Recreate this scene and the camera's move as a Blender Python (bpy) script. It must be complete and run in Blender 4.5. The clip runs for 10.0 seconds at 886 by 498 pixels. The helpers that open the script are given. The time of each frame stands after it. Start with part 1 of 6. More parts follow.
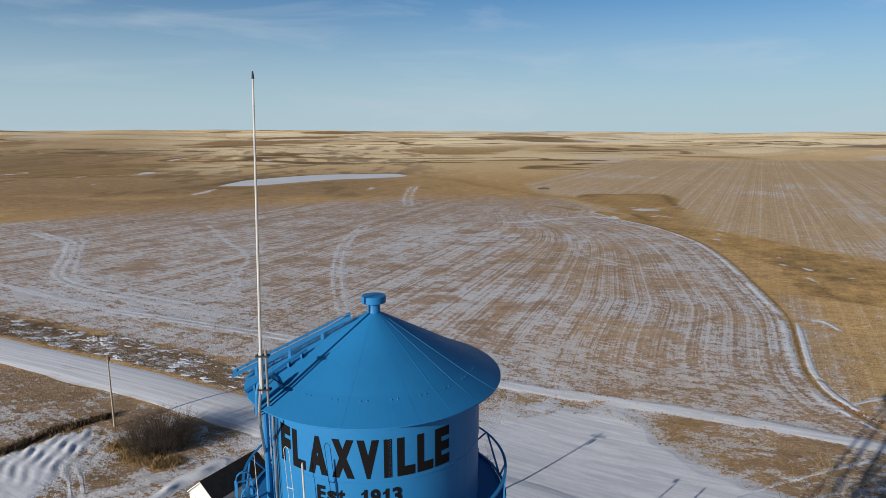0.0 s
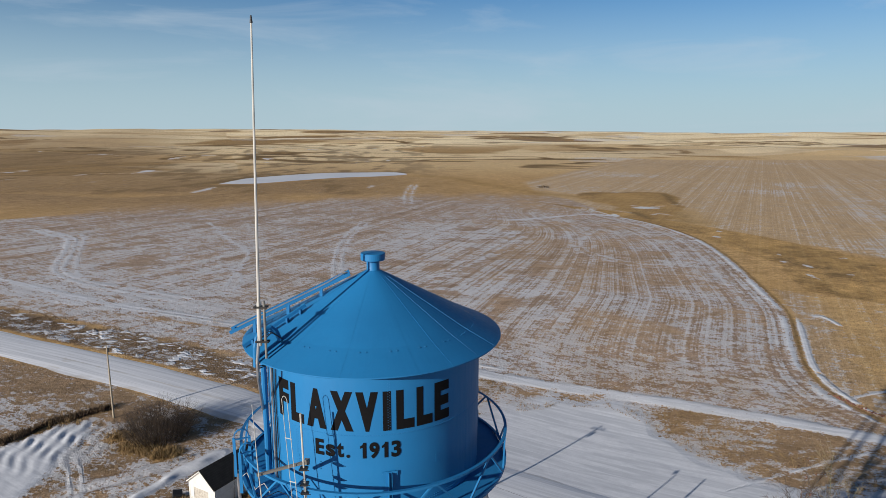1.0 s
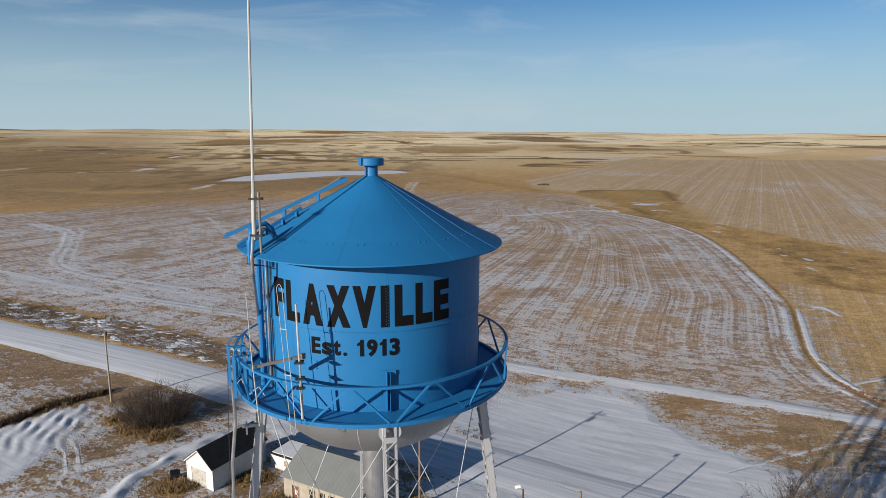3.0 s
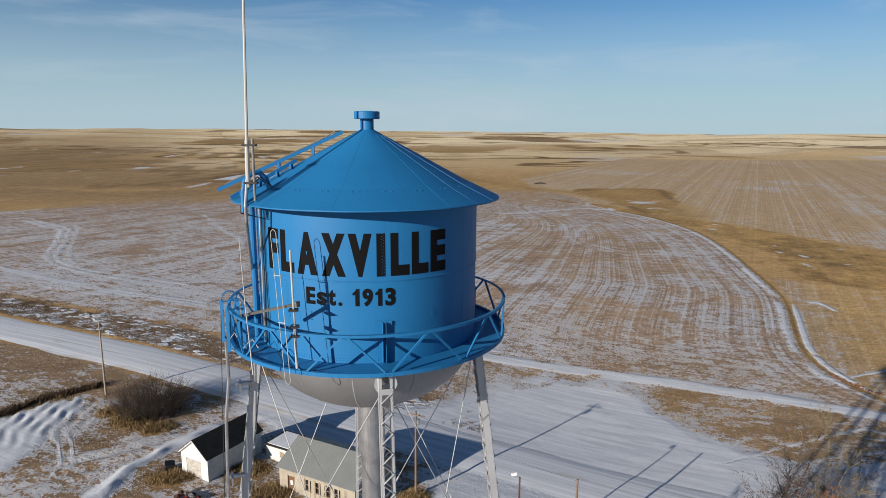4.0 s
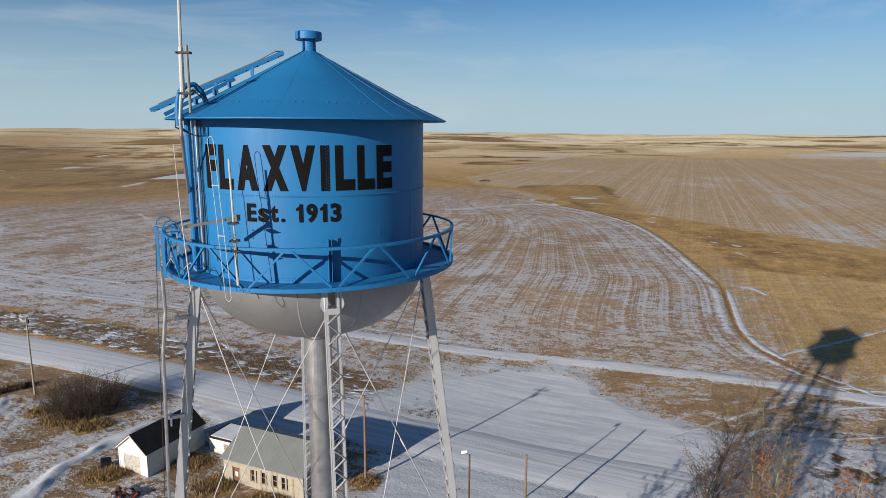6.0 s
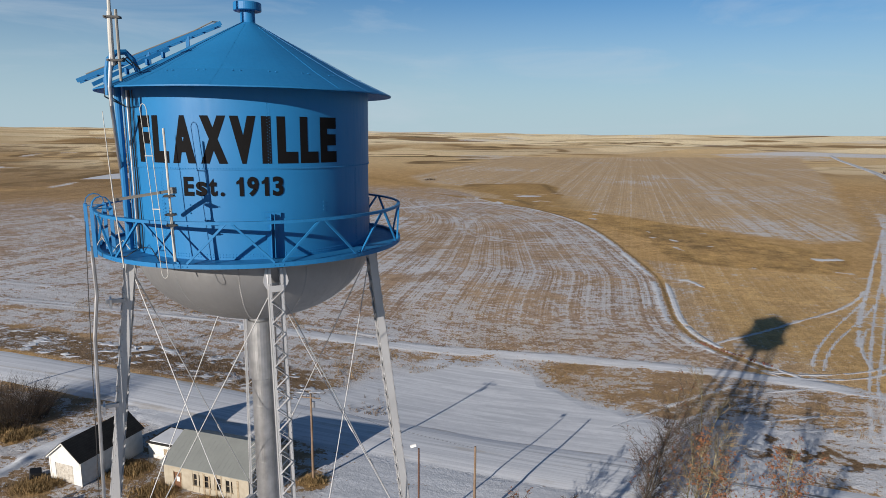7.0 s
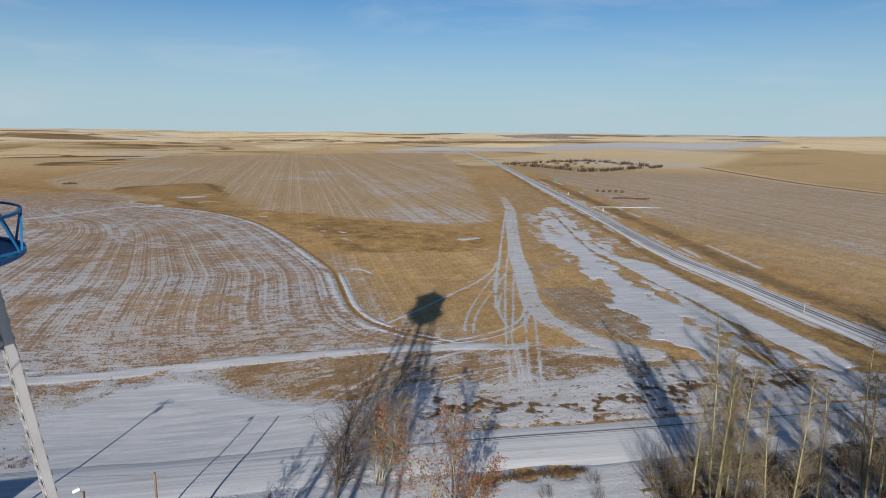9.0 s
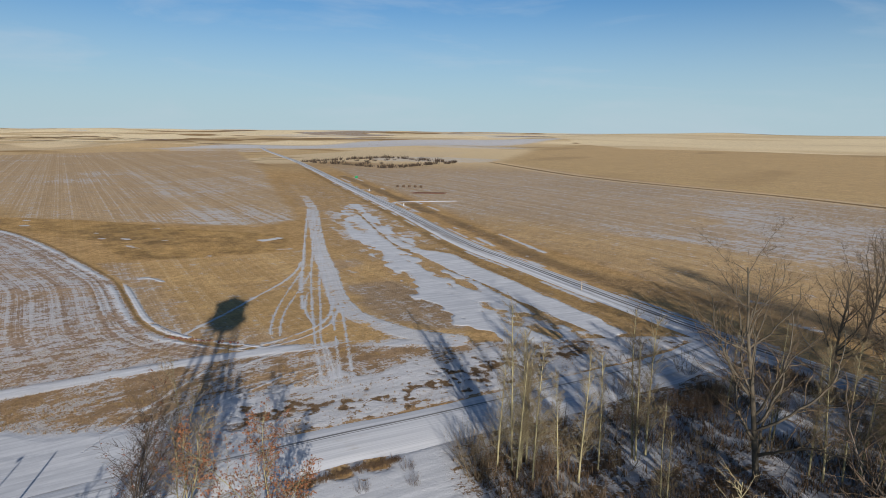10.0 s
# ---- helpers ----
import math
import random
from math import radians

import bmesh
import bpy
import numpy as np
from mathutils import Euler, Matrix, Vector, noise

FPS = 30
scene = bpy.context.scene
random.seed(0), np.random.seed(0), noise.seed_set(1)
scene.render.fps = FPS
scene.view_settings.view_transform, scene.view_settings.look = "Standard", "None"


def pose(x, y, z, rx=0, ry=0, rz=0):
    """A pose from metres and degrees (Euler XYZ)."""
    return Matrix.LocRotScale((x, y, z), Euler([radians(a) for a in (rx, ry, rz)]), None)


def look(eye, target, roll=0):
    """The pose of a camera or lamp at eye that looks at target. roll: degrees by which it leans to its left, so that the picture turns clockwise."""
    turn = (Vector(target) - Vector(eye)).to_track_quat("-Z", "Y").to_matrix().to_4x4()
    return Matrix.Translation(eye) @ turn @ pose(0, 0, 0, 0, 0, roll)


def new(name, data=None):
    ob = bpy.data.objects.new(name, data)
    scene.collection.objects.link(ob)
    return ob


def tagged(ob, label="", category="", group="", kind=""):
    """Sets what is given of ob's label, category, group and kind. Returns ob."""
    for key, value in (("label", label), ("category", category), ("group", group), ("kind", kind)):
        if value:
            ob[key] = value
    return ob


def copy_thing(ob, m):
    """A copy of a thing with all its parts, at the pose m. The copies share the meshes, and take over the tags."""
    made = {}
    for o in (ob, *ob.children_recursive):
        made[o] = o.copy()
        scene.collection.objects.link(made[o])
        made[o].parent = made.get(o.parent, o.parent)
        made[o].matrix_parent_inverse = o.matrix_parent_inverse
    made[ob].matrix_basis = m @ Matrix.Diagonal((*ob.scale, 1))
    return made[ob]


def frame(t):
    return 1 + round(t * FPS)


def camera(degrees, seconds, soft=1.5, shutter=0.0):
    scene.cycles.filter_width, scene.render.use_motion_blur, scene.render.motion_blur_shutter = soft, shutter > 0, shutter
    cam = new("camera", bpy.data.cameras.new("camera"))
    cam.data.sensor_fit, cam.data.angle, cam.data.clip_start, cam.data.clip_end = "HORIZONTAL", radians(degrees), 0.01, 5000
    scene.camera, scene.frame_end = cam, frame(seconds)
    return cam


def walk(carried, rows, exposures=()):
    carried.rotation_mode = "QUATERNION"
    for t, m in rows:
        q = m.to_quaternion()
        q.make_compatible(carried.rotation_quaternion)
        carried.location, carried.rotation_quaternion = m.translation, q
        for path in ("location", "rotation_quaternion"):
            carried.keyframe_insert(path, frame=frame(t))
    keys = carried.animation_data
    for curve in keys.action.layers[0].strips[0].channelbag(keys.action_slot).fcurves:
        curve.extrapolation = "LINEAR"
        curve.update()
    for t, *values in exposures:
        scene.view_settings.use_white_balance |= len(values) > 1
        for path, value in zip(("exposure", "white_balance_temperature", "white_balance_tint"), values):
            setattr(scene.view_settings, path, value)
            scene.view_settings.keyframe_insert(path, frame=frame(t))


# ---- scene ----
cam = camera(70.0, 10.0, soft=0.85)
PATH = [
    (0, (2.557, -18.957, 49.852), (2.508, -16.993, 49.483), 0.0),
    (0.5, (2.562, -19.025, 49.212), (2.513, -17.06, 48.843), 0.0),
    (1, (2.567, -19.06, 48.536), (2.518, -17.095, 48.166), 0.1),
    (1.5, (2.554, -19.083, 47.852), (2.506, -17.118, 47.484), 0.1),
    (2, (2.547, -19.057, 47.082), (2.5, -17.091, 46.715), 0.2),
    (2.5, (2.568, -19.112, 46.346), (2.52, -17.147, 45.979), 0.2),
    (4, (2.564, -19.145, 44.254), (2.528, -17.179, 43.888), 0.3),
    (4.5, (2.568, -19.203, 43.641), (2.562, -17.236, 43.275), 0.3),
    (5, (2.558, -19.257, 43.055), (2.584, -17.291, 42.69), 0.3),
    (5.5, (2.552, -19.262, 42.496), (2.623, -17.297, 42.132), 0.3),
    (7, (2.527, -19.147, 41.336), (2.829, -17.203, 40.973), 0.5),
    (7.5, (2.534, -19.205, 41.137), (2.973, -17.287, 40.775), 0.5),
    (8, (2.583, -19.398, 41.103), (3.289, -17.562, 40.742), 0.5),
    (8.5, (2.654, -19.456, 41.124), (3.624, -17.746, 40.762), 0.6),
    (9, (2.679, -19.589, 41.259), (3.894, -18.042, 40.897), 0.6),
    (9.5, (2.787, -19.656, 41.105), (4.224, -18.313, 40.743), 0.7),
    (10, (2.905, -19.666, 41.156), (4.534, -18.565, 40.792), 0.7),
]
walk(cam, [(t, look(eye, target, roll)) for t, eye, target, roll in PATH])

# ---------------------------------------------------------------- light
SUN_WAY = Vector((90.0, 97.0, -39.6)).normalized()      # the way the sunlight travels
SUN_ELEVATION = math.asin(-SUN_WAY.z)
sun = new("sun", bpy.data.lights.new("sun", "SUN"))
sun.data.energy, sun.data.angle, sun.data.color = 5.5, radians(0.53), (1.0, 0.90, 0.785)
sun.rotation_euler = SUN_WAY.to_track_quat("-Z", "Y").to_euler()
scene.view_settings.exposure = 0.3

world = bpy.data.worlds.new("sky")
scene.world = world
world.use_nodes = True
wn, wl = world.node_tree.nodes, world.node_tree.links
wn.clear()
sky = wn.new("ShaderNodeTexSky")
sky.sky_type, sky.sun_disc = "NISHITA", False
sky.sun_elevation = SUN_ELEVATION
sky.sun_rotation = math.atan2(-SUN_WAY.x, -SUN_WAY.y)
sky.altitude, sky.air_density, sky.dust_density, sky.ozone_density = 800, 1.0, 0.2, 2.0
w_coord = wn.new("ShaderNodeTexCoord")
w_map = wn.new("ShaderNodeMapping")
w_map.inputs["Scale"].default_value = (1.6, 1.6, 9.0)
w_map.inputs["Rotation"].default_value = (0.0, radians(6), radians(20))
w_noise = wn.new("ShaderNodeTexNoise")
w_noise.inputs["Scale"].default_value, w_noise.inputs["Detail"].default_value = 1.7, 6.0
w_noise.inputs["Roughness"].default_value, w_noise.inputs["Distortion"].default_value = 0.6, 0.5
w_ramp = wn.new("ShaderNodeMapRange")
w_ramp.inputs["From Min"].default_value, w_ramp.inputs["From Max"].default_value = 0.50, 0.80
w_ramp.inputs["To Max"].default_value = 0.5
w_mix = wn.new("ShaderNodeMixRGB")
w_mix.inputs["Color2"].default_value = (6.8, 7.9, 9.0, 1)
w_back = wn.new("ShaderNodeBackground")
w_back.inputs["Strength"].default_value = 0.062
w_out = wn.new("ShaderNodeOutputWorld")
wl.new(w_coord.outputs["Generated"], w_map.inputs["Vector"])
wl.new(w_map.outputs[0], w_noise.inputs["Vector"])
wl.new(w_noise.outputs["Fac"], w_ramp.inputs["Value"])
wl.new(w_ramp.outputs[0], w_mix.inputs["Fac"])
# pale winter haze low over the plain
w_sep = wn.new("ShaderNodeSeparateXYZ")
wl.new(w_coord.outputs["Generated"], w_sep.inputs[0])
w_low = wn.new("ShaderNodeMapRange")
w_low.interpolation_type = "SMOOTHSTEP"
for slot, value in (("From Min", -0.01), ("From Max", 0.25), ("To Min", 0.92), ("To Max", 0.0)):
    w_low.inputs[slot].default_value = value
wl.new(w_sep.outputs["Z"], w_low.inputs["Value"])
w_haze = wn.new("ShaderNodeMixRGB")
w_haze.inputs["Color2"].default_value = (5.8, 7.5, 8.5, 1)
w_tint = wn.new("ShaderNodeMixRGB")
w_tint.blend_type = "MULTIPLY"
w_tint.inputs["Fac"].default_value = 1.0
w_tint.inputs["Color2"].default_value = (0.36, 0.77, 1.12, 1)
wl.new(sky.outputs[0], w_tint.inputs["Color1"])
wl.new(w_low.outputs[0], w_haze.inputs["Fac"])
# the deep blue overhead, darker than the sky near the horizon
w_high = wn.new("ShaderNodeMapRange")
w_high.interpolation_type = "SMOOTHSTEP"
for slot, value in (("From Min", 0.36), ("From Max", 0.85), ("To Min", 0.0), ("To Max", 1.0)):
    w_high.inputs[slot].default_value = value
wl.new(w_sep.outputs["Z"], w_high.inputs["Value"])
w_deep = wn.new("ShaderNodeMixRGB")
w_deep.blend_type = "MULTIPLY"
w_deep.inputs["Color2"].default_value = (0.42, 0.29, 0.27, 1)
wl.new(w_high.outputs[0], w_deep.inputs["Fac"])
wl.new(w_tint.outputs[0], w_deep.inputs["Color1"])
wl.new(w_deep.outputs[0], w_haze.inputs["Color1"])
wl.new(w_haze.outputs[0], w_mix.inputs["Color1"])
wl.new(w_mix.outputs[0], w_back.inputs["Color"])
wl.new(w_back.outputs[0], w_out.inputs["Surface"])

# ---------------------------------------------------------------- materials
class Nodes:
    """Short hand for a node material."""

    def __init__(self, name):
        self.mat = bpy.data.materials.new(name)
        self.mat.use_nodes = True
        self.tree = self.mat.node_tree
        self.bsdf = self.tree.nodes["Principled BSDF"]

    def node(self, kind, **values):
        n = self.tree.nodes.new(kind)
        for key, value in values.items():
            n.inputs[key.replace("_", " ")].default_value = value
        return n

    def link(self, a, b):
        self.tree.links.new(a, b)

    def coords(self):
        return self.node("ShaderNodeTexCoord").outputs["Object"]

    def noise(self, scale, detail=4.0, rough=0.55, vector=None, stretch=None, distortion=0.0):
        n = self.node("ShaderNodeTexNoise", Scale=scale, Detail=detail, Roughness=rough, Distortion=distortion)
        v = vector or self.coords()
        if stretch:
            m = self.node("ShaderNodeMapping")
            m.inputs["Scale"].default_value = stretch
            self.link(v, m.inputs["Vector"])
            v = m.outputs[0]
        self.link(v, n.inputs["Vector"])
        return n.outputs["Fac"]

    def turned(self, vector, degrees_):
        m = self.node("ShaderNodeMapping")
        m.inputs["Rotation"].default_value = (0, 0, radians(degrees_))
        self.link(vector, m.inputs["Vector"])
        return m.outputs[0]

    def rng(self, value, a, b, c=0.0, d=1.0, smooth=False):
        n = self.node("ShaderNodeMapRange")
        n.interpolation_type = "SMOOTHSTEP" if smooth else "LINEAR"
        for slot, v in zip(("From Min", "From Max", "To Min", "To Max"), (a, b, c, d)):
            n.inputs[slot].default_value = v
        self.link(value, n.inputs["Value"])
        return n.outputs[0]

    def math(self, op, a, b=None, clamp=False):
        n = self.node("ShaderNodeMath")
        n.operation, n.use_clamp = op, clamp
        for slot, v in zip((0, 1), (a, b)):
            if v is None:
                continue
            if isinstance(v, (int, float)):
                n.inputs[slot].default_value = v
            else:
                self.link(v, n.inputs[slot])
        return n.outputs[0]

    def mix(self, fac, a, b, blend="MIX"):
        n = self.node("ShaderNodeMixRGB")
        n.blend_type = blend
        for slot, v in zip(("Fac", "Color1", "Color2"), (fac, a, b)):
            if isinstance(v, (int, float)):
                n.inputs[slot].default_value = v
            elif isinstance(v, tuple):
                n.inputs[slot].default_value = (*v, 1.0)
            else:
                self.link(v, n.inputs[slot])
        return n.outputs[0]

    def attr(self, name, out="Fac"):
        n = self.node("ShaderNodeAttribute")
        n.attribute_name = name
        return n.outputs[out]

    def bump(self, height, strength=0.3, distance=0.02):
        n = self.node("ShaderNodeBump", Strength=strength, Distance=distance)
        self.link(height, n.inputs["Height"])
        self.link(n.outputs[0], self.bsdf.inputs["Normal"])

    def done(self, color, rough=0.6, metal=0.0, spec=0.5):
        for slot, v in (("Base Color", color), ("Roughness", rough), ("Metallic", metal), ("Specular IOR Level", spec)):
            if isinstance(v, (int, float)):
                self.bsdf.inputs[slot].default_value = v
            elif isinstance(v, tuple):
                self.bsdf.inputs[slot].default_value = (*v, 1.0)
            else:
                self.link(v, self.bsdf.inputs[slot])
        return self.mat


def painted(name, color, dark, rough=0.42, scale=1.2, bump=0.05, wear=0.5, metal=0.0):
    """Weathered paint or metal: broad fading, fine streaks, slight waviness."""
    k = Nodes(name)
    broad = k.noise(scale * 0.6, 3.0)
    streak = k.noise(scale * 6.0, 5.0, 0.65, stretch=(1, 1, 0.12))
    c = k.mix(k.rng(broad, 0.35, 0.7, 0.0, wear), color, dark)
    c = k.mix(k.rng(streak, 0.55, 0.8, 0.0, wear * 0.5), c, dark)
    k.bump(k.noise(scale * 0.9, 2.0), bump, 0.05)
    return k.done(c, k.rng(streak, 0.3, 0.7, rough - 0.06, rough + 0.1), metal)


def plain(name, color, rough=0.7, metal=0.0, scale=8.0, spread=0.25):
    k = Nodes(name)
    n = k.noise(scale, 4.0)
    dark = tuple(c * (1 - spread) for c in color)
    k.bump(k.noise(scale * 5, 3.0), 0.2, 0.01)
    return k.done(k.mix(k.rng(n, 0.3, 0.7), color, dark), rough, metal)


BLUE = painted("blue_paint", (0.012, 0.145, 0.350), (0.010, 0.118, 0.295), 0.50)
BLUE.node_tree.nodes["Principled BSDF"].inputs["Specular IOR Level"].default_value = 0.3
SILVER = painted("silver_paint", (0.48, 0.49, 0.51), (0.33, 0.34, 0.36), 0.46, metal=0.35)
# the bowl's silver, darker and more metallic than the legs'
BOWL = painted("dark_bowl_silver", (0.27, 0.275, 0.285), (0.20, 0.205, 0.215), 0.45, metal=0.55)
ROD_STEEL = painted("dull_rod_paint", (0.44, 0.445, 0.455), (0.30, 0.305, 0.315), 0.55, metal=0.15)
GALV = painted("galvanised_steel", (0.50, 0.51, 0.53), (0.30, 0.31, 0.33), 0.36, scale=4.0, metal=0.85, wear=0.8)
BLACK = plain("black_paint", (0.005, 0.005, 0.006), 0.8)
BLACK.node_tree.nodes["Principled BSDF"].inputs["Specular IOR Level"].default_value = 0.12
CABLE = plain("black_cable", (0.015, 0.015, 0.017), 0.5)


SNOW_A, SNOW_B = (0.64, 0.675, 0.735), (0.475, 0.51, 0.57)


def ground_material():
    k = Nodes("prairie_ground")
    snow, gold, dark, pale = (k.attr("snow"), k.attr("gold"), k.attr("dark"), k.attr("pale"))
    rows, rowamt = k.attr("rows"), k.attr("rowamt")
    pos = k.coords()
    n_big = k.noise(0.012, 4.0, 0.6, pos)
    n_mid = k.noise(0.10, 5.0, 0.62, pos, distortion=0.6)
    n_fine = k.noise(0.75, 6.0, 0.72, pos, distortion=0.3)
    n_tuft = k.noise(2.4, 4.0, 0.7, pos)
    n_clod = k.noise(0.42, 5.0, 0.70, pos, stretch=(0.55, 1.0, 1.0), distortion=0.4)
    # stubble rows: noise on the across-row coordinate only, slowly varying along
    comb = k.node("ShaderNodeCombineXYZ")
    k.link(rows, comb.inputs["X"])
    k.link(k.math("MULTIPLY", n_big, 1.6), comb.inputs["Y"])
    r1 = k.noise(0.95, 4.0, 0.75, comb.outputs[0])
    r2 = k.noise(0.13, 2.0, 0.6, comb.outputs[0])
    stripe = k.math("ADD", k.math("MULTIPLY", r1, 0.68), k.math("MULTIPLY", r2, 0.32))
    stubble = k.mix(k.rng(n_mid, 0.35, 0.65), (0.375, 0.285, 0.23), (0.26, 0.195, 0.155))
    stubble = k.mix(k.rng(n_clod, 0.49, 0.57, 0, 0.55), stubble, (0.18, 0.13, 0.10))
    stubble = k.mix(k.math("MULTIPLY", k.rng(stripe, 0.42, 0.6), k.rng(rowamt, 0.0, 0.5, 0.0, 0.75)), stubble, (0.42, 0.34, 0.28))
    grass = k.mix(k.rng(n_mid, 0.35, 0.65), (0.70, 0.455, 0.185), (0.48, 0.305, 0.125))
    grass = k.mix(k.rng(n_clod, 0.49, 0.57, 0, 0.65), grass, (0.31, 0.195, 0.075))
    grass = k.mix(k.rng(n_fine, 0.50, 0.58, 0, 0.5), grass, (0.27, 0.17, 0.07))
    n_wide = k.noise(0.035, 5.0, 0.65, pos, stretch=(1.0, 0.35, 1.0))
    grass = k.mix(k.rng(n_wide, 0.4, 0.62, 0, 0.6), grass, (0.42, 0.265, 0.095))
    grass = k.mix(k.math("MULTIPLY", k.rng(stripe, 0.45, 0.6), k.rng(rowamt, 0.0, 0.5, 0.28, 0.5)), grass, (0.70, 0.50, 0.24))
    c = k.mix(gold, stubble, grass)
    c = k.mix(pale, c, (0.88, 0.75, 0.50))
    c = k.mix(k.math("MULTIPLY", dark, k.rng(n_fine, 0.35, 0.6, 0.65, 1.0)), c, (0.082, 0.055, 0.028))
    c = k.mix(k.rng(n_tuft, 0.5, 0.64, 0, 0.55), c, (0.18, 0.115, 0.058))
    # snow lies where coverage, patches, tufts and rows let it
    lie = k.math("ADD", snow, k.math("MULTIPLY", k.math("SUBTRACT", n_mid, 0.5), 1.0))
    lie = k.math("ADD", lie, k.math("MULTIPLY", k.math("SUBTRACT", n_fine, 0.5), 1.25))
    lie = k.math("ADD", lie, k.math("MULTIPLY", k.math("SUBTRACT", n_clod, 0.5), -0.95))
    lie = k.math("ADD", lie, k.math("MULTIPLY", k.math("SUBTRACT", stripe, 0.5), k.math("MULTIPLY", rowamt, 4.2)))
    lie = k.math("ADD", lie, k.math("MULTIPLY", k.math("SUBTRACT", n_tuft, 0.5), -1.25))
    n_drift = k.noise(0.85, 5.0, 0.62, k.turned(pos, 30.0), stretch=(0.24, 1.0, 1.0), distortion=0.35)
    lie = k.math("ADD", lie, k.math("MULTIPLY", k.math("SUBTRACT", n_drift, 0.5), 1.2))
    lie = k.rng(lie, 0.43, 0.57, smooth=True)
    lie = k.math("MULTIPLY", lie, k.rng(snow, 0.02, 0.12))
    n_wind = k.noise(0.9, 4.0, 0.6, k.turned(pos, 28.0), stretch=(0.10, 1.0, 1.0), distortion=0.5)
    snow_c = k.mix(k.rng(n_wind, 0.36, 0.62), SNOW_A, SNOW_B)
    snow_c = k.mix(k.rng(n_fine, 0.45, 0.7, 0, 0.5), snow_c, SNOW_B)
    thin = k.rng(snow, 0.35, 0.9, 0.6, 1.0)
    c = k.mix(k.math("MULTIPLY", lie, thin), c, snow_c)
    h = k.math("MULTIPLY", k.math("ADD", n_fine, k.math("MULTIPLY", n_tuft, 0.9)), k.rng(snow, 0.55, 1.05, 1.0, 0.10))
    k.bump(h, 0.8, 0.3)
    return k.done(c, 0.9, 0.0, 0.12)


GROUND = ground_material()


def packed_snow(name, rut, rutcolor, lines_at=(), near=0.0, line_color=(0.05, 0.048, 0.046)):
    """A snow-covered way; 'across' runs over its width in metres, 'along' down its length."""
    k = Nodes(name)
    comb = k.node("ShaderNodeCombineXYZ")
    across, along = k.attr("across"), k.attr("along")
    k.link(across, comb.inputs["X"])
    k.link(k.math("MULTIPLY", along, 0.012), comb.inputs["Y"])
    lines = k.noise(1.7, 5.0, 0.7, comb.outputs[0])
    broad = k.noise(0.4, 3.0, 0.6, comb.outputs[0])
    patch = k.noise(0.16, 6.0, 0.65)
    fine = k.noise(3.0, 4.0)
    c = k.mix(k.rng(lines, 0.42, 0.62), SNOW_A, SNOW_B)
    c = k.mix(k.rng(k.math("ADD", k.math("MULTIPLY", broad, 0.6), k.math("MULTIPLY", patch, 0.4)), rut, rut + 0.10), c, rutcolor)
    for at, wide, amount in lines_at:
        d = k.math("ABSOLUTE", k.math("SUBTRACT", across, at))
        wob = k.math("MULTIPLY", k.math("SUBTRACT", patch, 0.5), wide * 0.8)
        d = k.math("ADD", d, wob)
        f = k.math("MULTIPLY", k.rng(d, wide * 0.4, wide, amount, 0.0, True), k.rng(lines, 0.3, 0.55, 0.6, 1.0))
        if near:
            f = k.math("MULTIPLY", f, k.rng(along, near, near + 40))
        c = k.mix(f, c, line_color)
    k.bump(k.math("ADD", lines, k.math("MULTIPLY", fine, 0.4)), 0.4, 0.06)
    return k.done(c, 0.8, 0.0, 0.15)


ROAD_SNOW = packed_snow("packed_road_snow", 0.53, (0.44, 0.43, 0.42), ((-2.6, 0.3, 0.75), (-2.1, 0.14, 0.7)), 385.0)
HIGHWAY_SNOW = packed_snow("highway_snow", 0.50, (0.34, 0.33, 0.33), ((-0.5, 0.42, 0.9), (0.7, 0.42, 0.9), (-2.2, 0.5, 0.4), (2.4, 0.5, 0.3)))
TRACK_SNOW = packed_snow("track_snow", 0.50, (0.42, 0.33, 0.24))
ICE = painted("pond_ice", (0.62, 0.64, 0.68), (0.48, 0.51, 0.56), 0.5, scale=0.05, bump=0.02)

# ---------------------------------------------------------------- helpers for meshes
def part(name, bm, material, parent=None, label="", smooth=False):
    """Links a bmesh as one mesh object, under parent if there is one."""
    me = bpy.data.meshes.new(name)
    bm.normal_update()
    if smooth:
        for f in bm.faces:
            f.smooth = True
    bm.to_mesh(me)
    bm.free()
    me.materials.append(material)
    ob = new(name, me)
    ob.parent = parent
    if label:
        tagged(ob, label)
    return ob


def empty(name, at, label, category, group="", kind=""):
    ob = new(name)
    ob.location = at
    ob.empty_display_size = 0.3
    return tagged(ob, label, category, group, kind)


def box(bm, size, m=Matrix(), bevel=0.0):
    r = bmesh.ops.create_cube(bm, size=1.0, matrix=m @ Matrix.Diagonal((*size, 1)))
    if bevel:
        edges = list({e for v in r["verts"] for e in v.link_edges})
        bmesh.ops.bevel(bm, geom=edges, offset=bevel, segments=1, affect="EDGES")


def between(a, b):
    """A frame at a, whose z runs to b."""
    a, b = Vector(a), Vector(b)
    return Matrix.Translation(a) @ (b - a).to_track_quat("Z", "Y").to_matrix().to_4x4()


def rod(bm, a, b, r0, r1=None, sides=8, caps=True):
    a, b = Vector(a), Vector(b)
    m = between(a, b) @ Matrix.Translation((0, 0, (b - a).length / 2))
    bmesh.ops.create_cone(bm, cap_ends=caps, segments=sides, radius1=r0, radius2=r0 if r1 is None else r1, depth=(b - a).length, matrix=m)


def bar(bm, a, b, w, d):
    """A flat bar from a to b."""
    a, b = Vector(a), Vector(b)
    box(bm, (w, d, (b - a).length), between(a, b) @ Matrix.Translation((0, 0, (b - a).length / 2)))


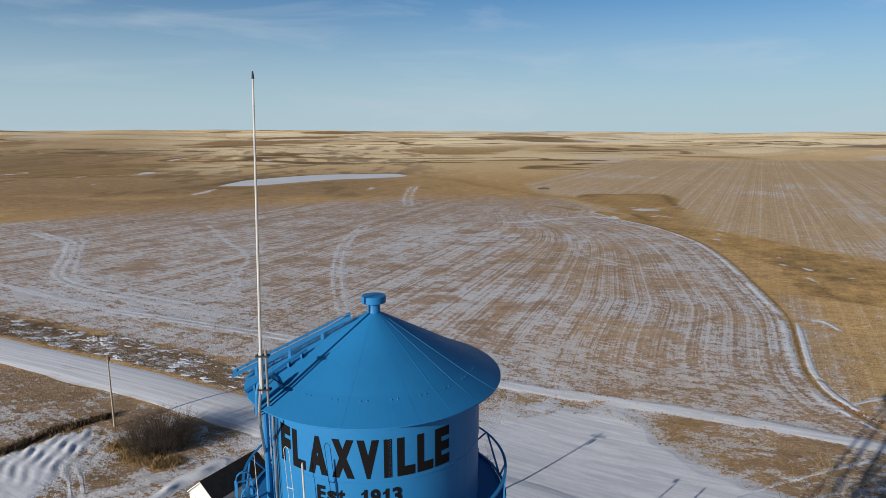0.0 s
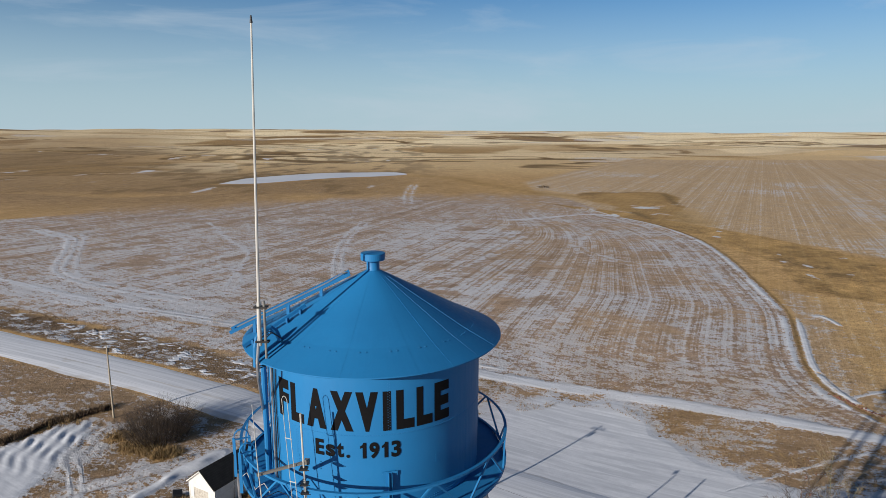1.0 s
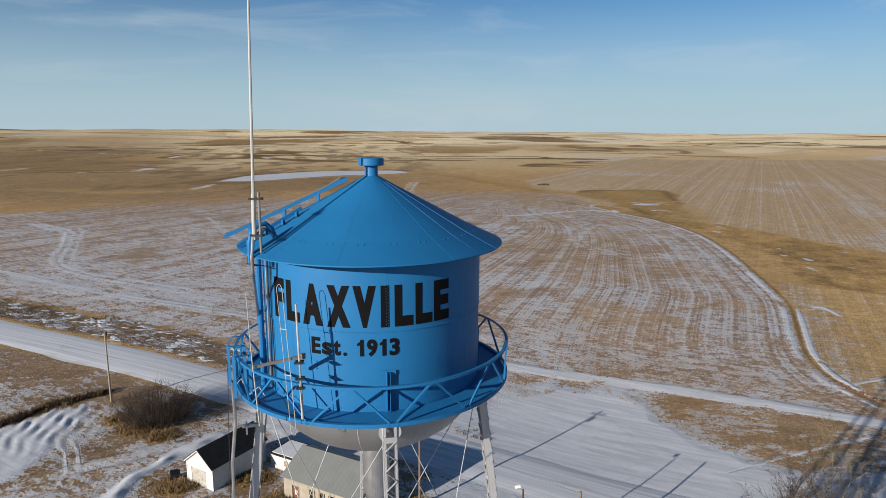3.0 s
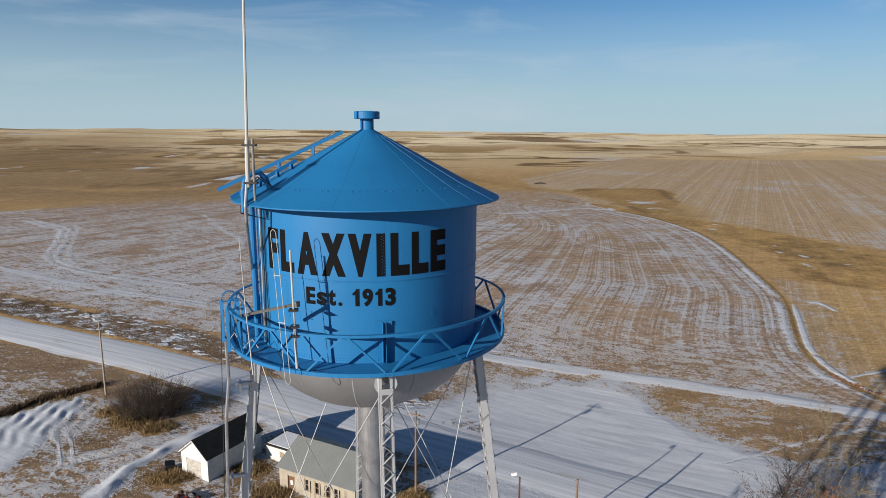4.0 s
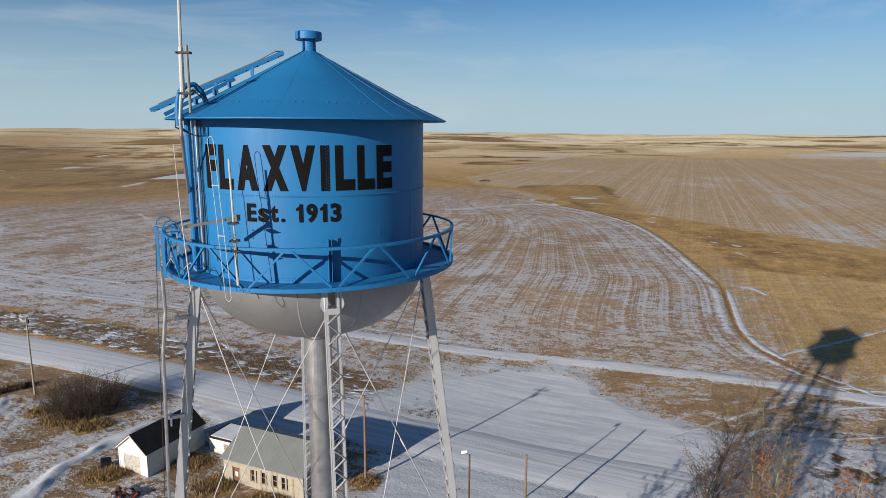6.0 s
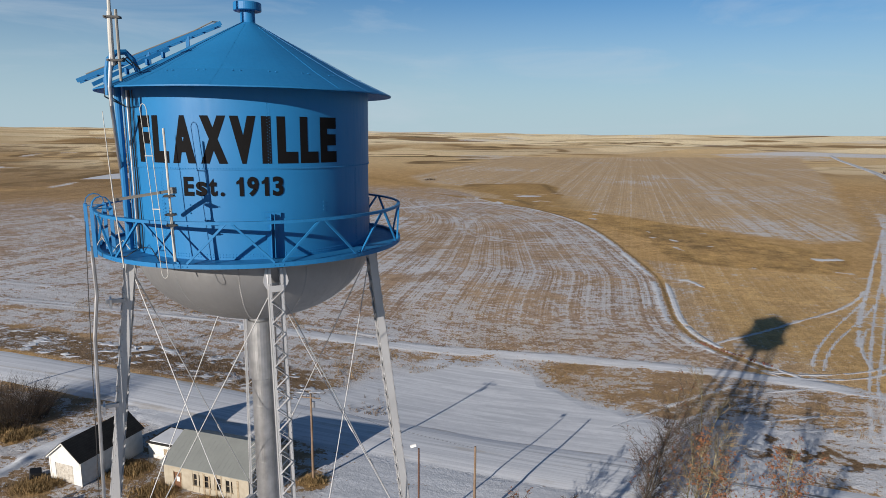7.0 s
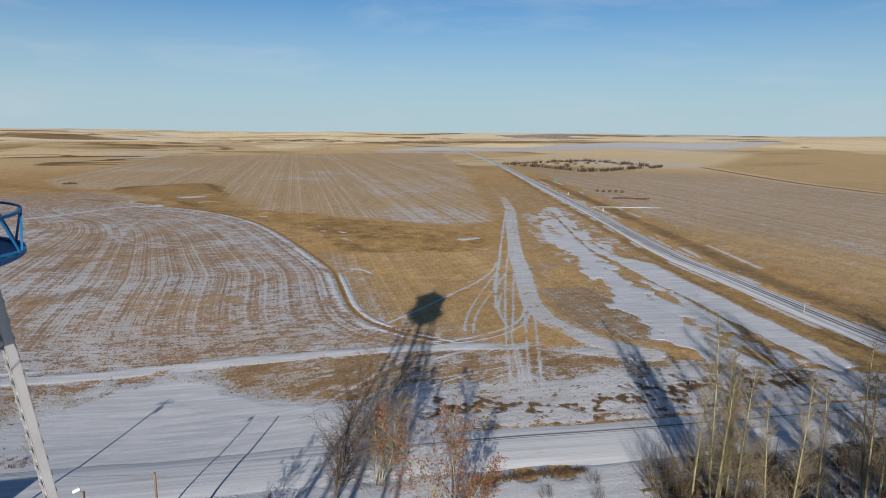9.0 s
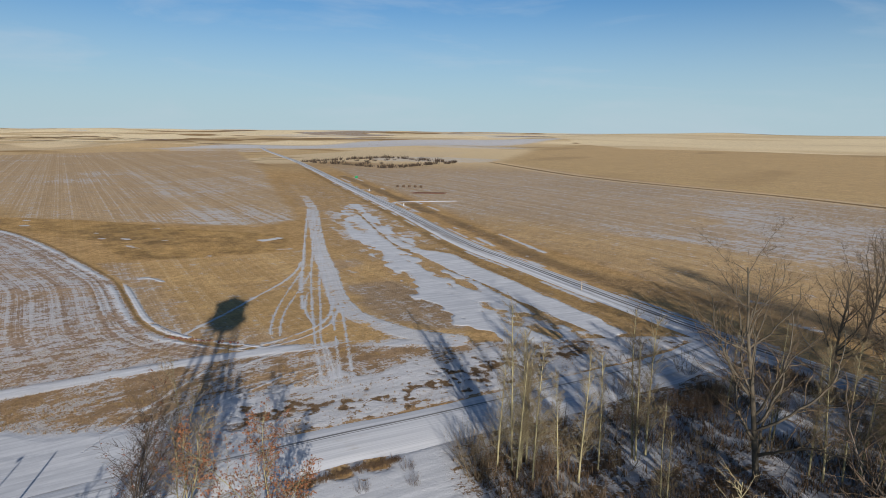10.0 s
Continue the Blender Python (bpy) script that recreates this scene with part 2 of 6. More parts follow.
def lathe(bm, profile, segments=64, a0=0.0, a1=360.0, caps=False):
    """Turns a list of (r, z) about z, from a0 to a1 degrees (0 is -y, growing towards +x)."""
    full = a1 - a0 >= 359.9
    n = segments if full else segments + 1
    rings = []
    for i in range(n):
        a = radians(a0 + (a1 - a0) * i / segments)
        rings.append([bm.verts.new((r * math.sin(a), -r * math.cos(a), z)) for r, z in profile])
    for i in range(segments):
        p, q = rings[i], rings[(i + 1) % n]
        for j in range(len(profile) - 1):
            bm.faces.new((p[j], q[j], q[j + 1], p[j + 1]))


def tube(bm, points, r, sides=6):
    """A round tube along points, r a number or a list."""
    pts = [Vector(p) for p in points]
    rs = r if isinstance(r, (list, tuple)) else [r] * len(pts)
    ring_prev = None
    side = None
    for i, p in enumerate(pts):
        d = (pts[min(i + 1, len(pts) - 1)] - pts[max(i - 1, 0)]).normalized()
        if side is None:
            side = d.orthogonal().normalized()
        side = (side - d * side.dot(d)).normalized()
        other = d.cross(side)
        ring = [bm.verts.new(p + (side * math.cos(6.2832 * k / sides) + other * math.sin(6.2832 * k / sides)) * rs[i]) for k in range(sides)]
        if ring_prev:
            for k in range(sides):
                bm.faces.new((ring_prev[k], ring_prev[(k + 1) % sides], ring[(k + 1) % sides], ring[k]))
        ring_prev = ring


# ---------------------------------------------------------------- the lie of the land
def vnoise(x, y, scale, seed):
    """Smooth value noise on arrays, about -1 to 1."""
    rng = np.random.RandomState(seed)
    table = rng.uniform(-1, 1, (64, 64))
    u, v = x / scale, y / scale
    i, j = np.floor(u).astype(int), np.floor(v).astype(int)
    fu, fv = u - i, v - j
    fu, fv = fu * fu * (3 - 2 * fu), fv * fv * (3 - 2 * fv)
    t = lambda a, b: table[a % 64, b % 64]  # noqa: E731
    return (t(i, j) * (1 - fu) + t(i + 1, j) * fu) * (1 - fv) + (t(i, j + 1) * (1 - fu) + t(i + 1, j + 1) * fu) * fv


def sstep(x, a, b):
    t = np.clip((x - a) / (b - a), 0, 1)
    return t * t * (3 - 2 * t)


def height(x, y):
    x, y = np.asarray(x, float), np.asarray(y, float)
    bump = lambda cx, cy, r: np.exp(-((x - cx) ** 2 + (y - cy) ** 2) / r**2)  # noqa: E731
    r = np.hypot(x - 2.5, y + 19)
    z = 1.5 - 3.2 * bump(25, 85, 45) - 1.3 * bump(100, 130, 40) + 1.0 * bump(95, 50, 35)
    z = z + 0.17 * bump(-60, 70, 8) * (0.7 + 0.5 * np.sin(0.8 * x + 1.3 * y)) * np.sin(3.1 * (x + 0.22 * y) + 1.3 * np.sin(0.4 * y) + 0.8 * np.sin(0.9 * y))      # drifted snow
    c, a = (x + 24) * 0.67 - (y - 76) * 0.74, -(x + 24) * 0.74 - (y - 76) * 0.67      # ridged snow of the drive
    z = z + 0.16 * np.sin(c * 2.1 + 1.4 * np.sin(a * 0.22)) * np.exp(-(c / 4.5) ** 4) * sstep(a, 2, 9) * (1 - sstep(a, 48, 62))
    z = z + 0.45 * np.exp(-((x - np.interp(y, [38, 48, 55.5, 62, 67], [-42, -40, -39, -36, -33]) - 0.3 * np.sin(0.9 * y)) / 0.65) ** 2) * sstep(y, 30, 40) * (1 - sstep(y, 64, 68)) * (0.75 + 0.25 * np.sin(1.4 * y))
    far = sstep(r, 900, 4700)
    z = z + (44 - 13 * np.exp(-((np.arctan2(x, y + 19) - 0.45) / 0.42) ** 2)) * far
    z = z + vnoise(x, y * 1.6, 190, 8) * 3.2 * sstep(r, 700, 1100) * (1 - sstep(x - 0.7 * y, -100, 300))
    z = z + vnoise(x, y, 420, 3) * 6.0 * sstep(r, 800, 1800) + vnoise(x, y, 900, 5) * 9.0 * sstep(r, 1200, 3000)
    return z


def hz(x, y):
    return float(height(x, y))


def line_distance(x, y, pts):
    """Distance of arrays of points from a polyline, and how far along it they lie."""
    best, along, run = np.full(x.shape, 1e9), np.zeros(x.shape), 0.0
    for (ax, ay), (bx, by) in zip(pts, pts[1:]):
        dx, dy = bx - ax, by - ay
        length = math.hypot(dx, dy)
        t = np.clip(((x - ax) * dx + (y - ay) * dy) / length**2, 0, 1)
        d = np.hypot(x - ax - t * dx, y - ay - t * dy)
        near = d < best
        best[near], along[near] = d[near], (run + t * length)[near]
        run += length
    return best, along


def inside(x, y, poly):
    """Signed distance to a polygon: positive inside."""
    d, _ = line_distance(x, y, poly + poly[:1])
    hit = np.zeros(x.shape, bool)
    for (ax, ay), (bx, by) in zip(poly, poly[1:] + poly[:1]):
        if ay == by:
            continue
        cross = ((ay > y) != (by > y)) & (x < (bx - ax) * (y - ay) / (by - ay) + ax)
        hit ^= cross
    return np.where(hit, d, -d)


def curve_through(pts, step=3.0):
    """A smooth line through the given points (Catmull-Rom)."""
    p = [Vector((*q, 0)) for q in pts]
    p = [p[0] * 2 - p[1]] + p + [p[-1] * 2 - p[-2]]
    out = []
    for i in range(1, len(p) - 2):
        n = max(2, int((p[i + 1] - p[i]).length / step))
        for k in range(n):
            t = k / n
            q = 0.5 * ((2 * p[i]) + (p[i + 1] - p[i - 1]) * t + (2 * p[i - 1] - 5 * p[i] + 4 * p[i + 1] - p[i + 2]) * t * t + (3 * p[i] - p[i - 1] - 3 * p[i + 1] + p[i + 2]) * t**3)
            out.append((q.x, q.y))
    out.append((p[-2].x, p[-2].y))
    return out


# lines of the plan, in metres
STREET = [(-330, 212), (-180, 147), (-99, 113), (-66, 98.5), (-35, 84), (-10, 72), (12, 61), (35, 48), (56, 35), (72, 25), (95, 13), (116, 4), (134, -2)]
HIGHWAY = [(925, 1080), (620, 655), (353, 306), (253, 175), (196, 103), (173.5, 68), (157, 42), (144, 21), (132, 0), (110, -45), (80, -110)]
BED_TRACK = [(-330, 235), (-130, 155), (-87, 138), (-46, 123), (12, 103), (42, 92.5), (68, 76.5), (86, 59), (98, 42)]
FIELD_EDGE = [(76.4, 72), (74.9, 78.4), (73, 87), (72.7, 95), (73.8, 103), (77, 112.8), (84, 129), (88.6, 140), (92.2, 150.5), (94.8, 164), (98.6, 185), (105, 219), (108.5, 252), (107, 282), (101, 310), (92, 331), (84, 362)]
UP_TRACK = [(442, 490), (269, 260), (182, 163), (154, 133), (132.5, 107.7), (114.6, 88), (102.5, 71.5), (99, 61), (97.5, 52), (100, 43)]
# the line along which dark weeds stand thickest on the snow beyond the street
WEED_LINE = [(56, 50), (61.6, 47.9), (64.7, 44.2), (68, 40.5), (71.5, 35.5), (77.8, 34.2), (85.8, 34.3), (95.9, 29.2), (103.5, 26.3), (110, 20)]
FIELD_A = [(-700, 330), (-330, 240)] + BED_TRACK[1:7] + FIELD_EDGE[1:] + [(87, 362), (79, 418), (65, 455), (32, 470), (-3, 462), (-40, 480), (-71, 450), (-100, 425), (-133, 390), (-171, 365), (-199, 342), (-240, 305), (-400, 330)]
CREEK = [(124, 300), (142, 266), (155, 206), (167, 170), (164, 160), (146, 140), (127, 151), (107, 168), (117, 205), (112, 240), (111, 268), (95, 320), (60, 395), (100, 350)]
YARD = [(-12, 74), (0, 80), (11, 86), (22, 90), (30, 89.5), (35, 82), (38, 73), (43, 66), (50, 50), (40, 40), (10, 50), (-8, 62)]


POND = [(-208, 529), (-207, 570), (-200, 606), (-153, 672), (-100, 690), (-69, 693), (-53, 658), (-80, 630), (-117, 609), (-150, 570), (-178, 536)]

# wheel tracks and wind-blown streaks: (width, snow, line)
STREAKS = [
    (0.6, 0.95, [(-200, 274), (-178.8, 256), (-168.1, 249), (-147.9, 212.7), (-138.8, 193.3), (-125.5, 177), (-103, 163.1), (-72.7, 148.5)]),
    (0.6, 0.95, [(-196, 275), (-177, 260), (-164.5, 249), (-144.7, 212.8), (-134.6, 192), (-122.5, 178), (-99.6, 164.5), (-70, 152)]),
    (0.5, 0.85, [(-172, 263.6), (-160.6, 249.1), (-141.7, 212.8), (-128.5, 189.1), (-118.8, 177)]),
    (0.6, 1.0, [(-260, 226), (-141.3, 171.2), (-114.3, 156.9), (-90.7, 144.2), (-72.2, 137), (-54.9, 130), (-39, 123.5), (12, 104)]),
    (0.6, 1.0, [(-260, 230), (-144.5, 174.5), (-117.1, 160), (-92.7, 147), (-73.3, 139.6), (-55.8, 132.5), (-38, 126), (12, 107)]),
    (0.5, 0.85, [(-29.2, 144.5), (-36.4, 171.8), (-44.3, 215.3), (-48.5, 259.2), (-47.3, 301.9)]),
    (0.5, 0.85, [(-26.4, 144.5), (-33.5, 171.8), (-41.4, 215.3), (-45.4, 259.2), (-44.2, 301.9)]),
    (0.8, 0.8, [(-17, 156), (0, 196), (28, 265)]),
    (0.8, 0.8, [(-13, 155), (4, 195), (32, 264)]),
    (0.9, 0.8, [(-26, 142), (-2, 187), (22.4, 228)]),
    (1.3, 1.1, [(26.6, 313.8), (41.7, 320.5), (58.7, 332.1), (79, 339.6), (91.1, 330.6)]),
    (0.9, 0.7, [(70.7, 286.3), (56.5, 254.6), (53.8, 228.9), (61.1, 212.7), (70.8, 203.3), (90, 206.6)]),
    (0.9, 0.7, [(66, 288), (52.5, 254.6), (50, 228.9), (58, 209), (70, 199), (92, 201)]),
    (1.0, 0.75, [(-33, 388), (-38, 460), (-39, 534)]),
    (1.0, 0.75, [(-28, 388), (-33, 460), (-34, 534)]),
    (0.6, 0.85, [(-125.7, 299.9), (-97.8, 250.8), (-78.9, 219.9), (-70.7, 178.3), (-68.6, 167.4)]),
    (0.6, 0.85, [(-84, 203), (-74, 190), (-66.5, 175), (-64.5, 160.8), (-72, 152)]),
    (3.0, 0.6, [(-392, 656), (-328, 658)]),
    (1.0, 1.15, [(96.8, 144.6), (98.8, 144.2), (99.2, 139.5), (98.9, 137)]),
    (0.8, 1.0, [(146.5, 145.5), (149.5, 142)]),
    (0.9, 0.9, [(133, 383), (121, 378), (112, 384)]),
    (0.8, 0.9, [(122, 338), (118, 345), (113, 341)]),
    (0.5, 0.85, [(-55.1, 64.2), (-52.5, 61.7), (-50.2, 58.4), (-48.5, 55.7), (-47.8, 53)]),
    (0.5, 0.85, [(-53.6, 65.2), (-51, 62.2), (-48.7, 58.8), (-47, 55.9), (-46.3, 53)]),
]
# wheel ruts round the fork of the tracks: (width, line)
FORK_RUTS = [
    (0.9, [(231.2, 218.5), (168.9, 155.4), (140.1, 126), (119, 104.8), (100, 84)]),
    (0.5, [(154.5, 137), (120.4, 102.4), (98.2, 79.2), (83.4, 63.3), (75.8, 54.5), (70.3, 48.3)]),
    (0.5, [(155.9, 134.6), (121.6, 100.6), (99.3, 77.8), (86, 64.4), (77, 53.7), (71.3, 47.2)]),
    (0.5, [(150, 128), (126, 103), (106.3, 81.6), (87.9, 62.4), (77.7, 51.9), (72.1, 45.8)]),
    (0.5, [(108, 80), (89.2, 60.8), (79, 50.4), (73.4, 44.4)]),
    (0.45, [(84, 61), (76, 51.5), (71, 46)]),
    (0.5, [(130.1, 115.8), (118.1, 106.6), (103.9, 95.2), (92.5, 85.2), (84.4, 76.9), (81.8, 73.1)]),
    (0.45, [(132, 114), (124.8, 108.2), (109.6, 96.4), (97, 86.5), (88.8, 78.9), (83.6, 73.2)]),
    (0.45, [(112, 95), (101, 84.5), (95.5, 77.5), (92, 72)]),
    (0.7, [(112, 86.5), (107.9, 82.2), (97.5, 73.9), (90.7, 71.2), (83.9, 71.2), (78.2, 72.7), (74, 76)]),
    (0.7, [(106, 79), (102.6, 76), (94.7, 70.3), (87.2, 68.5), (81.3, 69.2), (76, 72)]),
    (0.8, [(75, 91.5), (77.4, 92.6), (88.8, 96.7), (101.6, 102.7), (116.5, 109.3), (129.2, 117.3), (137, 124)]),
    (0.4, [(64.2, 67.2), (71.3, 67.1), (77, 66.3)]),
    (0.4, [(55, 60), (62.7, 57.8), (70.6, 57.3), (76, 55)]),
    (0.4, [(58, 56), (66, 53.5), (74, 53)]),
    (0.5, [(40, 62), (52, 67), (66, 71.5)]),
    (0.4, [(44, 58.5), (54, 62.5), (66, 64)]),
]
SNOW_DITCH = [(237.9, 203.1), (184.5, 146.2), (158.6, 114.5), (143.8, 94.2), (128.8, 76.5), (122.3, 64.7), (120.9, 57.4), (109.3, 42.9), (105.8, 35.8), (100, 22), (114, 12), (113.3, 21.6), (115.6, 29.6), (123.4, 42.6), (134.6, 58), (146.8, 74.4), (155.6, 88.4), (173.7, 110.9), (198.7, 144.4), (248.3, 205.8)]
DITCH_B = [(262, 214), (245.1, 194.4), (199.3, 138.9), (182, 114.6), (174.5, 99.5), (158.3, 78), (144.3, 58.6), (133.5, 43.5), (124.5, 31), (119.7, 21.8)]
DITCH_G = [(250, 205), (180.7, 124), (166.4, 100.6), (152.3, 78.1), (145.5, 64.5), (135.9, 50.8), (129.2, 39.9), (124.1, 30.9), (120.1, 23.1), (118.5, 18.5)]
DITCH_RIM = [(188.5, 130.3), (176.6, 110.6), (174.6, 92.8), (162, 74.3), (153.2, 60.1), (146.2, 48.2), (138, 35.5), (132.6, 26.6), (125.2, 17.9)]
R_VERGE = [(420, 370), (262, 164), (213, 100), (178, 56), (167, 32), (164, 8), (158, -12), (146, -40)]


def weed_mask(x, y, gap):
    """Where dark weeds break through the snow; gap is the distance from the line of weeds."""
    grain = vnoise(x, y, 1.9, 67) * 0.6 + vnoise(x, y, 0.8, 68) * 0.6 + vnoise(x, y, 7, 69) * 0.3
    return grain + 0.75 * np.exp(-((gap / 3.2) ** 2)) - 0.05


def build_ground():
    fine = np.radians(np.concatenate([np.arange(-46, 24, 0.19), np.arange(24, 64, 0.13), np.arange(64, 101, 0.2)]))
    rest = np.radians(np.arange(101, 314, 4.0))
    az = np.concatenate([fine, rest])
    rad = np.concatenate([[0.01, 2, 5, 8, 12, 16, 20, 24, 27, 30], 34 * np.exp(np.arange(0, math.log(84 / 34), 0.0056)), 84 * np.exp(np.arange(0, math.log(190 / 84), 0.0036)), 190 * np.exp(np.arange(0, math.log(500 / 190), 0.0056)), 500 * np.exp(np.arange(0, math.log(4850 / 500), 0.011))])
    a, r = np.meshgrid(az, rad, indexing="ij")
    x, y = (2.5 + r * np.sin(a)).ravel(), (-19 + r * np.cos(a)).ravel()
    z = height(x, y)
    n, m = a.shape
    rr = r.ravel()

    def near_line(pts, step, reach):
        """Distance from a line, exact within reach of its box and large elsewhere."""
        line = curve_through(pts, step)
        lx, ly = [p[0] for p in line], [p[1] for p in line]
        k = np.flatnonzero((x > min(lx) - reach) & (x < max(lx) + reach) & (y > min(ly) - reach) & (y < max(ly) + reach))
        d, run = np.full(x.shape, 1e4), np.zeros(x.shape)
        d[k], run[k] = line_distance(x[k], y[k], line)
        return d, run

    hway, _ = near_line(HIGHWAY, 40, 60)
    bed, _ = near_line(BED_TRACK, 12, 40)
    edge, edge_run = near_line(FIELD_EDGE, 8, 500)
    up, _ = near_line(UP_TRACK, 16, 30)
    wob = vnoise(x, y, 14, 11) * 2.5 + vnoise(x, y, 5, 12) * 1.2
    sx, sy = [p[0] for p in STREET], [p[1] for p in STREET]
    side = (y - np.interp(x, sx, sy)) * 0.91                 # beyond the street: positive
    below = np.interp(x, [p[0] for p in BED_TRACK] + [125, 160], [p[1] for p in BED_TRACK] + [15, -30]) - y
    hx = np.interp(y, [p[1] for p in HIGHWAY[::-1]], [p[0] for p in HIGHWAY[::-1]])
    right = (x - hx) * 0.8                                   # right of the highway: positive
    snow, gold = np.full(x.shape, 0.06), np.full(x.shape, 0.85)
    dark, pale = np.zeros(x.shape), np.zeros(x.shape)
    rows, rowamt = x * 0.9 - y * 0.42, np.zeros(x.shape)
    layers = {"snow": snow, "gold": gold, "dark": dark, "pale": pale, "rowamt": rowamt, "rows": rows}

    def lay(mask, **values):
        for key, value in values.items():
            arr = layers[key]
            arr += (value - arr) * mask

    # the far plain: bands of pale stubble, grass and dark coulees
    far = sstep(rr, 560, 900)
    f1, f2 = vnoise(x, y, 520, 21), vnoise(x, y, 170, 22)
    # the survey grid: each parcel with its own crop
    gx, gy = 0.94 * x + 0.34 * y + 25 * vnoise(x, y, 700, 33), 0.94 * y - 0.34 * x
    cell = np.random.RandomState(17).uniform(0, 1, (40, 60))[(np.floor(gx / 620).astype(int)) % 40, (np.floor(gy / 240).astype(int)) % 60]
    lefty = sstep(-np.arctan2(x, y + 19), 0.33, 0.52)
    lay(far, pale=np.where(cell > 0.45, 0.6, 0.28) * (1 - 0.85 * lefty), gold=np.where(cell > 0.8, 0.5, 0.9), snow=0.07)
    lay(far * lefty, dark=0.52 + 0.25 * f2, gold=0.7)
    lay(far * (cell > 0.30) * (cell < 0.36), snow=0.45)
    lay(far * sstep(vnoise(x, y, 240, 24) - f1 * 0.4 + 0.3 * vnoise(x, y, 60, 25), 0.35, 0.6), dark=0.3 + 0.25 * lefty, gold=0.9, pale=0)
    lay(far * sstep(vnoise(x, y, 260, 23), 0.5, 0.65), snow=0.5)
    lay(sstep(rr, 1300, 2000) * (1 - 0.5 * lefty), pale=0.45 + 0.55 * sstep(cell + 0.3 * f2, 0.2, 0.5), dark=0.03)
    lay(sstep(rr, 1300, 1800) * sstep(vnoise(x, y, 330, 26) + 0.4 * vnoise(x, y, 90, 27), 0.35, 0.55), dark=0.5, pale=0.0)
    # coulees: thin dark cuts that wind between the rises
    cut = np.abs(vnoise(x, y * 2.2, 330, 90) + 0.45 * vnoise(x, y * 2.2, 110, 91))
    lay(sstep(rr, 600, 800) * (1 - sstep(rr, 2600, 3400)) * (1 - sstep(cut, 0.05, 0.13)) * sstep(vnoise(x, y, 380, 92), -0.55, -0.05) * (1 - sstep(x - 0.8 * y, -60, 100)), dark=0.95, gold=1, pale=0, snow=0)
    lay(sstep(rr, 2300, 3000) * lefty * sstep(vnoise(x, y * 2, 300, 93), -0.3, 0.2), pale=0.6, dark=0.05)
    # a broad snowy field far up the highway
    lay(sstep(inside(x, y, [(700, 1150), (1500, 1300), (2300, 900), (1500, 850), (980, 980)]), -40, 40), snow=0.75, dark=0, pale=0.4)
    plain_r = sstep(inside(x, y, [(760, 420), (560, 190), (430, -40), (430, -700), (3500, -1200), (4300, 700), (1500, 700)]), -10, 30)
    lay(plain_r, dark=0.05 + 0.2 * sstep(vnoise(x, y * 3, 200, 34), 0.3, 0.8), snow=0.08, gold=0.9, pale=0.22, rowamt=0.12)
    lay(sstep(inside(x, y, [(1950, 800), (1480, 470), (1540, 240), (1680, -30), (2600, -800), (4500, -600), (4500, 1500), (2600, 1200)]) + 12 * f2, -8, 8), pale=0.62 + 0.3 * sstep(vnoise(x, y * 0.3, 160, 37), -0.3, 0.3), dark=0.06, snow=0.05)
    # left grassland round the pond
    lay(sstep(-x, -40, 120) * sstep(y, 420, 470) * (1 - far), gold=0.65, dark=0.40, snow=0.1)
    lay(sstep(-x, 60, 200) * sstep(y, 300, 420) * (1 - far) * sstep(vnoise(x, y, 80, 28), 0.0, 0.4), dark=0.35, gold=0.6)
    leftland = sstep(-x, -40, 120) * sstep(y, 420, 470) * (1 - sstep(rr, 1500, 2000))
    lay(leftland * sstep(vnoise(x, y * 0.4, 26, 29) + 0.6 * vnoise(x, y * 0.4, 9, 30), 0.1, 0.6), dark=0.72, gold=0.8)
    lay(leftland * sstep(vnoise(x, y * 0.35, 22, 35) + 0.5 * vnoise(x, y * 0.4, 8, 36), 0.85, 1.1), snow=0.8, dark=0)
    pond_d = inside(x, y, POND)
    lay(np.exp(-((pond_d + 7) / 6) ** 2) * sstep(y - 0.89 * x, 728, 745), dark=0.95, gold=1, snow=0)
    lay(np.exp(-((pond_d + 3) / 5) ** 2) * (1 - sstep(y - 0.89 * x, 700, 730)), gold=1, snow=0, dark=0.1)
    # far field over the creek, with straight rows
    fb = inside(x, y, [(115, 300), (176, 190), (200, 190), (440, 500), (800, 1000), (300, 1100), (60, 560), (62, 400)])
    mb = sstep(fb + wob, -3, 6)
    lay(mb, gold=0.5, rowamt=0.6, rows=x * 0.906 - y * 0.423, dark=0.0, pale=0.12)
    lay(mb, snow=0.21 + 0.18 * sstep(vnoise(x, y, 60, 31), 0.1, 0.6) + 0.10 * sstep(vnoise(x, y * 3, 90, 32), 0.0, 0.5) - 0.12 * sstep(rr, 500, 900))
    # field C, right of the highway
    mc = sstep(right, 20, 30)
    mc = mc * (1 - far)
    lay(mc * (1 - plain_r), gold=0.25, snow=0.28, pale=0.16, rowamt=0.5, rows=x * 0.88 - y * 0.47, dark=0.08 * sstep(vnoise(x * 0.5, y, 60, 44), -0.2, 0.5))
    lay(mc * sstep(vnoise(x, y, 110, 41) + vnoise(x, y, 40, 42) * 0.4, -0.2, 0.4) * (1 - sstep(rr, 380, 480)), snow=0.50, gold=0.2)
    lay(mc * sstep(vnoise(x, y, 45, 43) - 0.01 * (rr - 270), 0.0, 0.6), snow=0.16, gold=0.7)
    lay(mc * (1 - sstep(right, 40, 75)) * (1 - sstep(rr, 260, 340)), gold=0.75, snow=0.16, dark=0.04, pale=0.1)
    pipe, _ = near_line([(747, 405), (575, 216), (514, 109), (482, 36), (442, -27), (400, -95)], 60, 60)
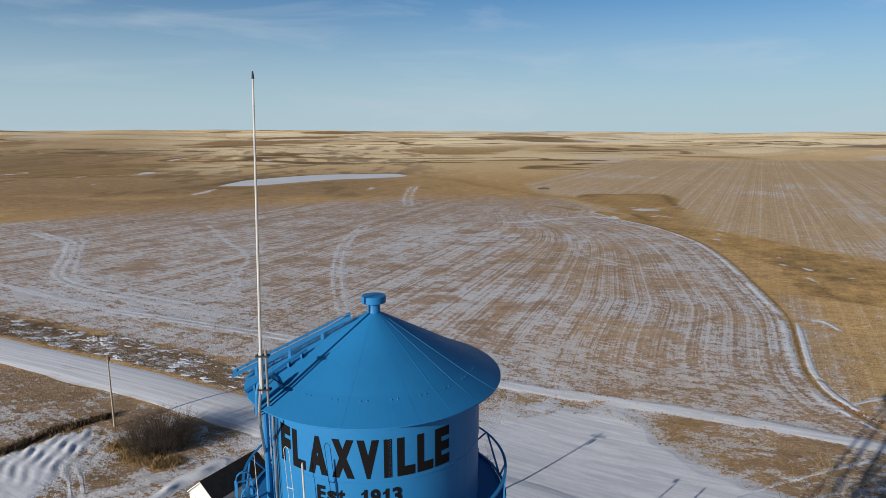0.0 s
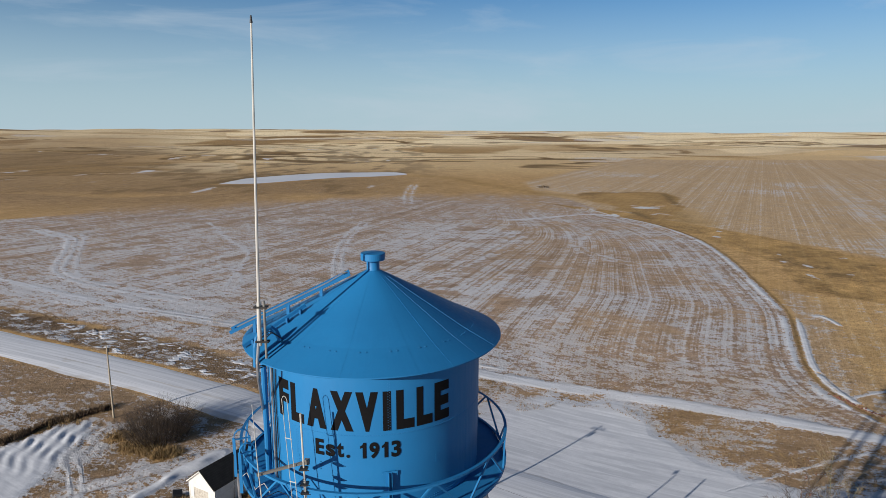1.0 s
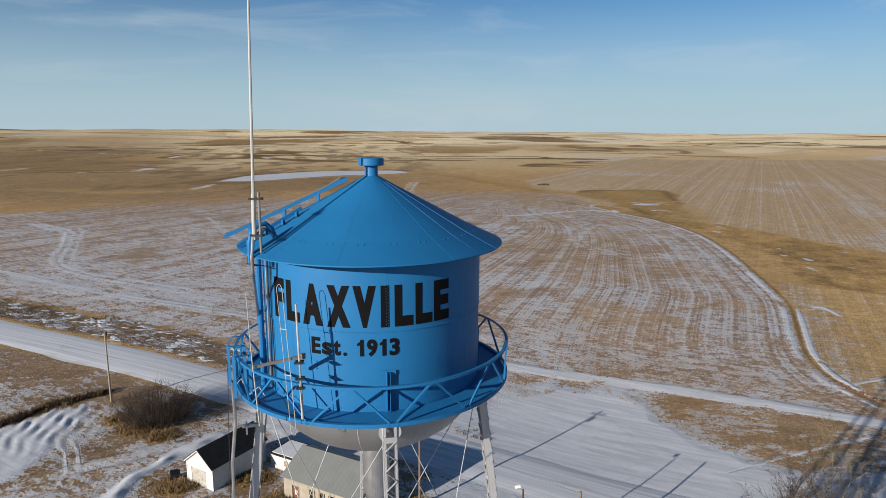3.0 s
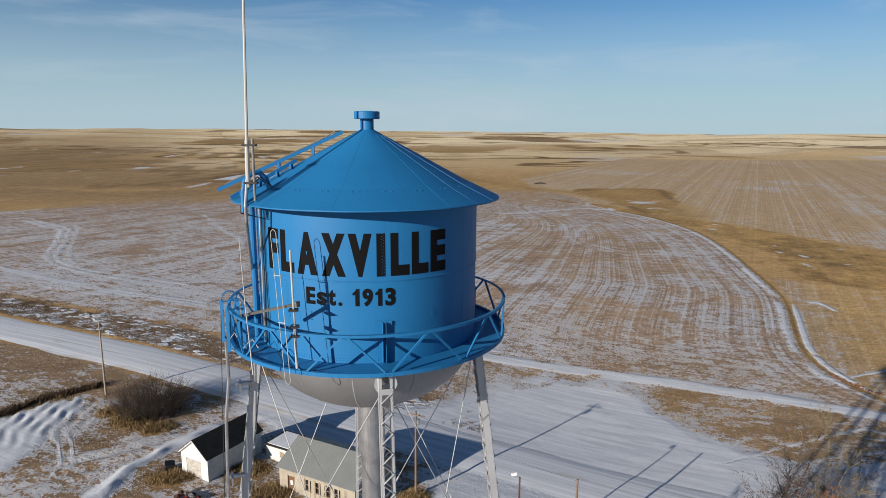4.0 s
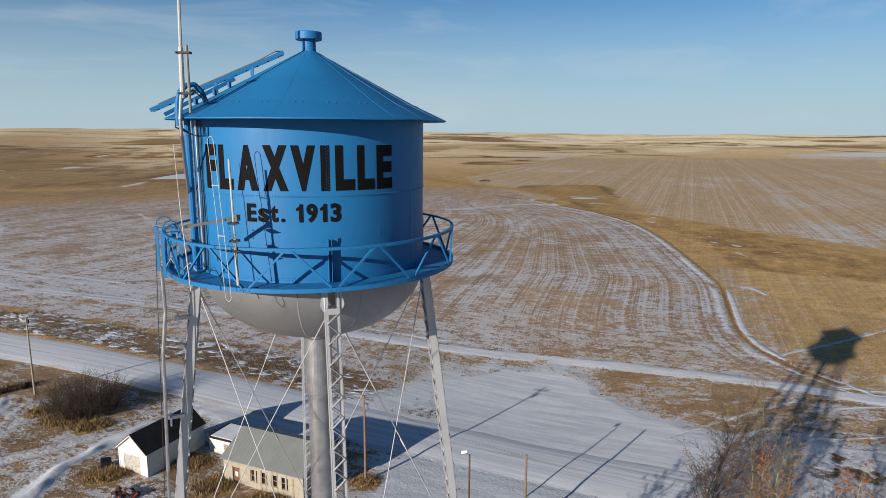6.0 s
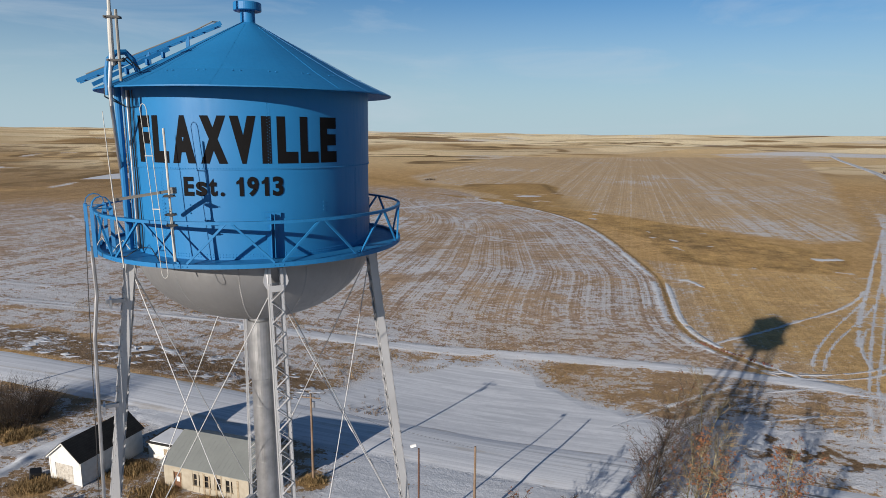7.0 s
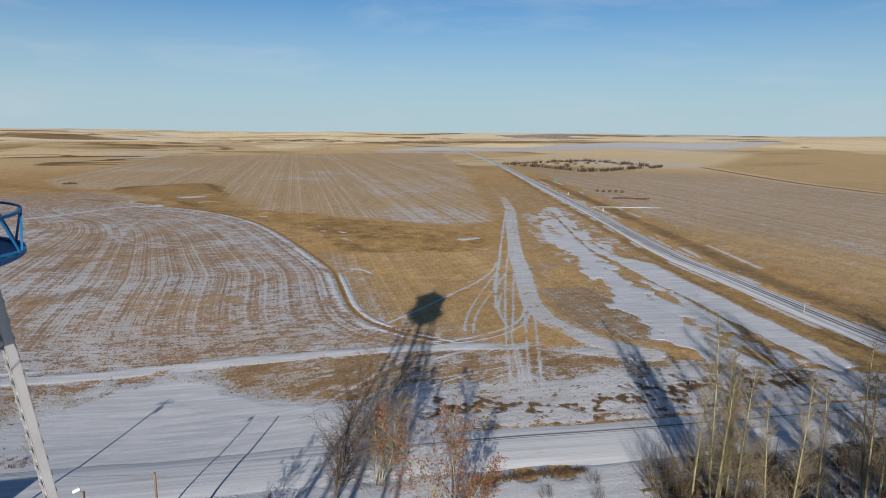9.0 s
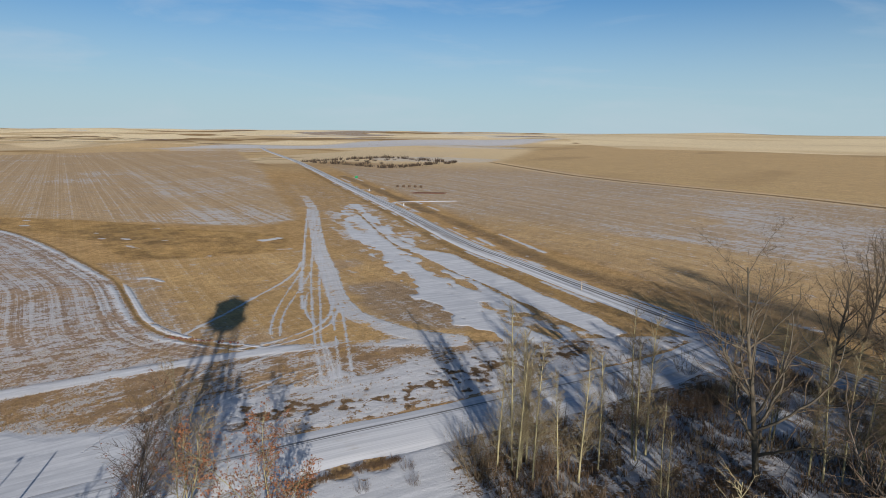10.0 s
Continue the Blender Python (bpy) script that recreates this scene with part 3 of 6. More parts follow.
    lay(np.exp(-((pipe - 8) / 5) ** 2), pale=0.5, dark=0, snow=0.15, rowamt=0)
    lay(np.exp(-(pipe / 3.4) ** 4), gold=1, dark=0.85, snow=0.1, pale=0, rowamt=0)
    # field A: stubble dusted with snow, rows turning round with its edge
    fa = inside(x, y, FIELD_A)
    ma = sstep(fa + wob * 0.3, -1.0, 1.5)
    fade = sstep(y, 290, 370) * (1 - sstep(x, 50, 80))          # its far side runs out into grass
    ma = (1 - fade) * ma + fade * sstep(fa + 30 * vnoise(x, y, 75, 58) + 14 * vnoise(x, y * 0.5, 17, 59), -25, 60)
    turn = sstep(x, -170, 60)
    w = sstep(edge, 18, 75)
    rows_a = (1 - turn) * (0.87 * x - 0.49 * y) + turn * ((1 - w) * (53 - edge) + w * (0.93 * x - 0.37 * y))
    patch = vnoise(x, y, 55, 51) * 0.6 + vnoise(x, y, 21, 52) * 0.4
    top = sstep(y + 0.25 * x, 230, 400)
    lay(ma, gold=0.08, dark=0, pale=0, rowamt=0.62 - 0.12 * top, rows=rows_a)
    lay(ma, snow=np.clip(0.55 + 0.14 * patch - 0.16 * top - 0.06 * sstep(-x, -10, 60), 0, 1))
    lay(ma * sstep(vnoise(x, y, 38, 53) + 0.5 * vnoise(x, y, 13, 55), 0.15, 0.6) * sstep(x, -20, 30), snow=0.38, gold=0.25)
    lay(ma * sstep(vnoise(x * 0.9 + y * 0.3, (y - 0.3 * x) * 1.8, 22, 56) + 0.5 * vnoise(x, y * 1.6, 7, 57), 0.35, 0.75), snow=0.28, dark=0.12)
    lay(ma * (1 - sstep(y - np.interp(x, [-130, -46, 42, 75], [155, 123, 92, 92]), 12, 40)), rowamt=0.2, snow=0.58 + 0.12 * patch, gold=0.05)
    # creek
    cr = inside(x, y, CREEK)
    lay(sstep(cr + wob * 0.5, -0.6, 1.2), gold=1.0, dark=np.clip(0.34 + 0.30 * vnoise(x, y, 19, 66) + 0.28 * vnoise(x, y, 5, 70) + 0.2 * vnoise(x, y, 2.2, 77), 0, 0.9), snow=0.03, rowamt=0, pale=0)
    hollow = inside(x, y, [(98, 466), (146, 474), (161, 466), (140, 364), (122, 322), (104, 318), (99, 383), (84, 440)])
    lay(sstep(hollow + wob * 2, -2, 3), gold=1.0, dark=0.42 + 0.3 * vnoise(x, y, 24, 82), snow=0.03, rowamt=0, pale=0)
    lay(np.exp(-((hollow - 3) / 3.0) ** 2) * sstep(vnoise(x, y, 20, 83), -0.2, 0.2), dark=0.8)
    lay(sstep(cr + wob, 0, 4) * sstep(vnoise(x, y, 7, 61), 0.74, 0.85), snow=0.9)
    run_c, _ = near_line([(-40, 640), (-8, 620), (30, 530), (67, 458), (95, 430), (110, 395), (122, 382), (128, 355), (122, 310)], 20, 40)
    lay(np.exp(-((run_c + wob) / 5.0) ** 2), gold=1.0, dark=0.75, snow=0.0, rowamt=0)
    lay(np.exp(-((run_c + wob) / 16.0) ** 4) * 0.7, gold=1.0, dark=0.25, snow=0.05, rowamt=0)
    lay(np.exp(-(((x - 118) / 9) ** 2 + ((y - 372) / 5) ** 2) ** 2), snow=1.0)
    # golden grass between field A and the track, and over the fork
    fg = inside(x, y, [(74, 88), (74, 103), (78, 113), (90, 141), (98, 172), (108, 165), (146, 141), (160, 135), (150, 110), (135, 85), (122, 55), (106, 42), (98, 42), (86, 59), (74, 72)])
    lay(sstep(fg + wob * 0.4, -1, 2), gold=0.9, dark=0.04, snow=0.16, rowamt=0.3, pale=0.06)
    lay(np.clip(sstep(fg, 0, 2) * sstep(-edge, -14, -4), 0, 1), snow=0.34, gold=0.5)
    lay(sstep(fg, 0, 2) * sstep(vnoise(x, y, 11, 62), 0.3, 0.7) * sstep(x, 100, 112), snow=0.3, gold=0.5)
    lay(sstep(inside(x, y, [(123, 91), (107, 71), (102, 60), (101.5, 50), (106, 43), (117, 47), (124, 58), (127, 70), (131, 84)]) + wob, -2, 3), gold=0.35, dark=0.28, snow=0.30)
    # edge of field A: wheel tracks inside, a dark furrow and a snow ridge outside
    worn = sstep(vnoise(x, y, 6, 54), -1.0, -0.3)
    lay(np.exp(-((edge - 5.5) / 4.5) ** 4) * (fa > 0), snow=0.42, rowamt=0.4)
    for off, wide, cover in ((1.9, 0.9, 1.0), (4.3, 0.5, 0.72), (5.8, 0.45, 0.68), (8.4, 0.45, 0.62), (10.0, 0.45, 0.58)):
        lay(np.exp(-((edge - off) / wide) ** 2) * (fa > 0) * worn * sstep(edge_run, 14, 24), snow=cover, dark=0)
    lay(np.exp(-((edge + 0.08 * wob) / 0.55) ** 2) * (edge_run < 262), snow=0.0, dark=0.85, gold=1, rowamt=0)
    lay(np.exp(-((edge - 1.5) / 0.75) ** 2) * (fa < 0) * sstep(edge_run, 14, 20) * (1 - sstep(edge_run, 66, 80)) * sstep(vnoise(x, y, 4, 60), -1.1, -0.4), snow=1.25, dark=0)
    lay(np.exp(-((edge - 1.2) / 0.5) ** 2) * (edge_run < 20) * sstep(vnoise(x, y, 2, 60), -0.4, 0.1), snow=0.95, dark=0)
    # ditches and verges of the highway
    verge = sstep(-right, 0, 3) * (1 - sstep(-right, 44, 54)) * (1 - sstep(rr, 420, 600)) * sstep(x + y, 135, 150)
    lay(verge * (1 - sstep(fg, -6, 2)), gold=0.75, snow=0.24, rowamt=0, dark=0.12, pale=0.05)
    db, _ = near_line(DITCH_B, 14, 60)
    dg, _ = near_line(DITCH_G, 14, 60)
    da = inside(x, y, SNOW_DITCH)
    ru, rv = 0.61 * x + 0.79 * y, 0.79 * x - 0.61 * y
    rag = vnoise(ru / 2.6, rv, 4.5, 71) * 3.6 + vnoise(ru / 2.0, rv, 1.8, 72) * 2.6
    da = np.maximum(da, np.minimum(7.5 - db, da + 6.5))          # snow reaches over to the second strip
    lay(sstep(da + rag * 1.3 - 0.6, -1.5, 1.5), snow=0.72 + 0.42 * sstep(rag + 2 * vnoise(x, y, 5, 79), -4, 2), gold=0.8, dark=0)
    lay(sstep(da + rag * 2.2 + 2.0, -2, 2) * sstep(-da, -1, 2) * sstep(ru, 150, 170), snow=0.6, gold=0.8)
    lay(sstep(1.7 - db + rag * 0.45, -0.8, 0.8) * sstep(ru, 215, 235), snow=1.15, gold=0.6, dark=0)
    strip = inside(x, y, DITCH_RIM + DITCH_G[:0:-1])
    lay(sstep(strip + 0.35 * rag, -0.8, 0.8), snow=1.2, gold=0.6, dark=0)
    rim_d, _ = near_line(DITCH_RIM, 8, 20)
    lay(np.exp(-((rim_d - 1.8) / 1.5) ** 2) * (strip < 0.4) * sstep(right, -40, -4) * (1 - sstep(right, -6, -4)) * (dg > 2.5), snow=0.05, gold=1.0, dark=0.62 + 0.2 * vnoise(x, y, 4, 86))
    lay(np.exp(-((dg + 0.15 * rag) / 0.9) ** 2) * sstep(rag + 2.5 * vnoise(x, y, 3, 88), -2.5, 0.5), snow=0.05, gold=0.9, dark=0.6)
    lay(np.exp(-((hway - 7.0) / 2.4) ** 4) * (rr < 700) * (right < 0), snow=0.10, gold=1.0, dark=0.5 + 0.25 * vnoise(x, y, 6, 76), rowamt=0)
    lay(np.exp(-((hway - 5.6) / 0.9) ** 2) * (rr < 500) * sstep(vnoise(x, y, 9, 73), -0.3, 0.3), snow=0.85)
    dv, _ = near_line(R_VERGE, 30, 60)
    # right verge: brown weeds, with the trees' shade painted in near the grove
    lay(np.exp(-((dv + 0.5 * wob) / (3.6 + 4.0 * sstep(-y, -60, -20))) ** 4), gold=0.7, dark=0.52 + 0.2 * vnoise(x, y, 9, 75), snow=0.12, rowamt=0)
    lay(np.exp(-((dv - 6.0) / 1.2) ** 2) * sstep(vnoise(x, y, 12, 74), 0.1, 0.4), snow=0.9)
    # between the old bed and the street: tufts in snow, whiter towards the street
    near = sstep(side, 4, 7) * sstep(below, -1, 1.5) * sstep(x, -60, -40) * (x < 135)
    low = sstep(20 - side + wob * 2.0 + 0.12 * (x - 45), -3, 5) * sstep(x, 34, 46)
    lay(near, gold=0.38, snow=0.48 + 0.30 * low, dark=0.18 + 0.25 * low, rowamt=0, pale=0)
    lay(near * sstep(vnoise(x, y, 8, 63) + 0.5 * vnoise(x, y, 3, 64), 0.25, 0.6), snow=0.24 + 0.36 * low, dark=0.3)
    wl_d, _ = near_line(WEED_LINE, 6, 30)
    tuft = weed_mask(x, y, wl_d)
    lay(near * low * sstep(tuft, 0.45, 1.0), snow=0.22, dark=0.9, gold=0.2)
    band = sstep(side, 6, 8) * (1 - sstep(side + wob, 17, 20)) * sstep(-x, -4, 6)
    lay(band, gold=0.2, dark=0.8, snow=0.38, rowamt=0, pale=0)
    lay(band * sstep(vnoise(x * 0.6, y, 1.3, 68) + 0.7 * vnoise(x * 0.7, y, 0.6, 69) + 0.4 * vnoise(x, y, 7, 78), 0.2, 0.55), snow=1.0, dark=0.3)
    lay(sstep(side, 17, 20) * sstep(-x, -30, 10) * sstep(below, -2, 2), snow=0.55, gold=0.15, rowamt=0.25, dark=0)
    # the yard, snow all over
    ya = inside(x, y, YARD)
    lay(sstep(ya + wob * 2.2, -9, 3), snow=1.34, dark=0, gold=0.3, rowamt=0)
    # near side of the street
    mine = sstep(-side, 4, 7) * sstep(-right, -2, 4)
    lay(mine, gold=0.3, snow=0.44 + 0.16 * vnoise(x, y, 9, 85), dark=0.42, rowamt=0, pale=0)
    lay(mine * np.exp(-(((x + 48) / 5) ** 2 + ((y - 60) / 4.5) ** 2) ** 2), snow=0.26, dark=0.55)
    lay(mine * sstep(-x, 54, 60) * sstep(y + 0.9 * x, 22, 26), gold=0.3, snow=0.34, dark=0.4)
    lay(mine * sstep(x, -6, 2) * sstep(70 - x, 0, 6), snow=0.95, dark=0.05)
    rim, _ = near_line([(-90, 52), (-67, 68.5), (-64, 75), (-58, 81)], 4, 10)
    drift = inside(x, y, [(-120, 20), (-67, 67), (-63, 74), (-57, 79), (-53, 72), (-54, 64), (-56, 55), (-80, 25)])
    lay(sstep(drift + wob, -1, 2), snow=1.1, dark=0)
    lay(np.exp(-(rim / 1.4) ** 2), snow=0.05, dark=0.9, gold=1)
    drive, _ = near_line([(-24, 76), (-36, 66), (-45, 55), (-56, 44), (-70, 34)], 6, 30)
    lay(np.exp(-((drive - wob) / 3.2) ** 4), snow=0.58, dark=0.2)
    ridge, _ = near_line([(-33, 67), (-36, 62), (-39, 55.5), (-40, 48), (-42, 38)], 4, 12)
    lay(np.exp(-((ridge + 0.3 * wob) / 1.7) ** 4), snow=1.2, dark=0)
    lay(np.exp(-((((x + 20) / 11) ** 2 + ((y - 70 + 0.5 * (x + 20)) / 5) ** 2)) ** 2), snow=1.05, dark=0)
    grove = inside(x, y, [(64.5, 21), (68, 24), (80, 22), (104, 8), (122, -4), (110, -40), (60, -30), (54, 0), (58.5, 12)])
    # grove floor: litter, its colour darkened further for the shade under the trees
    lay(sstep(grove + wob, -2, 2), snow=0.56, dark=0.8, gold=0.2)
    lay(sstep(grove, 1, 4) * sstep(vnoise(x, y, 9, 65), 0.08, 0.45), snow=1.0, dark=0.3)
    for cx, cy, cr2 in ((-1.9, 51.5, 2.0), (57.5, 26.3, 1.8), (53.5, 28.7, 1.5), (49.5, 30.5, 1.2), (-45.5, 68.2, 3.0), (-41, 66.6, 2.6), (-50, 71.5, 2.2), (-19, 50.5, 2.4), (-24, 56, 2.6), (-13, 47, 2.4), (-33, 53.5, 2.6)):
        lay(np.exp(-(((x - cx) ** 2 + (y - cy) ** 2) / cr2**2) ** 2), snow=0.1, gold=0.9, dark=0.4)
    lay(np.exp(-((bed + wob * 0.12) / 2.0) ** 6) * (x > -20), snow=0.92 + 0.12 * vnoise(x, y, 6, 81), dark=0, rowamt=0)
    lay(np.exp(-((up + 0.15 * wob) / (2.1 + 1.4 * (1 - sstep(y, 50, 75)))) ** 4) * (1 - sstep(rr, 380, 560)), snow=0.36 + 0.30 * (1 - sstep(y, 90, 220)), dark=0, rowamt=0.0)
    for off in (0.25, 1.25, 2.1):
        lay(np.exp(-((up - off) / 0.5) ** 2) * (1 - sstep(rr, 300, 440)), snow=0.82, dark=0)
    fan = inside(x, y, [(140, 122), (118, 92), (100, 70), (98, 58), (92, 50), (80, 64), (80, 72), (96, 84), (120, 108)])
    lay(sstep(fan + wob, -1, 4) * 0.6, snow=0.28)
    for wide, cover, pts in STREAKS:
        d, _ = near_line(pts, 12, 20)
        lay(np.exp(-(d / np.maximum(wide * 0.8, 0.0042 * rr)) ** 2) * sstep(vnoise(x, y, 5, 80) + 1.0, 0.0, 0.5), snow=cover * 0.84, dark=0, rowamt=0)
    for wide, pts in FORK_RUTS:
        d, _ = near_line(pts, 6, 10)
        lay(np.exp(-(d / (wide * 0.62)) ** 2) * sstep(vnoise(x, y, 5, 84) + 1.1, 0.0, 0.6), snow=0.88, dark=0, rowamt=0)
    idx = np.arange(n * m).reshape(n, m)
    p, q = idx, np.roll(idx, -1, axis=0)
    quads = np.stack([p[:, :-1], q[:, :-1], q[:, 1:], p[:, 1:]], -1).reshape(-1, 4)[:, ::-1]
    me = bpy.data.meshes.new("ground")
    me.vertices.add(n * m)
    me.vertices.foreach_set("co", np.stack([x, y, z], -1).ravel())
    me.loops.add(quads.size)
    me.loops.foreach_set("vertex_index", quads.ravel())
    me.polygons.add(len(quads))
    me.polygons.foreach_set("loop_start", np.arange(0, quads.size, 4))
    me.update()
    me.validate()
    me.polygons.foreach_set("use_smooth", np.ones(len(me.polygons), bool))
    for key, arr in layers.items():
        at = me.attributes.new(key, "FLOAT", "POINT")
        at.data.foreach_set("value", arr.astype(np.float32))
    me.materials.append(GROUND)
    return tagged(new("ground", me), "wide prairie ground of stubble, dry grass and thin snow", "ground", kind="structure")


build_ground()


def way(name, pts, half, material, label, lift=0.05, crown=0.0, edge=0.6, step=2.0, cols=8, kind="structure", category="road"):
    """A strip that follows the land, rounded off at its edges."""
    line = np.array(curve_through(pts, step))
    n = len(line)
    d = np.gradient(line, axis=0)
    d /= np.linalg.norm(d, axis=1)[:, None]
    run = np.concatenate([[0], np.cumsum(np.linalg.norm(np.diff(line, axis=0), axis=1))])
    s = np.linspace(-1, 1, cols + 1)[None, :]
    jit = vnoise(run[:, None] + s * 9, run[:, None] * 0.3, 6.0, 7) * edge * np.abs(s) ** 3
    o = s * half + jit * np.sign(s)
    vx, vy = line[:, :1] + d[:, 1:] * o, line[:, 1:] - d[:, :1] * o
    vz = height(vx, vy) + lift * (1 - np.abs(s) ** 6 * 1.3) + crown * (1 - s * s)
    bm = bmesh.new()
    across, along = bm.verts.layers.float.new("across"), bm.verts.layers.float.new("along")
    prev = None
    for i in range(n):
        ring = []
        for k in range(cols + 1):
            v = bm.verts.new((vx[i, k], vy[i, k], vz[i, k]))
            v[across], v[along] = o[i, k], run[i]
            ring.append(v)
        if prev:
            for k in range(cols):
                bm.faces.new((prev[k], prev[k + 1], ring[k + 1], ring[k]))
        prev = ring
    bm.normal_update()
    for f in bm.faces:
        if f.normal.z < 0:
            f.normal_flip()
    ob = part(name, bm, material, smooth=True)
    return tagged(ob, label, category, kind=kind)


way("road_street", STREET, 5.6, ROAD_SNOW, "snow-covered gravel street with packed wheel tracks", 0.12, 0.1)
way("road_highway", HIGHWAY, 4.4, HIGHWAY_SNOW, "two-lane highway under thin packed snow with dark wheel tracks", 0.25, 0.35, 0.2, 6.0, 12)
way("road_access", [(277, 199), (285, 203), (300, 191), (312, 180)], 1.2, TRACK_SNOW, "short snowy field approach joining the highway", 0.2, 0.05, 0.4, 4.0, 4)


def build_pond():
    line = curve_through(POND + POND[:1], 8)
    bm = bmesh.new()
    top = [bm.verts.new((px, py, hz(px, py) + 0.15)) for px, py in line[:-1]]
    f = bm.faces.new(top)
    if f.normal.z < 0:
        f.normal_flip()
    bmesh.ops.triangulate(bm, faces=bm.faces)
    tagged(part("water_pond", bm, ICE), "frozen pond with snow-dusted pale ice", "pond", kind="structure")


build_pond()

# ---------------------------------------------------------------- the water tower
TX = -0.07
Z0 = hz(TX, 0)
tower = empty("water_tower", (TX, 0, Z0), "tall riveted steel water tower, blue tank with silver bowl and legs", "water tower")


def tpart(name, bm, material, label="", smooth=False, parent=None):
    bmesh.ops.translate(bm, verts=bm.verts, vec=(0, 0, -Z0))
    return part(name, bm, material, parent or tower, label, smooth)


def polar(az, r, z):
    return Vector((r * math.sin(radians(az)), -r * math.cos(radians(az)), z))


def facing(az, r, z):
    """A frame on the tank: x runs round it, y outwards, z up."""
    p = polar(az, r, z)
    out, up = polar(az, 1, 0), Vector((0, 0, 1))
    side = out.cross(up) * -1
    return Matrix.Translation(p) @ Matrix((side, out, up)).transposed().to_4x4()


R_SHELL, R_EAVE, Z_EAVE, Z_BALC, Z_RAIL, Z_SEAM = 3.3, 3.97, 42.34, 38.2, 39.27, 40.45
LEG_AZ = (14, 104, 194, 284)


def leg_r(z):
    return 3.40 + (38.0 - z) * 0.128


def rivet(bm, p, out, r=0.018):
    out = out.normalized()
    side = out.orthogonal().normalized()
    up = out.cross(side)
    ring = [bm.verts.new(p + (side * math.cos(k * 1.2566) + up * math.sin(k * 1.2566)) * r) for k in range(5)]
    tip = bm.verts.new(p + out * r * 0.8)
    for k in range(5):
        bm.faces.new((ring[k], ring[(k + 1) % 5], tip))


def build_tank():
    bm = bmesh.new()
    lathe(bm, [(R_SHELL, Z_SEAM - 0.05), (R_SHELL, 42.45)], 120)
    tpart("upper_shell", bm, BLUE, "blue upper course of the tank wall", True)
    bm = bmesh.new()
    lathe(bm, [(R_SHELL - 0.014, 38.05), (R_SHELL - 0.014, Z_SEAM + 0.05)], 120)
    tpart("lower_shell", bm, BLUE, "blue lower course of the tank wall", True)
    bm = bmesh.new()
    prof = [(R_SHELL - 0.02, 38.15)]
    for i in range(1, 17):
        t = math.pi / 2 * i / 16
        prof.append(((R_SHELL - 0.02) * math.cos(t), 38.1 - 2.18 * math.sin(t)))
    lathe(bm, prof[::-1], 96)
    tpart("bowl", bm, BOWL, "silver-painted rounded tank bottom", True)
    # seams, rivets
    bm = bmesh.new()
    for i in range(290):
        a = 360 * i / 290
        rivet(bm, polar(a, R_SHELL, Z_SEAM - 0.02), polar(a, 1, 0))
    for i in range(260):
        a = 360 * i / 260
        rivet(bm, polar(a, R_SHELL - 0.014, 38.33), polar(a, 1, 0))
        rivet(bm, polar(a, R_SHELL - 0.014, 38.27), polar(a, 1, 0))
    for a, z0, z1, r in [(14, 40.55, 42.3, R_SHELL)] + [(a, 40.55, 42.3, R_SHELL) for a in (134, 254)] + [(a, 38.35, 40.4, R_SHELL - 0.014) for a in (-34, 61, 156, 240)]:
        for k in range(int((z1 - z0) / 0.075)):
            rivet(bm, polar(a - 0.45, r, z0 + k * 0.075), polar(a, 1, 0))
            rivet(bm, polar(a + 0.45, r, z0 + 0.037 + k * 0.075), polar(a, 1, 0))
    for a in (-33, 38, 110, -20):
        for dz in (0, 0.09, 0.2):
            rivet(bm, polar(a, R_SHELL, 39.35 + dz), polar(a, 1, 0), 0.022)
    tagged(tpart("shell_rivets", bm, BLUE), kind="stuff")
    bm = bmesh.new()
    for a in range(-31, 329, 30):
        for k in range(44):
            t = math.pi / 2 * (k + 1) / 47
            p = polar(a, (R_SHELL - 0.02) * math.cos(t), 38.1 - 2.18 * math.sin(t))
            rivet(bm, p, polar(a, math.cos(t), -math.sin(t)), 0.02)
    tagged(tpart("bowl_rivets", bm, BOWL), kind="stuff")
    # roof sheets, laps alternate in and out
    for i in range(24):
        bm = bmesh.new()
        a0 = 9.6 + 15 * i
        up = 0.0 if i % 2 else 0.003
        lathe(bm, [(R_EAVE - 0.01, Z_EAVE - 0.03 + up), (R_EAVE, Z_EAVE - 0.03 + up), (R_EAVE, Z_EAVE + up), (3.0, 42.79 + up), (0.16, 44.31 + up)], 5, a0 - 0.03, a0 + 15.03)
        if i in (2, 3, 4):       # a lap edge that stands proud
            tube(bm, [polar(a0, R_EAVE - 0.01, Z_EAVE + 0.004), polar(a0, 3.0, 42.795), polar(a0, 0.5, 44.135)], 0.006, 4)
        tpart("roof_panel", bm, BLUE)
    bm = bmesh.new()
    for i in range(24):
        for da in (-1.6, 1.6):
            a = 2.1 + 15 * i + da
            rivet(bm, polar(a, 3.15, 42.735), polar(a, 0.45, 0.9), 0.026)
    tagged(tpart("roof_bolts", bm, BLUE), kind="stuff")
    bm = bmesh.new()
    lathe(bm, [(R_SHELL - 0.05, Z_EAVE + 0.24), (R_EAVE - 0.005, Z_EAVE - 0.035)], 96)
    tpart("soffit", bm, BLUE)
    bm = bmesh.new()
    lathe(bm, [(0.27, 44.2), (0.2, 44.28), (0.2, 44.6)], 32)
    vent = tpart("roof_vent", bm, BLUE, "blue mushroom vent on the roof's peak", True)
    bm = bmesh.new()
    lathe(bm, [(0.19, 44.6), (0.365, 44.6), (0.38, 44.615), (0.38, 44.80), (0.365, 44.82), (0.0, 44.84)], 40)
    tpart("vent_cap", bm, BLUE, parent=vent)


build_tank()


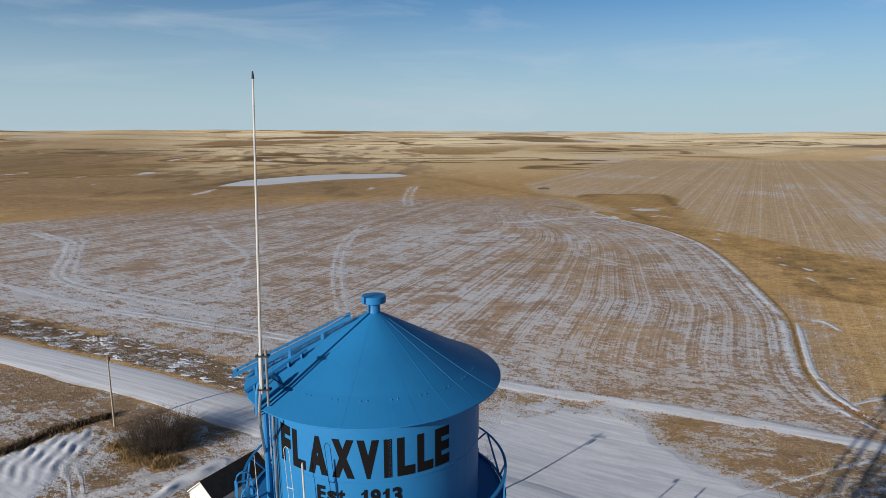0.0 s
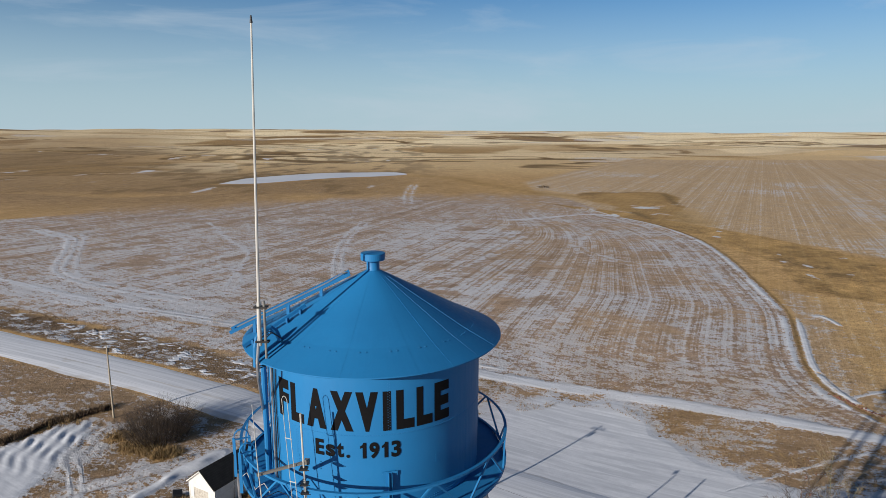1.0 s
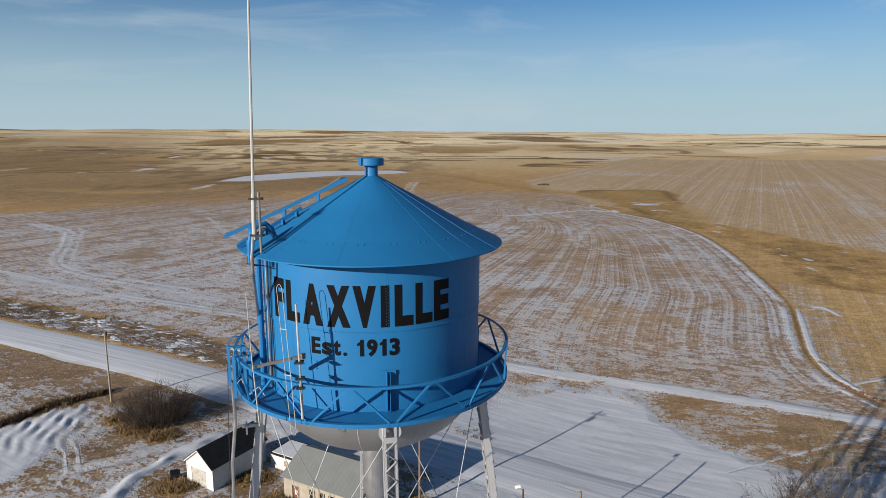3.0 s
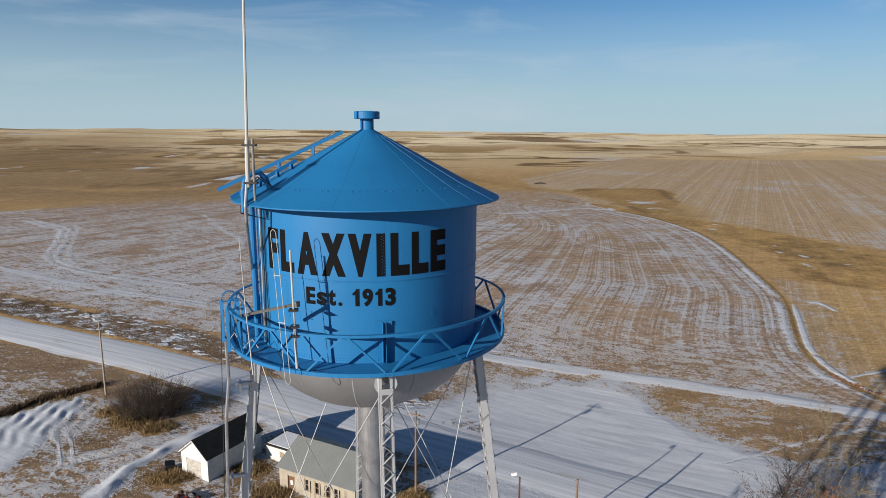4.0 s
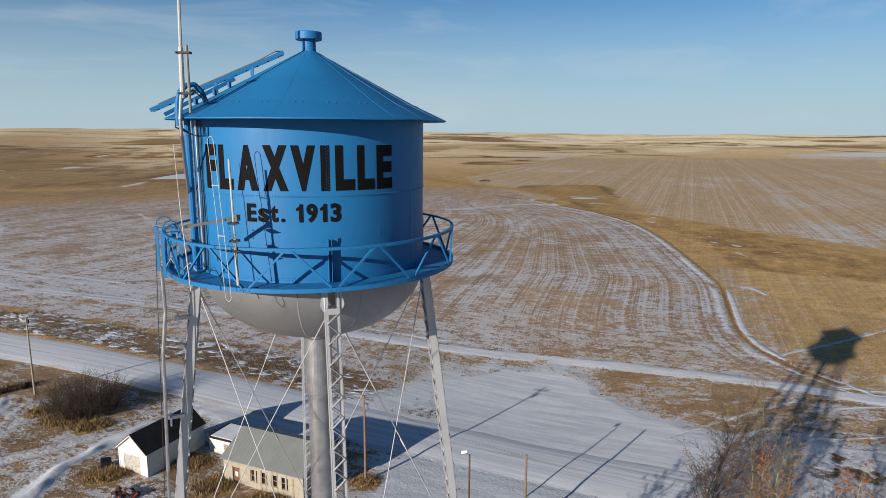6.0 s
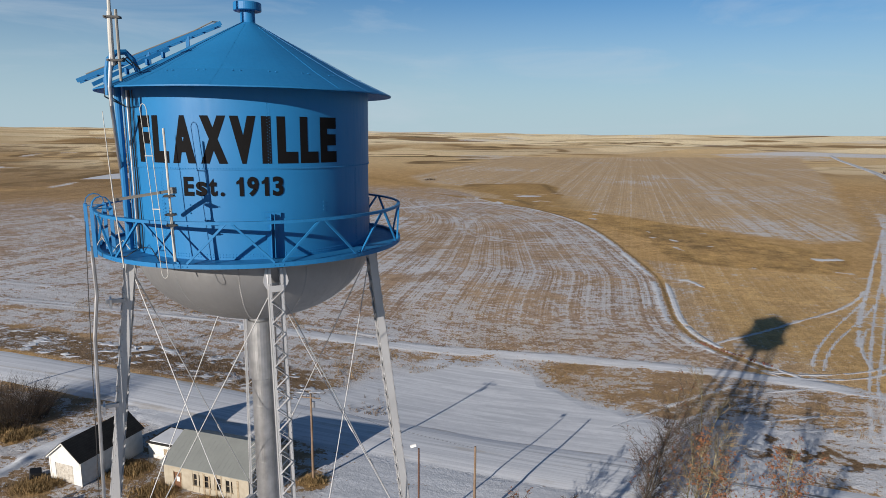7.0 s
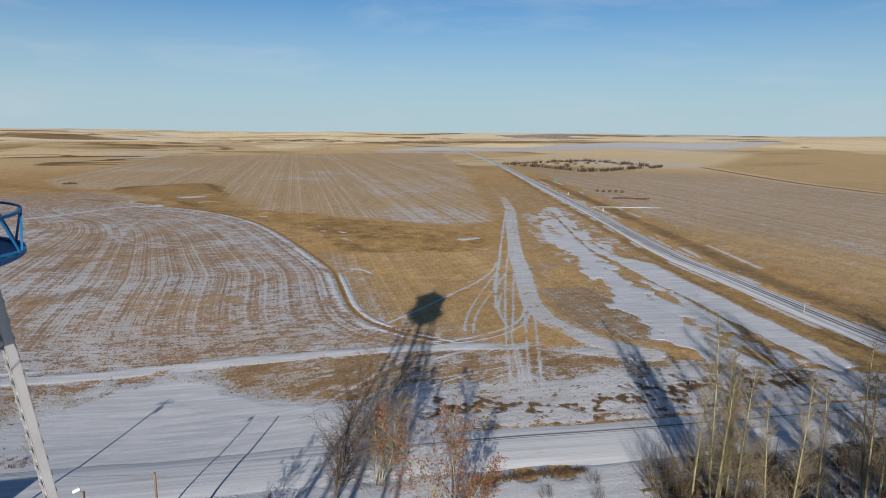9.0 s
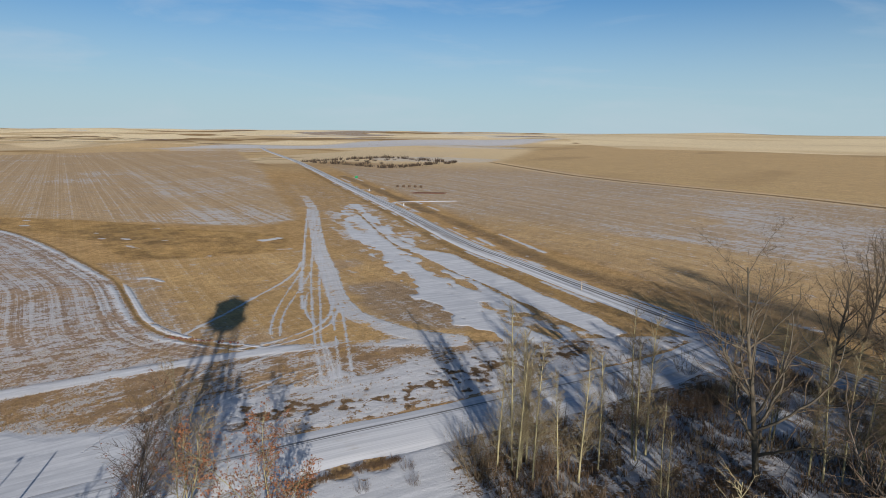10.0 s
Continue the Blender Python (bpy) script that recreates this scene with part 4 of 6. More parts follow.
# lettering: glyphs bent onto the wall
def glyph(char, az0, az1, z0, z1, bold):
    if char == "1":
        bm = bmesh.new()
        bm.faces.new([bm.verts.new((px, py, 0)) for px, py in ((0.42, 0), (1, 0), (1, 1), (0.56, 1), (0.4, 0.86), (0, 0.76), (0, 0.62), (0.42, 0.68))])
        return bend(bm, az0, az1, z0, z1)
    cu = bpy.data.curves.new("glyph", "FONT")
    cu.body, cu.offset, cu.resolution_u = char, bold, 4
    tmp = new("glyph", cu)
    deps = bpy.context.evaluated_depsgraph_get()
    me = bpy.data.meshes.new_from_object(tmp.evaluated_get(deps))
    bpy.data.objects.remove(tmp)
    bpy.data.curves.remove(cu)
    bm = bmesh.new()
    bm.from_mesh(me)
    bpy.data.meshes.remove(me)
    bmesh.ops.remove_doubles(bm, verts=bm.verts, dist=1e-5)
    bend(bm, az0, az1, z0, z1)


def bend(bm, az0, az1, z0, z1):
    """Fits a flat glyph into its place on the round wall."""
    xs, ys = [v.co.x for v in bm.verts], [v.co.y for v in bm.verts]
    x0, x1, y0, y1 = min(xs), max(xs), min(ys), max(ys)
    for k in range(1, 8):
        cut = x0 + (x1 - x0) * k / 8
        bmesh.ops.bisect_plane(bm, geom=bm.verts[:] + bm.edges[:] + bm.faces[:], plane_co=(cut, 0, 0), plane_no=(1, 0, 0))
    for v in bm.verts:
        a = az0 + (az1 - az0) * (v.co.x - x0) / (x1 - x0)
        z = z0 + (z1 - z0) * (v.co.y - y0) / (y1 - y0)
        v.co = polar(a, R_SHELL + (0.006 if z > Z_SEAM - 0.06 else 0.004), z)
    bmesh.ops.recalc_face_normals(bm, faces=bm.faces)
    if sum((f.normal.dot(Vector((f.calc_center_median().x, f.calc_center_median().y, 0))) for f in bm.faces)) < 0:
        bmesh.ops.reverse_faces(bm, faces=bm.faces)
    tpart("letter", bm, BLACK)


for char, a0, a1 in zip("FLAXVILLE", (-47.6, -37.4, -26.8, -13.9, -1.5, 11.1, 17.4, 27.4, 37.2), (-38.9, -28.7, -16.0, -2.7, 9.0, 15.0, 26.3, 36.1, 46.4)):
    glyph(char, a0, a1, 40.55, 41.68, {"I": 0.0, "X": 0.085, "V": 0.085, "A": 0.095}.get(char, 0.055))
for char, a0, a1, z0, z1 in (("E", -22.4, -17.8, 39.77, 40.23), ("s", -16.9, -12.0, 39.77, 40.12), ("t", -11.2, -7.8, 39.77, 40.2), (".", -6.5, -4.8, 39.77, 39.87),
                             ("1", 0.1, 3.0, 39.77, 40.23), ("9", 4.5, 9.1, 39.76, 40.24), ("1", 10.3, 13.2, 39.77, 40.23), ("3", 14.8, 19.4, 39.76, 40.24)):
    glyph(char, a0, a1, z0, z1, {".": 0.0, "1": 0.012}.get(char, 0.04))


def build_balcony():
    bm = bmesh.new()
    lathe(bm, [(R_SHELL - 0.02, Z_BALC - 0.03), (4.14, Z_BALC - 0.03), (4.14, Z_BALC), (R_SHELL - 0.02, Z_BALC)], 96)
    deck = tpart("balcony_deck", bm, BLUE, "blue plate walkway round the tank")
    bm = bmesh.new()
    lathe(bm, [(4.17, 38.165), (4.22, 38.165), (4.22, 38.27), (4.13, 38.27), (4.13, 38.255), (4.205, 38.255), (4.205, 38.165)], 96)
    tpart("balcony_girder", bm, BLUE, parent=deck)
    bm = bmesh.new()
    lathe(bm, [(4.13, Z_RAIL), (4.22, Z_RAIL), (4.22, Z_RAIL - 0.07), (4.208, Z_RAIL - 0.07), (4.208, Z_RAIL - 0.012), (4.13, Z_RAIL - 0.012), (4.13, Z_RAIL)], 96)
    rail = tpart("balcony_rail", bm, BLUE, "blue angle-iron handrail")
    for i in range(12):
        for s in (-1, 1):
            bm = bmesh.new()
            a = 14 + 30 * i
            bar(bm, polar(a + s * 1.3, 4.19, 38.28), polar(a + s * 14.2, 4.19, Z_RAIL - 0.04), 0.05, 0.05)
            tpart("brace", bm, BLUE, parent=rail)
    for a in LEG_AZ:
        bm = bmesh.new()
        for s in (-0.085, 0.085):
            box(bm, (0.10, 0.012, 1.16), facing(a, 3.315, 38.78) @ Matrix.Translation((s, 0.0, 0)))
            box(bm, (0.012, 0.12, 1.10), facing(a, 3.37, 38.78) @ Matrix.Translation((s * 0.5, 0, 0)))
        box(bm, (0.42, 0.014, 0.12), facing(a, 3.33, 39.3))
        tpart("post_plate", bm, BLUE)
    bm = bmesh.new()
    for i in range(12):
        for da in (-1.5, 0, 1.5):
            rivet(bm, polar(14 + 30 * i + da, 4.222, 38.215), polar(14 + 30 * i, 1, 0), 0.02)
            rivet(bm, polar(14 + 30 * i + da, 4.10, 38.272), Vector((0, 0, 1)), 0.02)
    tagged(tpart("girder_bolts", bm, BLUE), kind="stuff")


build_balcony()


def build_legs():
    top, foot = 38.0, Z0 - 0.3
    for a in LEG_AZ:
        base = facing(a, 0, 0)
        lean = Vector((0, leg_r(foot) - leg_r(top), foot - top)).normalized()

        def at(z, dx=0.0, dr=0.0):
            return base @ Vector((dx, leg_r(z) + dr, z))

        leg_bm = bmesh.new()
        chan = None
        for s in (-1, 1):
            bm = leg_bm if s < 0 else bmesh.new()
            for x0, x1, r0, r1 in ((0.175, 0.19, -0.13, 0.13), (0.11, 0.19, 0.118, 0.13), (0.11, 0.19, -0.13, -0.118)):
                vs = []
                for z in (top, foot):
                    vs.append([bm.verts.new(at(z, s * x, r)) for x, r in ((x0, r0), (x1, r0), (x1, r1), (x0, r1))])
                for k in range(4):
                    bm.faces.new((vs[0][k], vs[0][(k + 1) % 4], vs[1][(k + 1) % 4], vs[1][k]))
                bm.faces.new(vs[0])
            bmesh.ops.recalc_face_normals(bm, faces=bm.faces)
            if s < 0:
                chan = tpart("leg", bm, SILVER, "silver channel-steel leg with zigzag lacing")
            else:
                tpart("channel", bm, SILVER, parent=chan)
        for dr in (0.136, -0.136):
            bm = bmesh.new()
            z, s = top - 0.55, 1
            while z > 1.5:
                step = 0.27
                bar(bm, at(z, s * 0.155, dr), at(z - step, -s * 0.155, dr), 0.06, 0.012)
                z, s = z - step, -s
            tagged(tpart("lacing", bm, SILVER, parent=chan), kind="stuff")
        for dr in (0.15, -0.15):
            bm = bmesh.new()
            box(bm, (0.37, 0.016, 0.16), Matrix.Translation(at(37.5, 0, dr)) @ base.to_3x3().to_4x4())
            tpart("cap_plate", bm, SILVER, parent=chan)
        bm = bmesh.new()
        for s in (-1, 1):
            for k in range(70):
                rivet(bm, at(37.6 - k * 0.17, s * 0.15, 0.132), base.to_3x3() @ Vector((0, 1, 0)), 0.02)
                rivet(bm, at(37.6 - k * 0.17, s * 0.192, 0.08), base.to_3x3() @ Vector((s, 0, 0)), 0.02)
        tagged(tpart("leg_rivets", bm, SILVER, parent=chan), kind="stuff")
        for s in (-1, 1):          # wing gussets that take the tie rods
            bm = bmesh.new()
            pts = [at(38.02, s * 0.18, 0.1), at(38.02, s * 0.24, 0.08), at(37.66, s * 0.31, 0.1), at(37.56, s * 0.27, 0.1), at(37.45, s * 0.19, 0.1)]
            quad = [bm.verts.new(p) for p in pts]
            f = bm.faces.new(quad)
            ext = bmesh.ops.extrude_face_region(bm, geom=[f])
            bmesh.ops.translate(bm, verts=[v for v in ext["geom"] if isinstance(v, bmesh.types.BMVert)], vec=base.to_3x3() @ Vector((0, -0.016, 0)))
            bmesh.ops.recalc_face_normals(bm, faces=bm.faces)
            tpart("gusset", bm, SILVER, parent=chan)
    levels = (37.6, 27.2, 18.0, 9.0, Z0 + 0.4)
    for i, a in enumerate(LEG_AZ):
        b = a + 90
        for za, zb in zip(levels, levels[1:]):
            for p, q in ((a, b), (b, a)):
                bm = bmesh.new()
                u = polar(p, leg_r(za), za)
                v = polar(q, leg_r(zb), zb)
                d = (v - u).normalized()
                tube(bm, [u + d * 0.3, v - d * 0.3], 0.0145, 6)
                tube(bm, [u + (v - u) * 0.62, u + (v - u) * 0.62 + d * 0.3], 0.035, 6)
                tpart("tie_rod", bm, ROD_STEEL)
            if zb > 5:
                bm = bmesh.new()
                bar(bm, polar(a, leg_r(zb), zb), polar(b, leg_r(zb), zb), 0.14, 0.14)
                tpart("strut", bm, SILVER)
    bm = bmesh.new()
    prof, z = [], Z0
    while z < 35.7:
        prof += [(0.36, z), (0.36, z + 1.78), (0.362, z + 1.80), (0.362, z + 1.83)]
        z += 1.86
    prof.append((0.36, 35.95))
    lathe(bm, prof, 40)
    riser = tpart("riser_pipe", bm, GALV, "wide riser pipe with banded jacket")
    bm = bmesh.new()
    lathe(bm, [(0.40, 33.9), (0.43, 33.92), (0.43, 35.72), (0.40, 35.74)], 32)
    tpart("riser_collar", bm, GALV, parent=riser, smooth=False)


build_legs()


def build_antennas():
    mast = empty("antenna_mast", (TX, 0, 42.5), "tall pale whip antenna mast clamped beside the tank's eave", "antenna")

    def apart(name, bm, material, label=""):
        bmesh.ops.translate(bm, verts=bm.verts, vec=(0, 0, -42.5))
        return part(name, bm, material, mast, label)

    b, m, t = polar(-69, 3.46, 40.0), Vector((-2.71, -2.86, 43.2)), Vector((-2.47, -2.95, 51.22))
    bm = bmesh.new()
    tube(bm, [b, Vector((-2.80, -2.88, 41.9)), Vector((-2.79, -2.92, 42.3)), m], 0.045, 10)
    apart("support_pipe", bm, GALV, "galvanised support pipe")
    bm = bmesh.new()
    tube(bm, [m + Vector((0, 0, -0.4)), m + (t - m) * 0.02, m + (t - m) * 0.1], [0.06, 0.06, 0.055], 10)
    tube(bm, [m + (t - m) * 0.1, m + (t - m) * 0.5, t - Vector((0, 0, 0.1))], [0.042, 0.034, 0.024], 8)
    apart("whip", bm, WHIP)
    bm = bmesh.new()
    rod(bm, t - Vector((0, 0, 0.12)), t + Vector((0, 0, 0.06)), 0.04, 0.02, 8)
    apart("tip", bm, CABLE)
    bm = bmesh.new()
    off = Vector((0.17, -0.03, 0))
    rod(bm, m + off + Vector((0, 0, -0.75)), m + off + Vector((0, 0, 0.85)), 0.035)
    apart("side_pipe", bm, DULL)
    for dz in (-0.28, 0.68):
        bm = bmesh.new()
        box(bm, (0.36, 0.05, 0.05), Matrix.Translation(m + Vector((0.08, -0.06, dz))))
        box(bm, (0.36, 0.05, 0.05), Matrix.Translation(m + Vector((0.08, 0.05, dz))))
        for x in (-0.06, 0.24):
            rod(bm, m + Vector((x, -0.12, dz)), m + Vector((x, 0.12, dz)), 0.012, sides=6)
        apart("clamp", bm, CABLE)
    # side aerials on an arm over the balcony rail
    arm = empty("dipole_antenna", (TX, 0, 39.9), "grey steel arm with dipole and whip aerials over the balcony", "antenna")

    def bpart(name, bm, material, label=""):
        bmesh.ops.translate(bm, verts=bm.verts, vec=(0, 0, -39.9))
        return part(name, bm, material, arm, label)

    e0, e1 = Vector((-2.52, -4.25, 39.79)), Vector((-1.30, -3.86, 39.97))
    bm = bmesh.new()
    bar(bm, e0, e1, 0.075, 0.06)
    box(bm, (0.12, 0.1, 0.14), Matrix.Translation(e1))
    bpart("beam", bm, DULL)
    bm = bmesh.new()
    p0, p1 = polar(-17.9, 4.27, 38.35), Vector((-1.40, -3.96, 41.37))
    tube(bm, [p0, p0 + (p1 - p0) * 0.4], 0.035, 8)
    tube(bm, [p0 + (p1 - p0) * 0.4, p1], 0.026, 8)
    bpart("whip", bm, WHIP)
    for f in (0.28, 0.36, 0.5):
        bm = bmesh.new()
        box(bm, (0.2, 0.2, 0.05), Matrix.Translation(p0 + (p1 - p0) * f))
        rod(bm, p0 + (p1 - p0) * f + Vector((-0.12, -0.08, 0)), p0 + (p1 - p0) * f + Vector((0.16, -0.1, 0)), 0.012, sides=6)
        bpart("clamp", bm, CABLE)
    bm = bmesh.new()
    l0, l1 = Vector((-1.50, -4.27, 38.1)), Vector((-1.76, -4.09, 41.8))
    side = Vector((0.075, -0.03, 0))
    loop = [l0 - side, l1 - side, l1 - side * 0.6 + Vector((0, 0, 0.07)), l1 + Vector((0, 0, 0.1)), l1 + side * 0.6 + Vector((0, 0, 0.07)), l1 + side, l0 + side, l0 + side * 0.6 - Vector((0, 0, 0.07)), l0 - Vector((0, 0, 0.1)), l0 - side * 0.6 - Vector((0, 0, 0.07)), l0 - side]
    tube(bm, loop, 0.009, 6)
    for f in (0.4, 0.72):
        c = l0 + (l1 - l0) * f
        rod(bm, c - side * 1.3, c + side * 1.3, 0.012, sides=6)
    bpart("folded_dipole", bm, WHIP)
    bm = bmesh.new()
    tube(bm, [Vector((-2.32, -4.40, 38.3)), Vector((-2.46, -4.30, 40.0)), Vector((-2.55, -4.23, 41.72))], [0.02, 0.014, 0.008], 6)
    bpart("thin_whip", bm, WHIP)


WHIP = painted("weathered_fibreglass", (0.44, 0.44, 0.42), (0.30, 0.30, 0.28), 0.6, scale=3.0)
DULL = painted("dull_galvanised_steel", (0.22, 0.215, 0.20), (0.12, 0.115, 0.105), 0.6, scale=4.0, metal=0.3)
build_antennas()


def build_fittings():
    # cable bundle and pipe up the tank wall
    bm = bmesh.new()
    tube(bm, [polar(-64, 3.44, 38.2), polar(-64, 3.44, 42.4)], 0.085, 10)
    tpart("conduit", bm, BLUE)
    bm = bmesh.new()
    tube(bm, [polar(-55, 3.35, 38.3), polar(-55, 3.35, 42.3)], 0.028, 8)
    tpart("conduit", bm, GALV)
    for a, dr in ((-53.5, 0.03), (-52.3, 0.05), (-50.5, 0.03)):
        bm = bmesh.new()
        pts = [polar(a + math.sin(k * 0.9 + a) * 0.5, R_SHELL + dr, 38.3 + k * 0.4) for k in range(11)]
        tube(bm, pts, 0.014, 5)
        tpart("cable", bm, CABLE)
    bm = bmesh.new()
    pts = [polar(-62 + k * 5.5, 3.9 + 0.2 * math.sin(k), 38.24 + (0.25 if k in (4, 5) else 0.0)) for k in range(10)]
    tube(bm, pts, 0.012, 5)
    tpart("cable", bm, CABLE)
    bm = bmesh.new()
    pts = [polar(-64 + 3 * k, 4.25 - 0.05 * k, 38.3 + 0.35 * math.sin(k * 0.8) ** 2) for k in range(8)]
    tube(bm, pts, 0.012, 5)
    tpart("cable", bm, WHIP)
    # gate hoops where the ladder comes up
    for a in (-68, -55):
        bm = bmesh.new()
        f = facing(a, 4.16, 38.2)
        pts = [(0, -0.22, 0), (0, -0.22, 1.25), (0, -0.19, 1.38), (0, -0.11, 1.47), (0, 0, 1.5), (0, 0.11, 1.47), (0, 0.19, 1.38), (0, 0.22, 1.25), (0, 0.22, 0)]
        line = [f @ Vector(p) for p in pts]
        for p, q in zip(line, line[1:]):
            bar(bm, p, q + (q - p).normalized() * 0.01, 0.09, 0.02)
        bar(bm, f @ Vector((0, -0.22, 1.2)), f @ Vector((0, 0.22, 1.2)), 0.07, 0.02)
        tpart("gate_hoop", bm, BLUE)
    # cable riser beside the leg
    m = facing(-69, 4.32, 0)
    ladder = None
    for s in (-0.06, 0.06):
        bm = bmesh.new()
        tube(bm, [m @ Vector((s, 0, 38.3)), m @ Vector((s, -0.02, 37.0)), m @ Vector((s, 0.12, 35.8)), m @ Vector((s, 0.3, 30.0)), m @ Vector((s, 0.75, 20)), m @ Vector((s, 1.6, Z0 + 1))], 0.05, 8)
        if ladder is None:
            ladder = tpart("cable_riser", bm, GALV, "galvanised cable riser beside the leg")
        else:
            tpart("riser_conduit", bm, GALV, parent=ladder)
    for z in (36.7, 33.7, 30.7):
        bm = bmesh.new()
        box(bm, (0.42, 0.05, 0.26), facing(-71, leg_r(z) + 0.42, z))
        box(bm, (0.10, 0.5, 0.10), facing(-73, leg_r(z) + 0.3, z))
        tpart("bracket", bm, GALV, parent=ladder)
    bm = bmesh.new()
    tube(bm, [polar(-66, 4.42, 39.0), polar(-66, 4.5, 37), polar(-67, 4.75, 30), polar(-67, 5, 20)], 0.012, 4)
    tpart("cable", bm, CABLE)
    # roof ladder on stand-offs
    az = -78

    def roof(r, lift, dx=0.0):
        z = 44.31 - (r - 0.16) * (44.31 - Z_EAVE) / (R_EAVE - 0.16) + lift
        return facing(az, r, z) @ Vector((dx, 0, 0))

    bm = bmesh.new()
    for s in (-0.2, 0.2):
        bar(bm, roof(4.32, 0.40, s), roof(0.72, 0.20, s), 0.05, 0.10)
    rl = tpart("roof_ladder", bm, BLUE, "blue ladder lying over the roof on stand-offs")
    for k in range(12):
        bm = bmesh.new()
        r = 4.2 - k * 0.3
        rod(bm, roof(r, 0.395 - k * 0.0165, -0.2), roof(r, 0.395 - k * 0.0165, 0.2), 0.02, sides=6)
        tpart("rung", bm, BLUE, parent=rl)
    for r in (3.6, 2.6, 1.6):
        bm = bmesh.new()
        bar(bm, roof(r, 0.0, -0.2), roof(r, 0.16 + 0.055 * r, -0.2), 0.09, 0.05)
        tpart("stand_off", bm, BLUE, parent=rl)
        bm = bmesh.new()
        bar(bm, roof(r, 0.0, 0.2), roof(r, 0.16 + 0.055 * r, 0.2), 0.09, 0.05)
        tpart("stand_off", bm, BLUE, parent=rl)
    bm = bmesh.new()
    tube(bm, [roof(4.1, 0.46, 0.2), roof(2.5, 0.37, 0.2), roof(1.4, 0.31, 0.2), roof(0.95, 0.33, 0.2), roof(0.8, 0.27, 0.1), roof(0.95, 0.30, -0.1)], 0.018, 6)
    tpart("cable", bm, DULL)
    # raised strip shaped for the ladder's near rail and its shadow on the roof
    bm = bmesh.new()
    az = -62
    bar(bm, roof(4.0, 0.10), roof(2.15, 0.14), 0.08, 0.10)
    for r in (3.7, 3.2, 2.7, 2.3):
        bar(bm, roof(r, -0.02), roof(r, 0.12), 0.05, 0.22)
    tpart("ladder_shadow_strip", bm, BLUE)
    # hoop over the eave where the cables turn down
    az = -47
    pts = [roof(3.98, -0.2), roof(3.96, 0.35), roof(3.9, 0.58), roof(3.72, 0.66), roof(3.5, 0.58), roof(3.32, 0.32), roof(3.22, 0.0)]
    bm = bmesh.new()
    tube(bm, pts, 0.07, 8)
    tpart("cable_hoop", bm, BLUE)
    for dx in (-0.1, 0.08):
        bm = bmesh.new()
        tube(bm, [roof(3.2, 0.05, dx), roof(3.5, 0.45, dx), roof(3.85, 0.4, dx), roof(4.0, 0.0, dx), polar(az + dx * 20, 4.0, 42.1), polar(az - 8, 3.4, 41.9)], 0.018, 5)
        tpart("cable", bm, CABLE)


build_fittings()

# ---------------------------------------------------------------- buildings
WHITE_WOOD = painted("white_clapboard", (0.62, 0.62, 0.60), (0.46, 0.45, 0.42), 0.6, scale=2.0, bump=0.1, wear=0.6)
OLD_DOOR = painted("peeling_door_paint", (0.46, 0.44, 0.40), (0.28, 0.25, 0.21), 0.7, scale=4.0, wear=0.9)
DARK_ROOF = plain("dark_shingle", (0.030, 0.027, 0.024), 0.9, scale=1.2, spread=0.5)
GREY_ROOF = painted("grey_metal_roof", (0.20, 0.215, 0.21), (0.15, 0.16, 0.16), 0.5, scale=0.8)
STUCCO = painted("beige_stucco", (0.36, 0.325, 0.26), (0.24, 0.205, 0.155), 0.85, scale=1.6, bump=0.2, wear=0.7)
BROWN = plain("brown_door", (0.16, 0.075, 0.035), 0.7, scale=4)
BOARD = plain("weathered_board", (0.36, 0.29, 0.20), 0.85, scale=6, spread=0.5)
GLASS_DARK = plain("dark_broken_pane", (0.02, 0.02, 0.022), 0.25)
POLE_WOOD = painted("pole_wood", (0.20, 0.14, 0.095), (0.12, 0.082, 0.055), 0.85, scale=2.0, wear=0.9)
OLD_POLE = painted("grey_pole_wood", (0.33, 0.29, 0.22), (0.2, 0.17, 0.13), 0.85, scale=2.0, wear=0.9)
RUST = plain("rusty_steel", (0.10, 0.045, 0.028), 0.8, scale=3)
WHITE_METAL = painted("white_lamp_housing", (0.78, 0.78, 0.77), (0.6, 0.6, 0.6), 0.4)
SNOW = painted("roof_snow", SNOW_A, SNOW_B, 0.85, scale=1.0, bump=0.15)


def block(x0, x1, y0, y1, z0, z1, bevel=0.0):
    bm = bmesh.new()
    box(bm, (x1 - x0, y1 - y0, z1 - z0), Matrix.Translation(((x0 + x1) / 2, (y0 + y1) / 2, (z0 + z1) / 2)), bevel)
    return bm


def gable_wall(bm, w, y, t, eave, ridge, hole=None):
    """An upright gabled wall of width w at depth y, t thick; hole (x0, x1, top) is a doorway."""
    outline = [(-w / 2, 0), (-w / 2, eave), (0, ridge), (w / 2, eave), (w / 2, 0)]
    if hole:
        outline += [(hole[1], 0), (hole[1], hole[2]), (hole[0], hole[2]), (hole[0], 0)]
    f = bm.faces.new([bm.verts.new((x, y, z)) for x, z in outline])
    ext = bmesh.ops.extrude_face_region(bm, geom=[f])
    bmesh.ops.translate(bm, verts=[v for v in ext["geom"] if isinstance(v, bmesh.types.BMVert)], vec=(0, t, 0))
    bmesh.ops.recalc_face_normals(bm, faces=bm.faces)


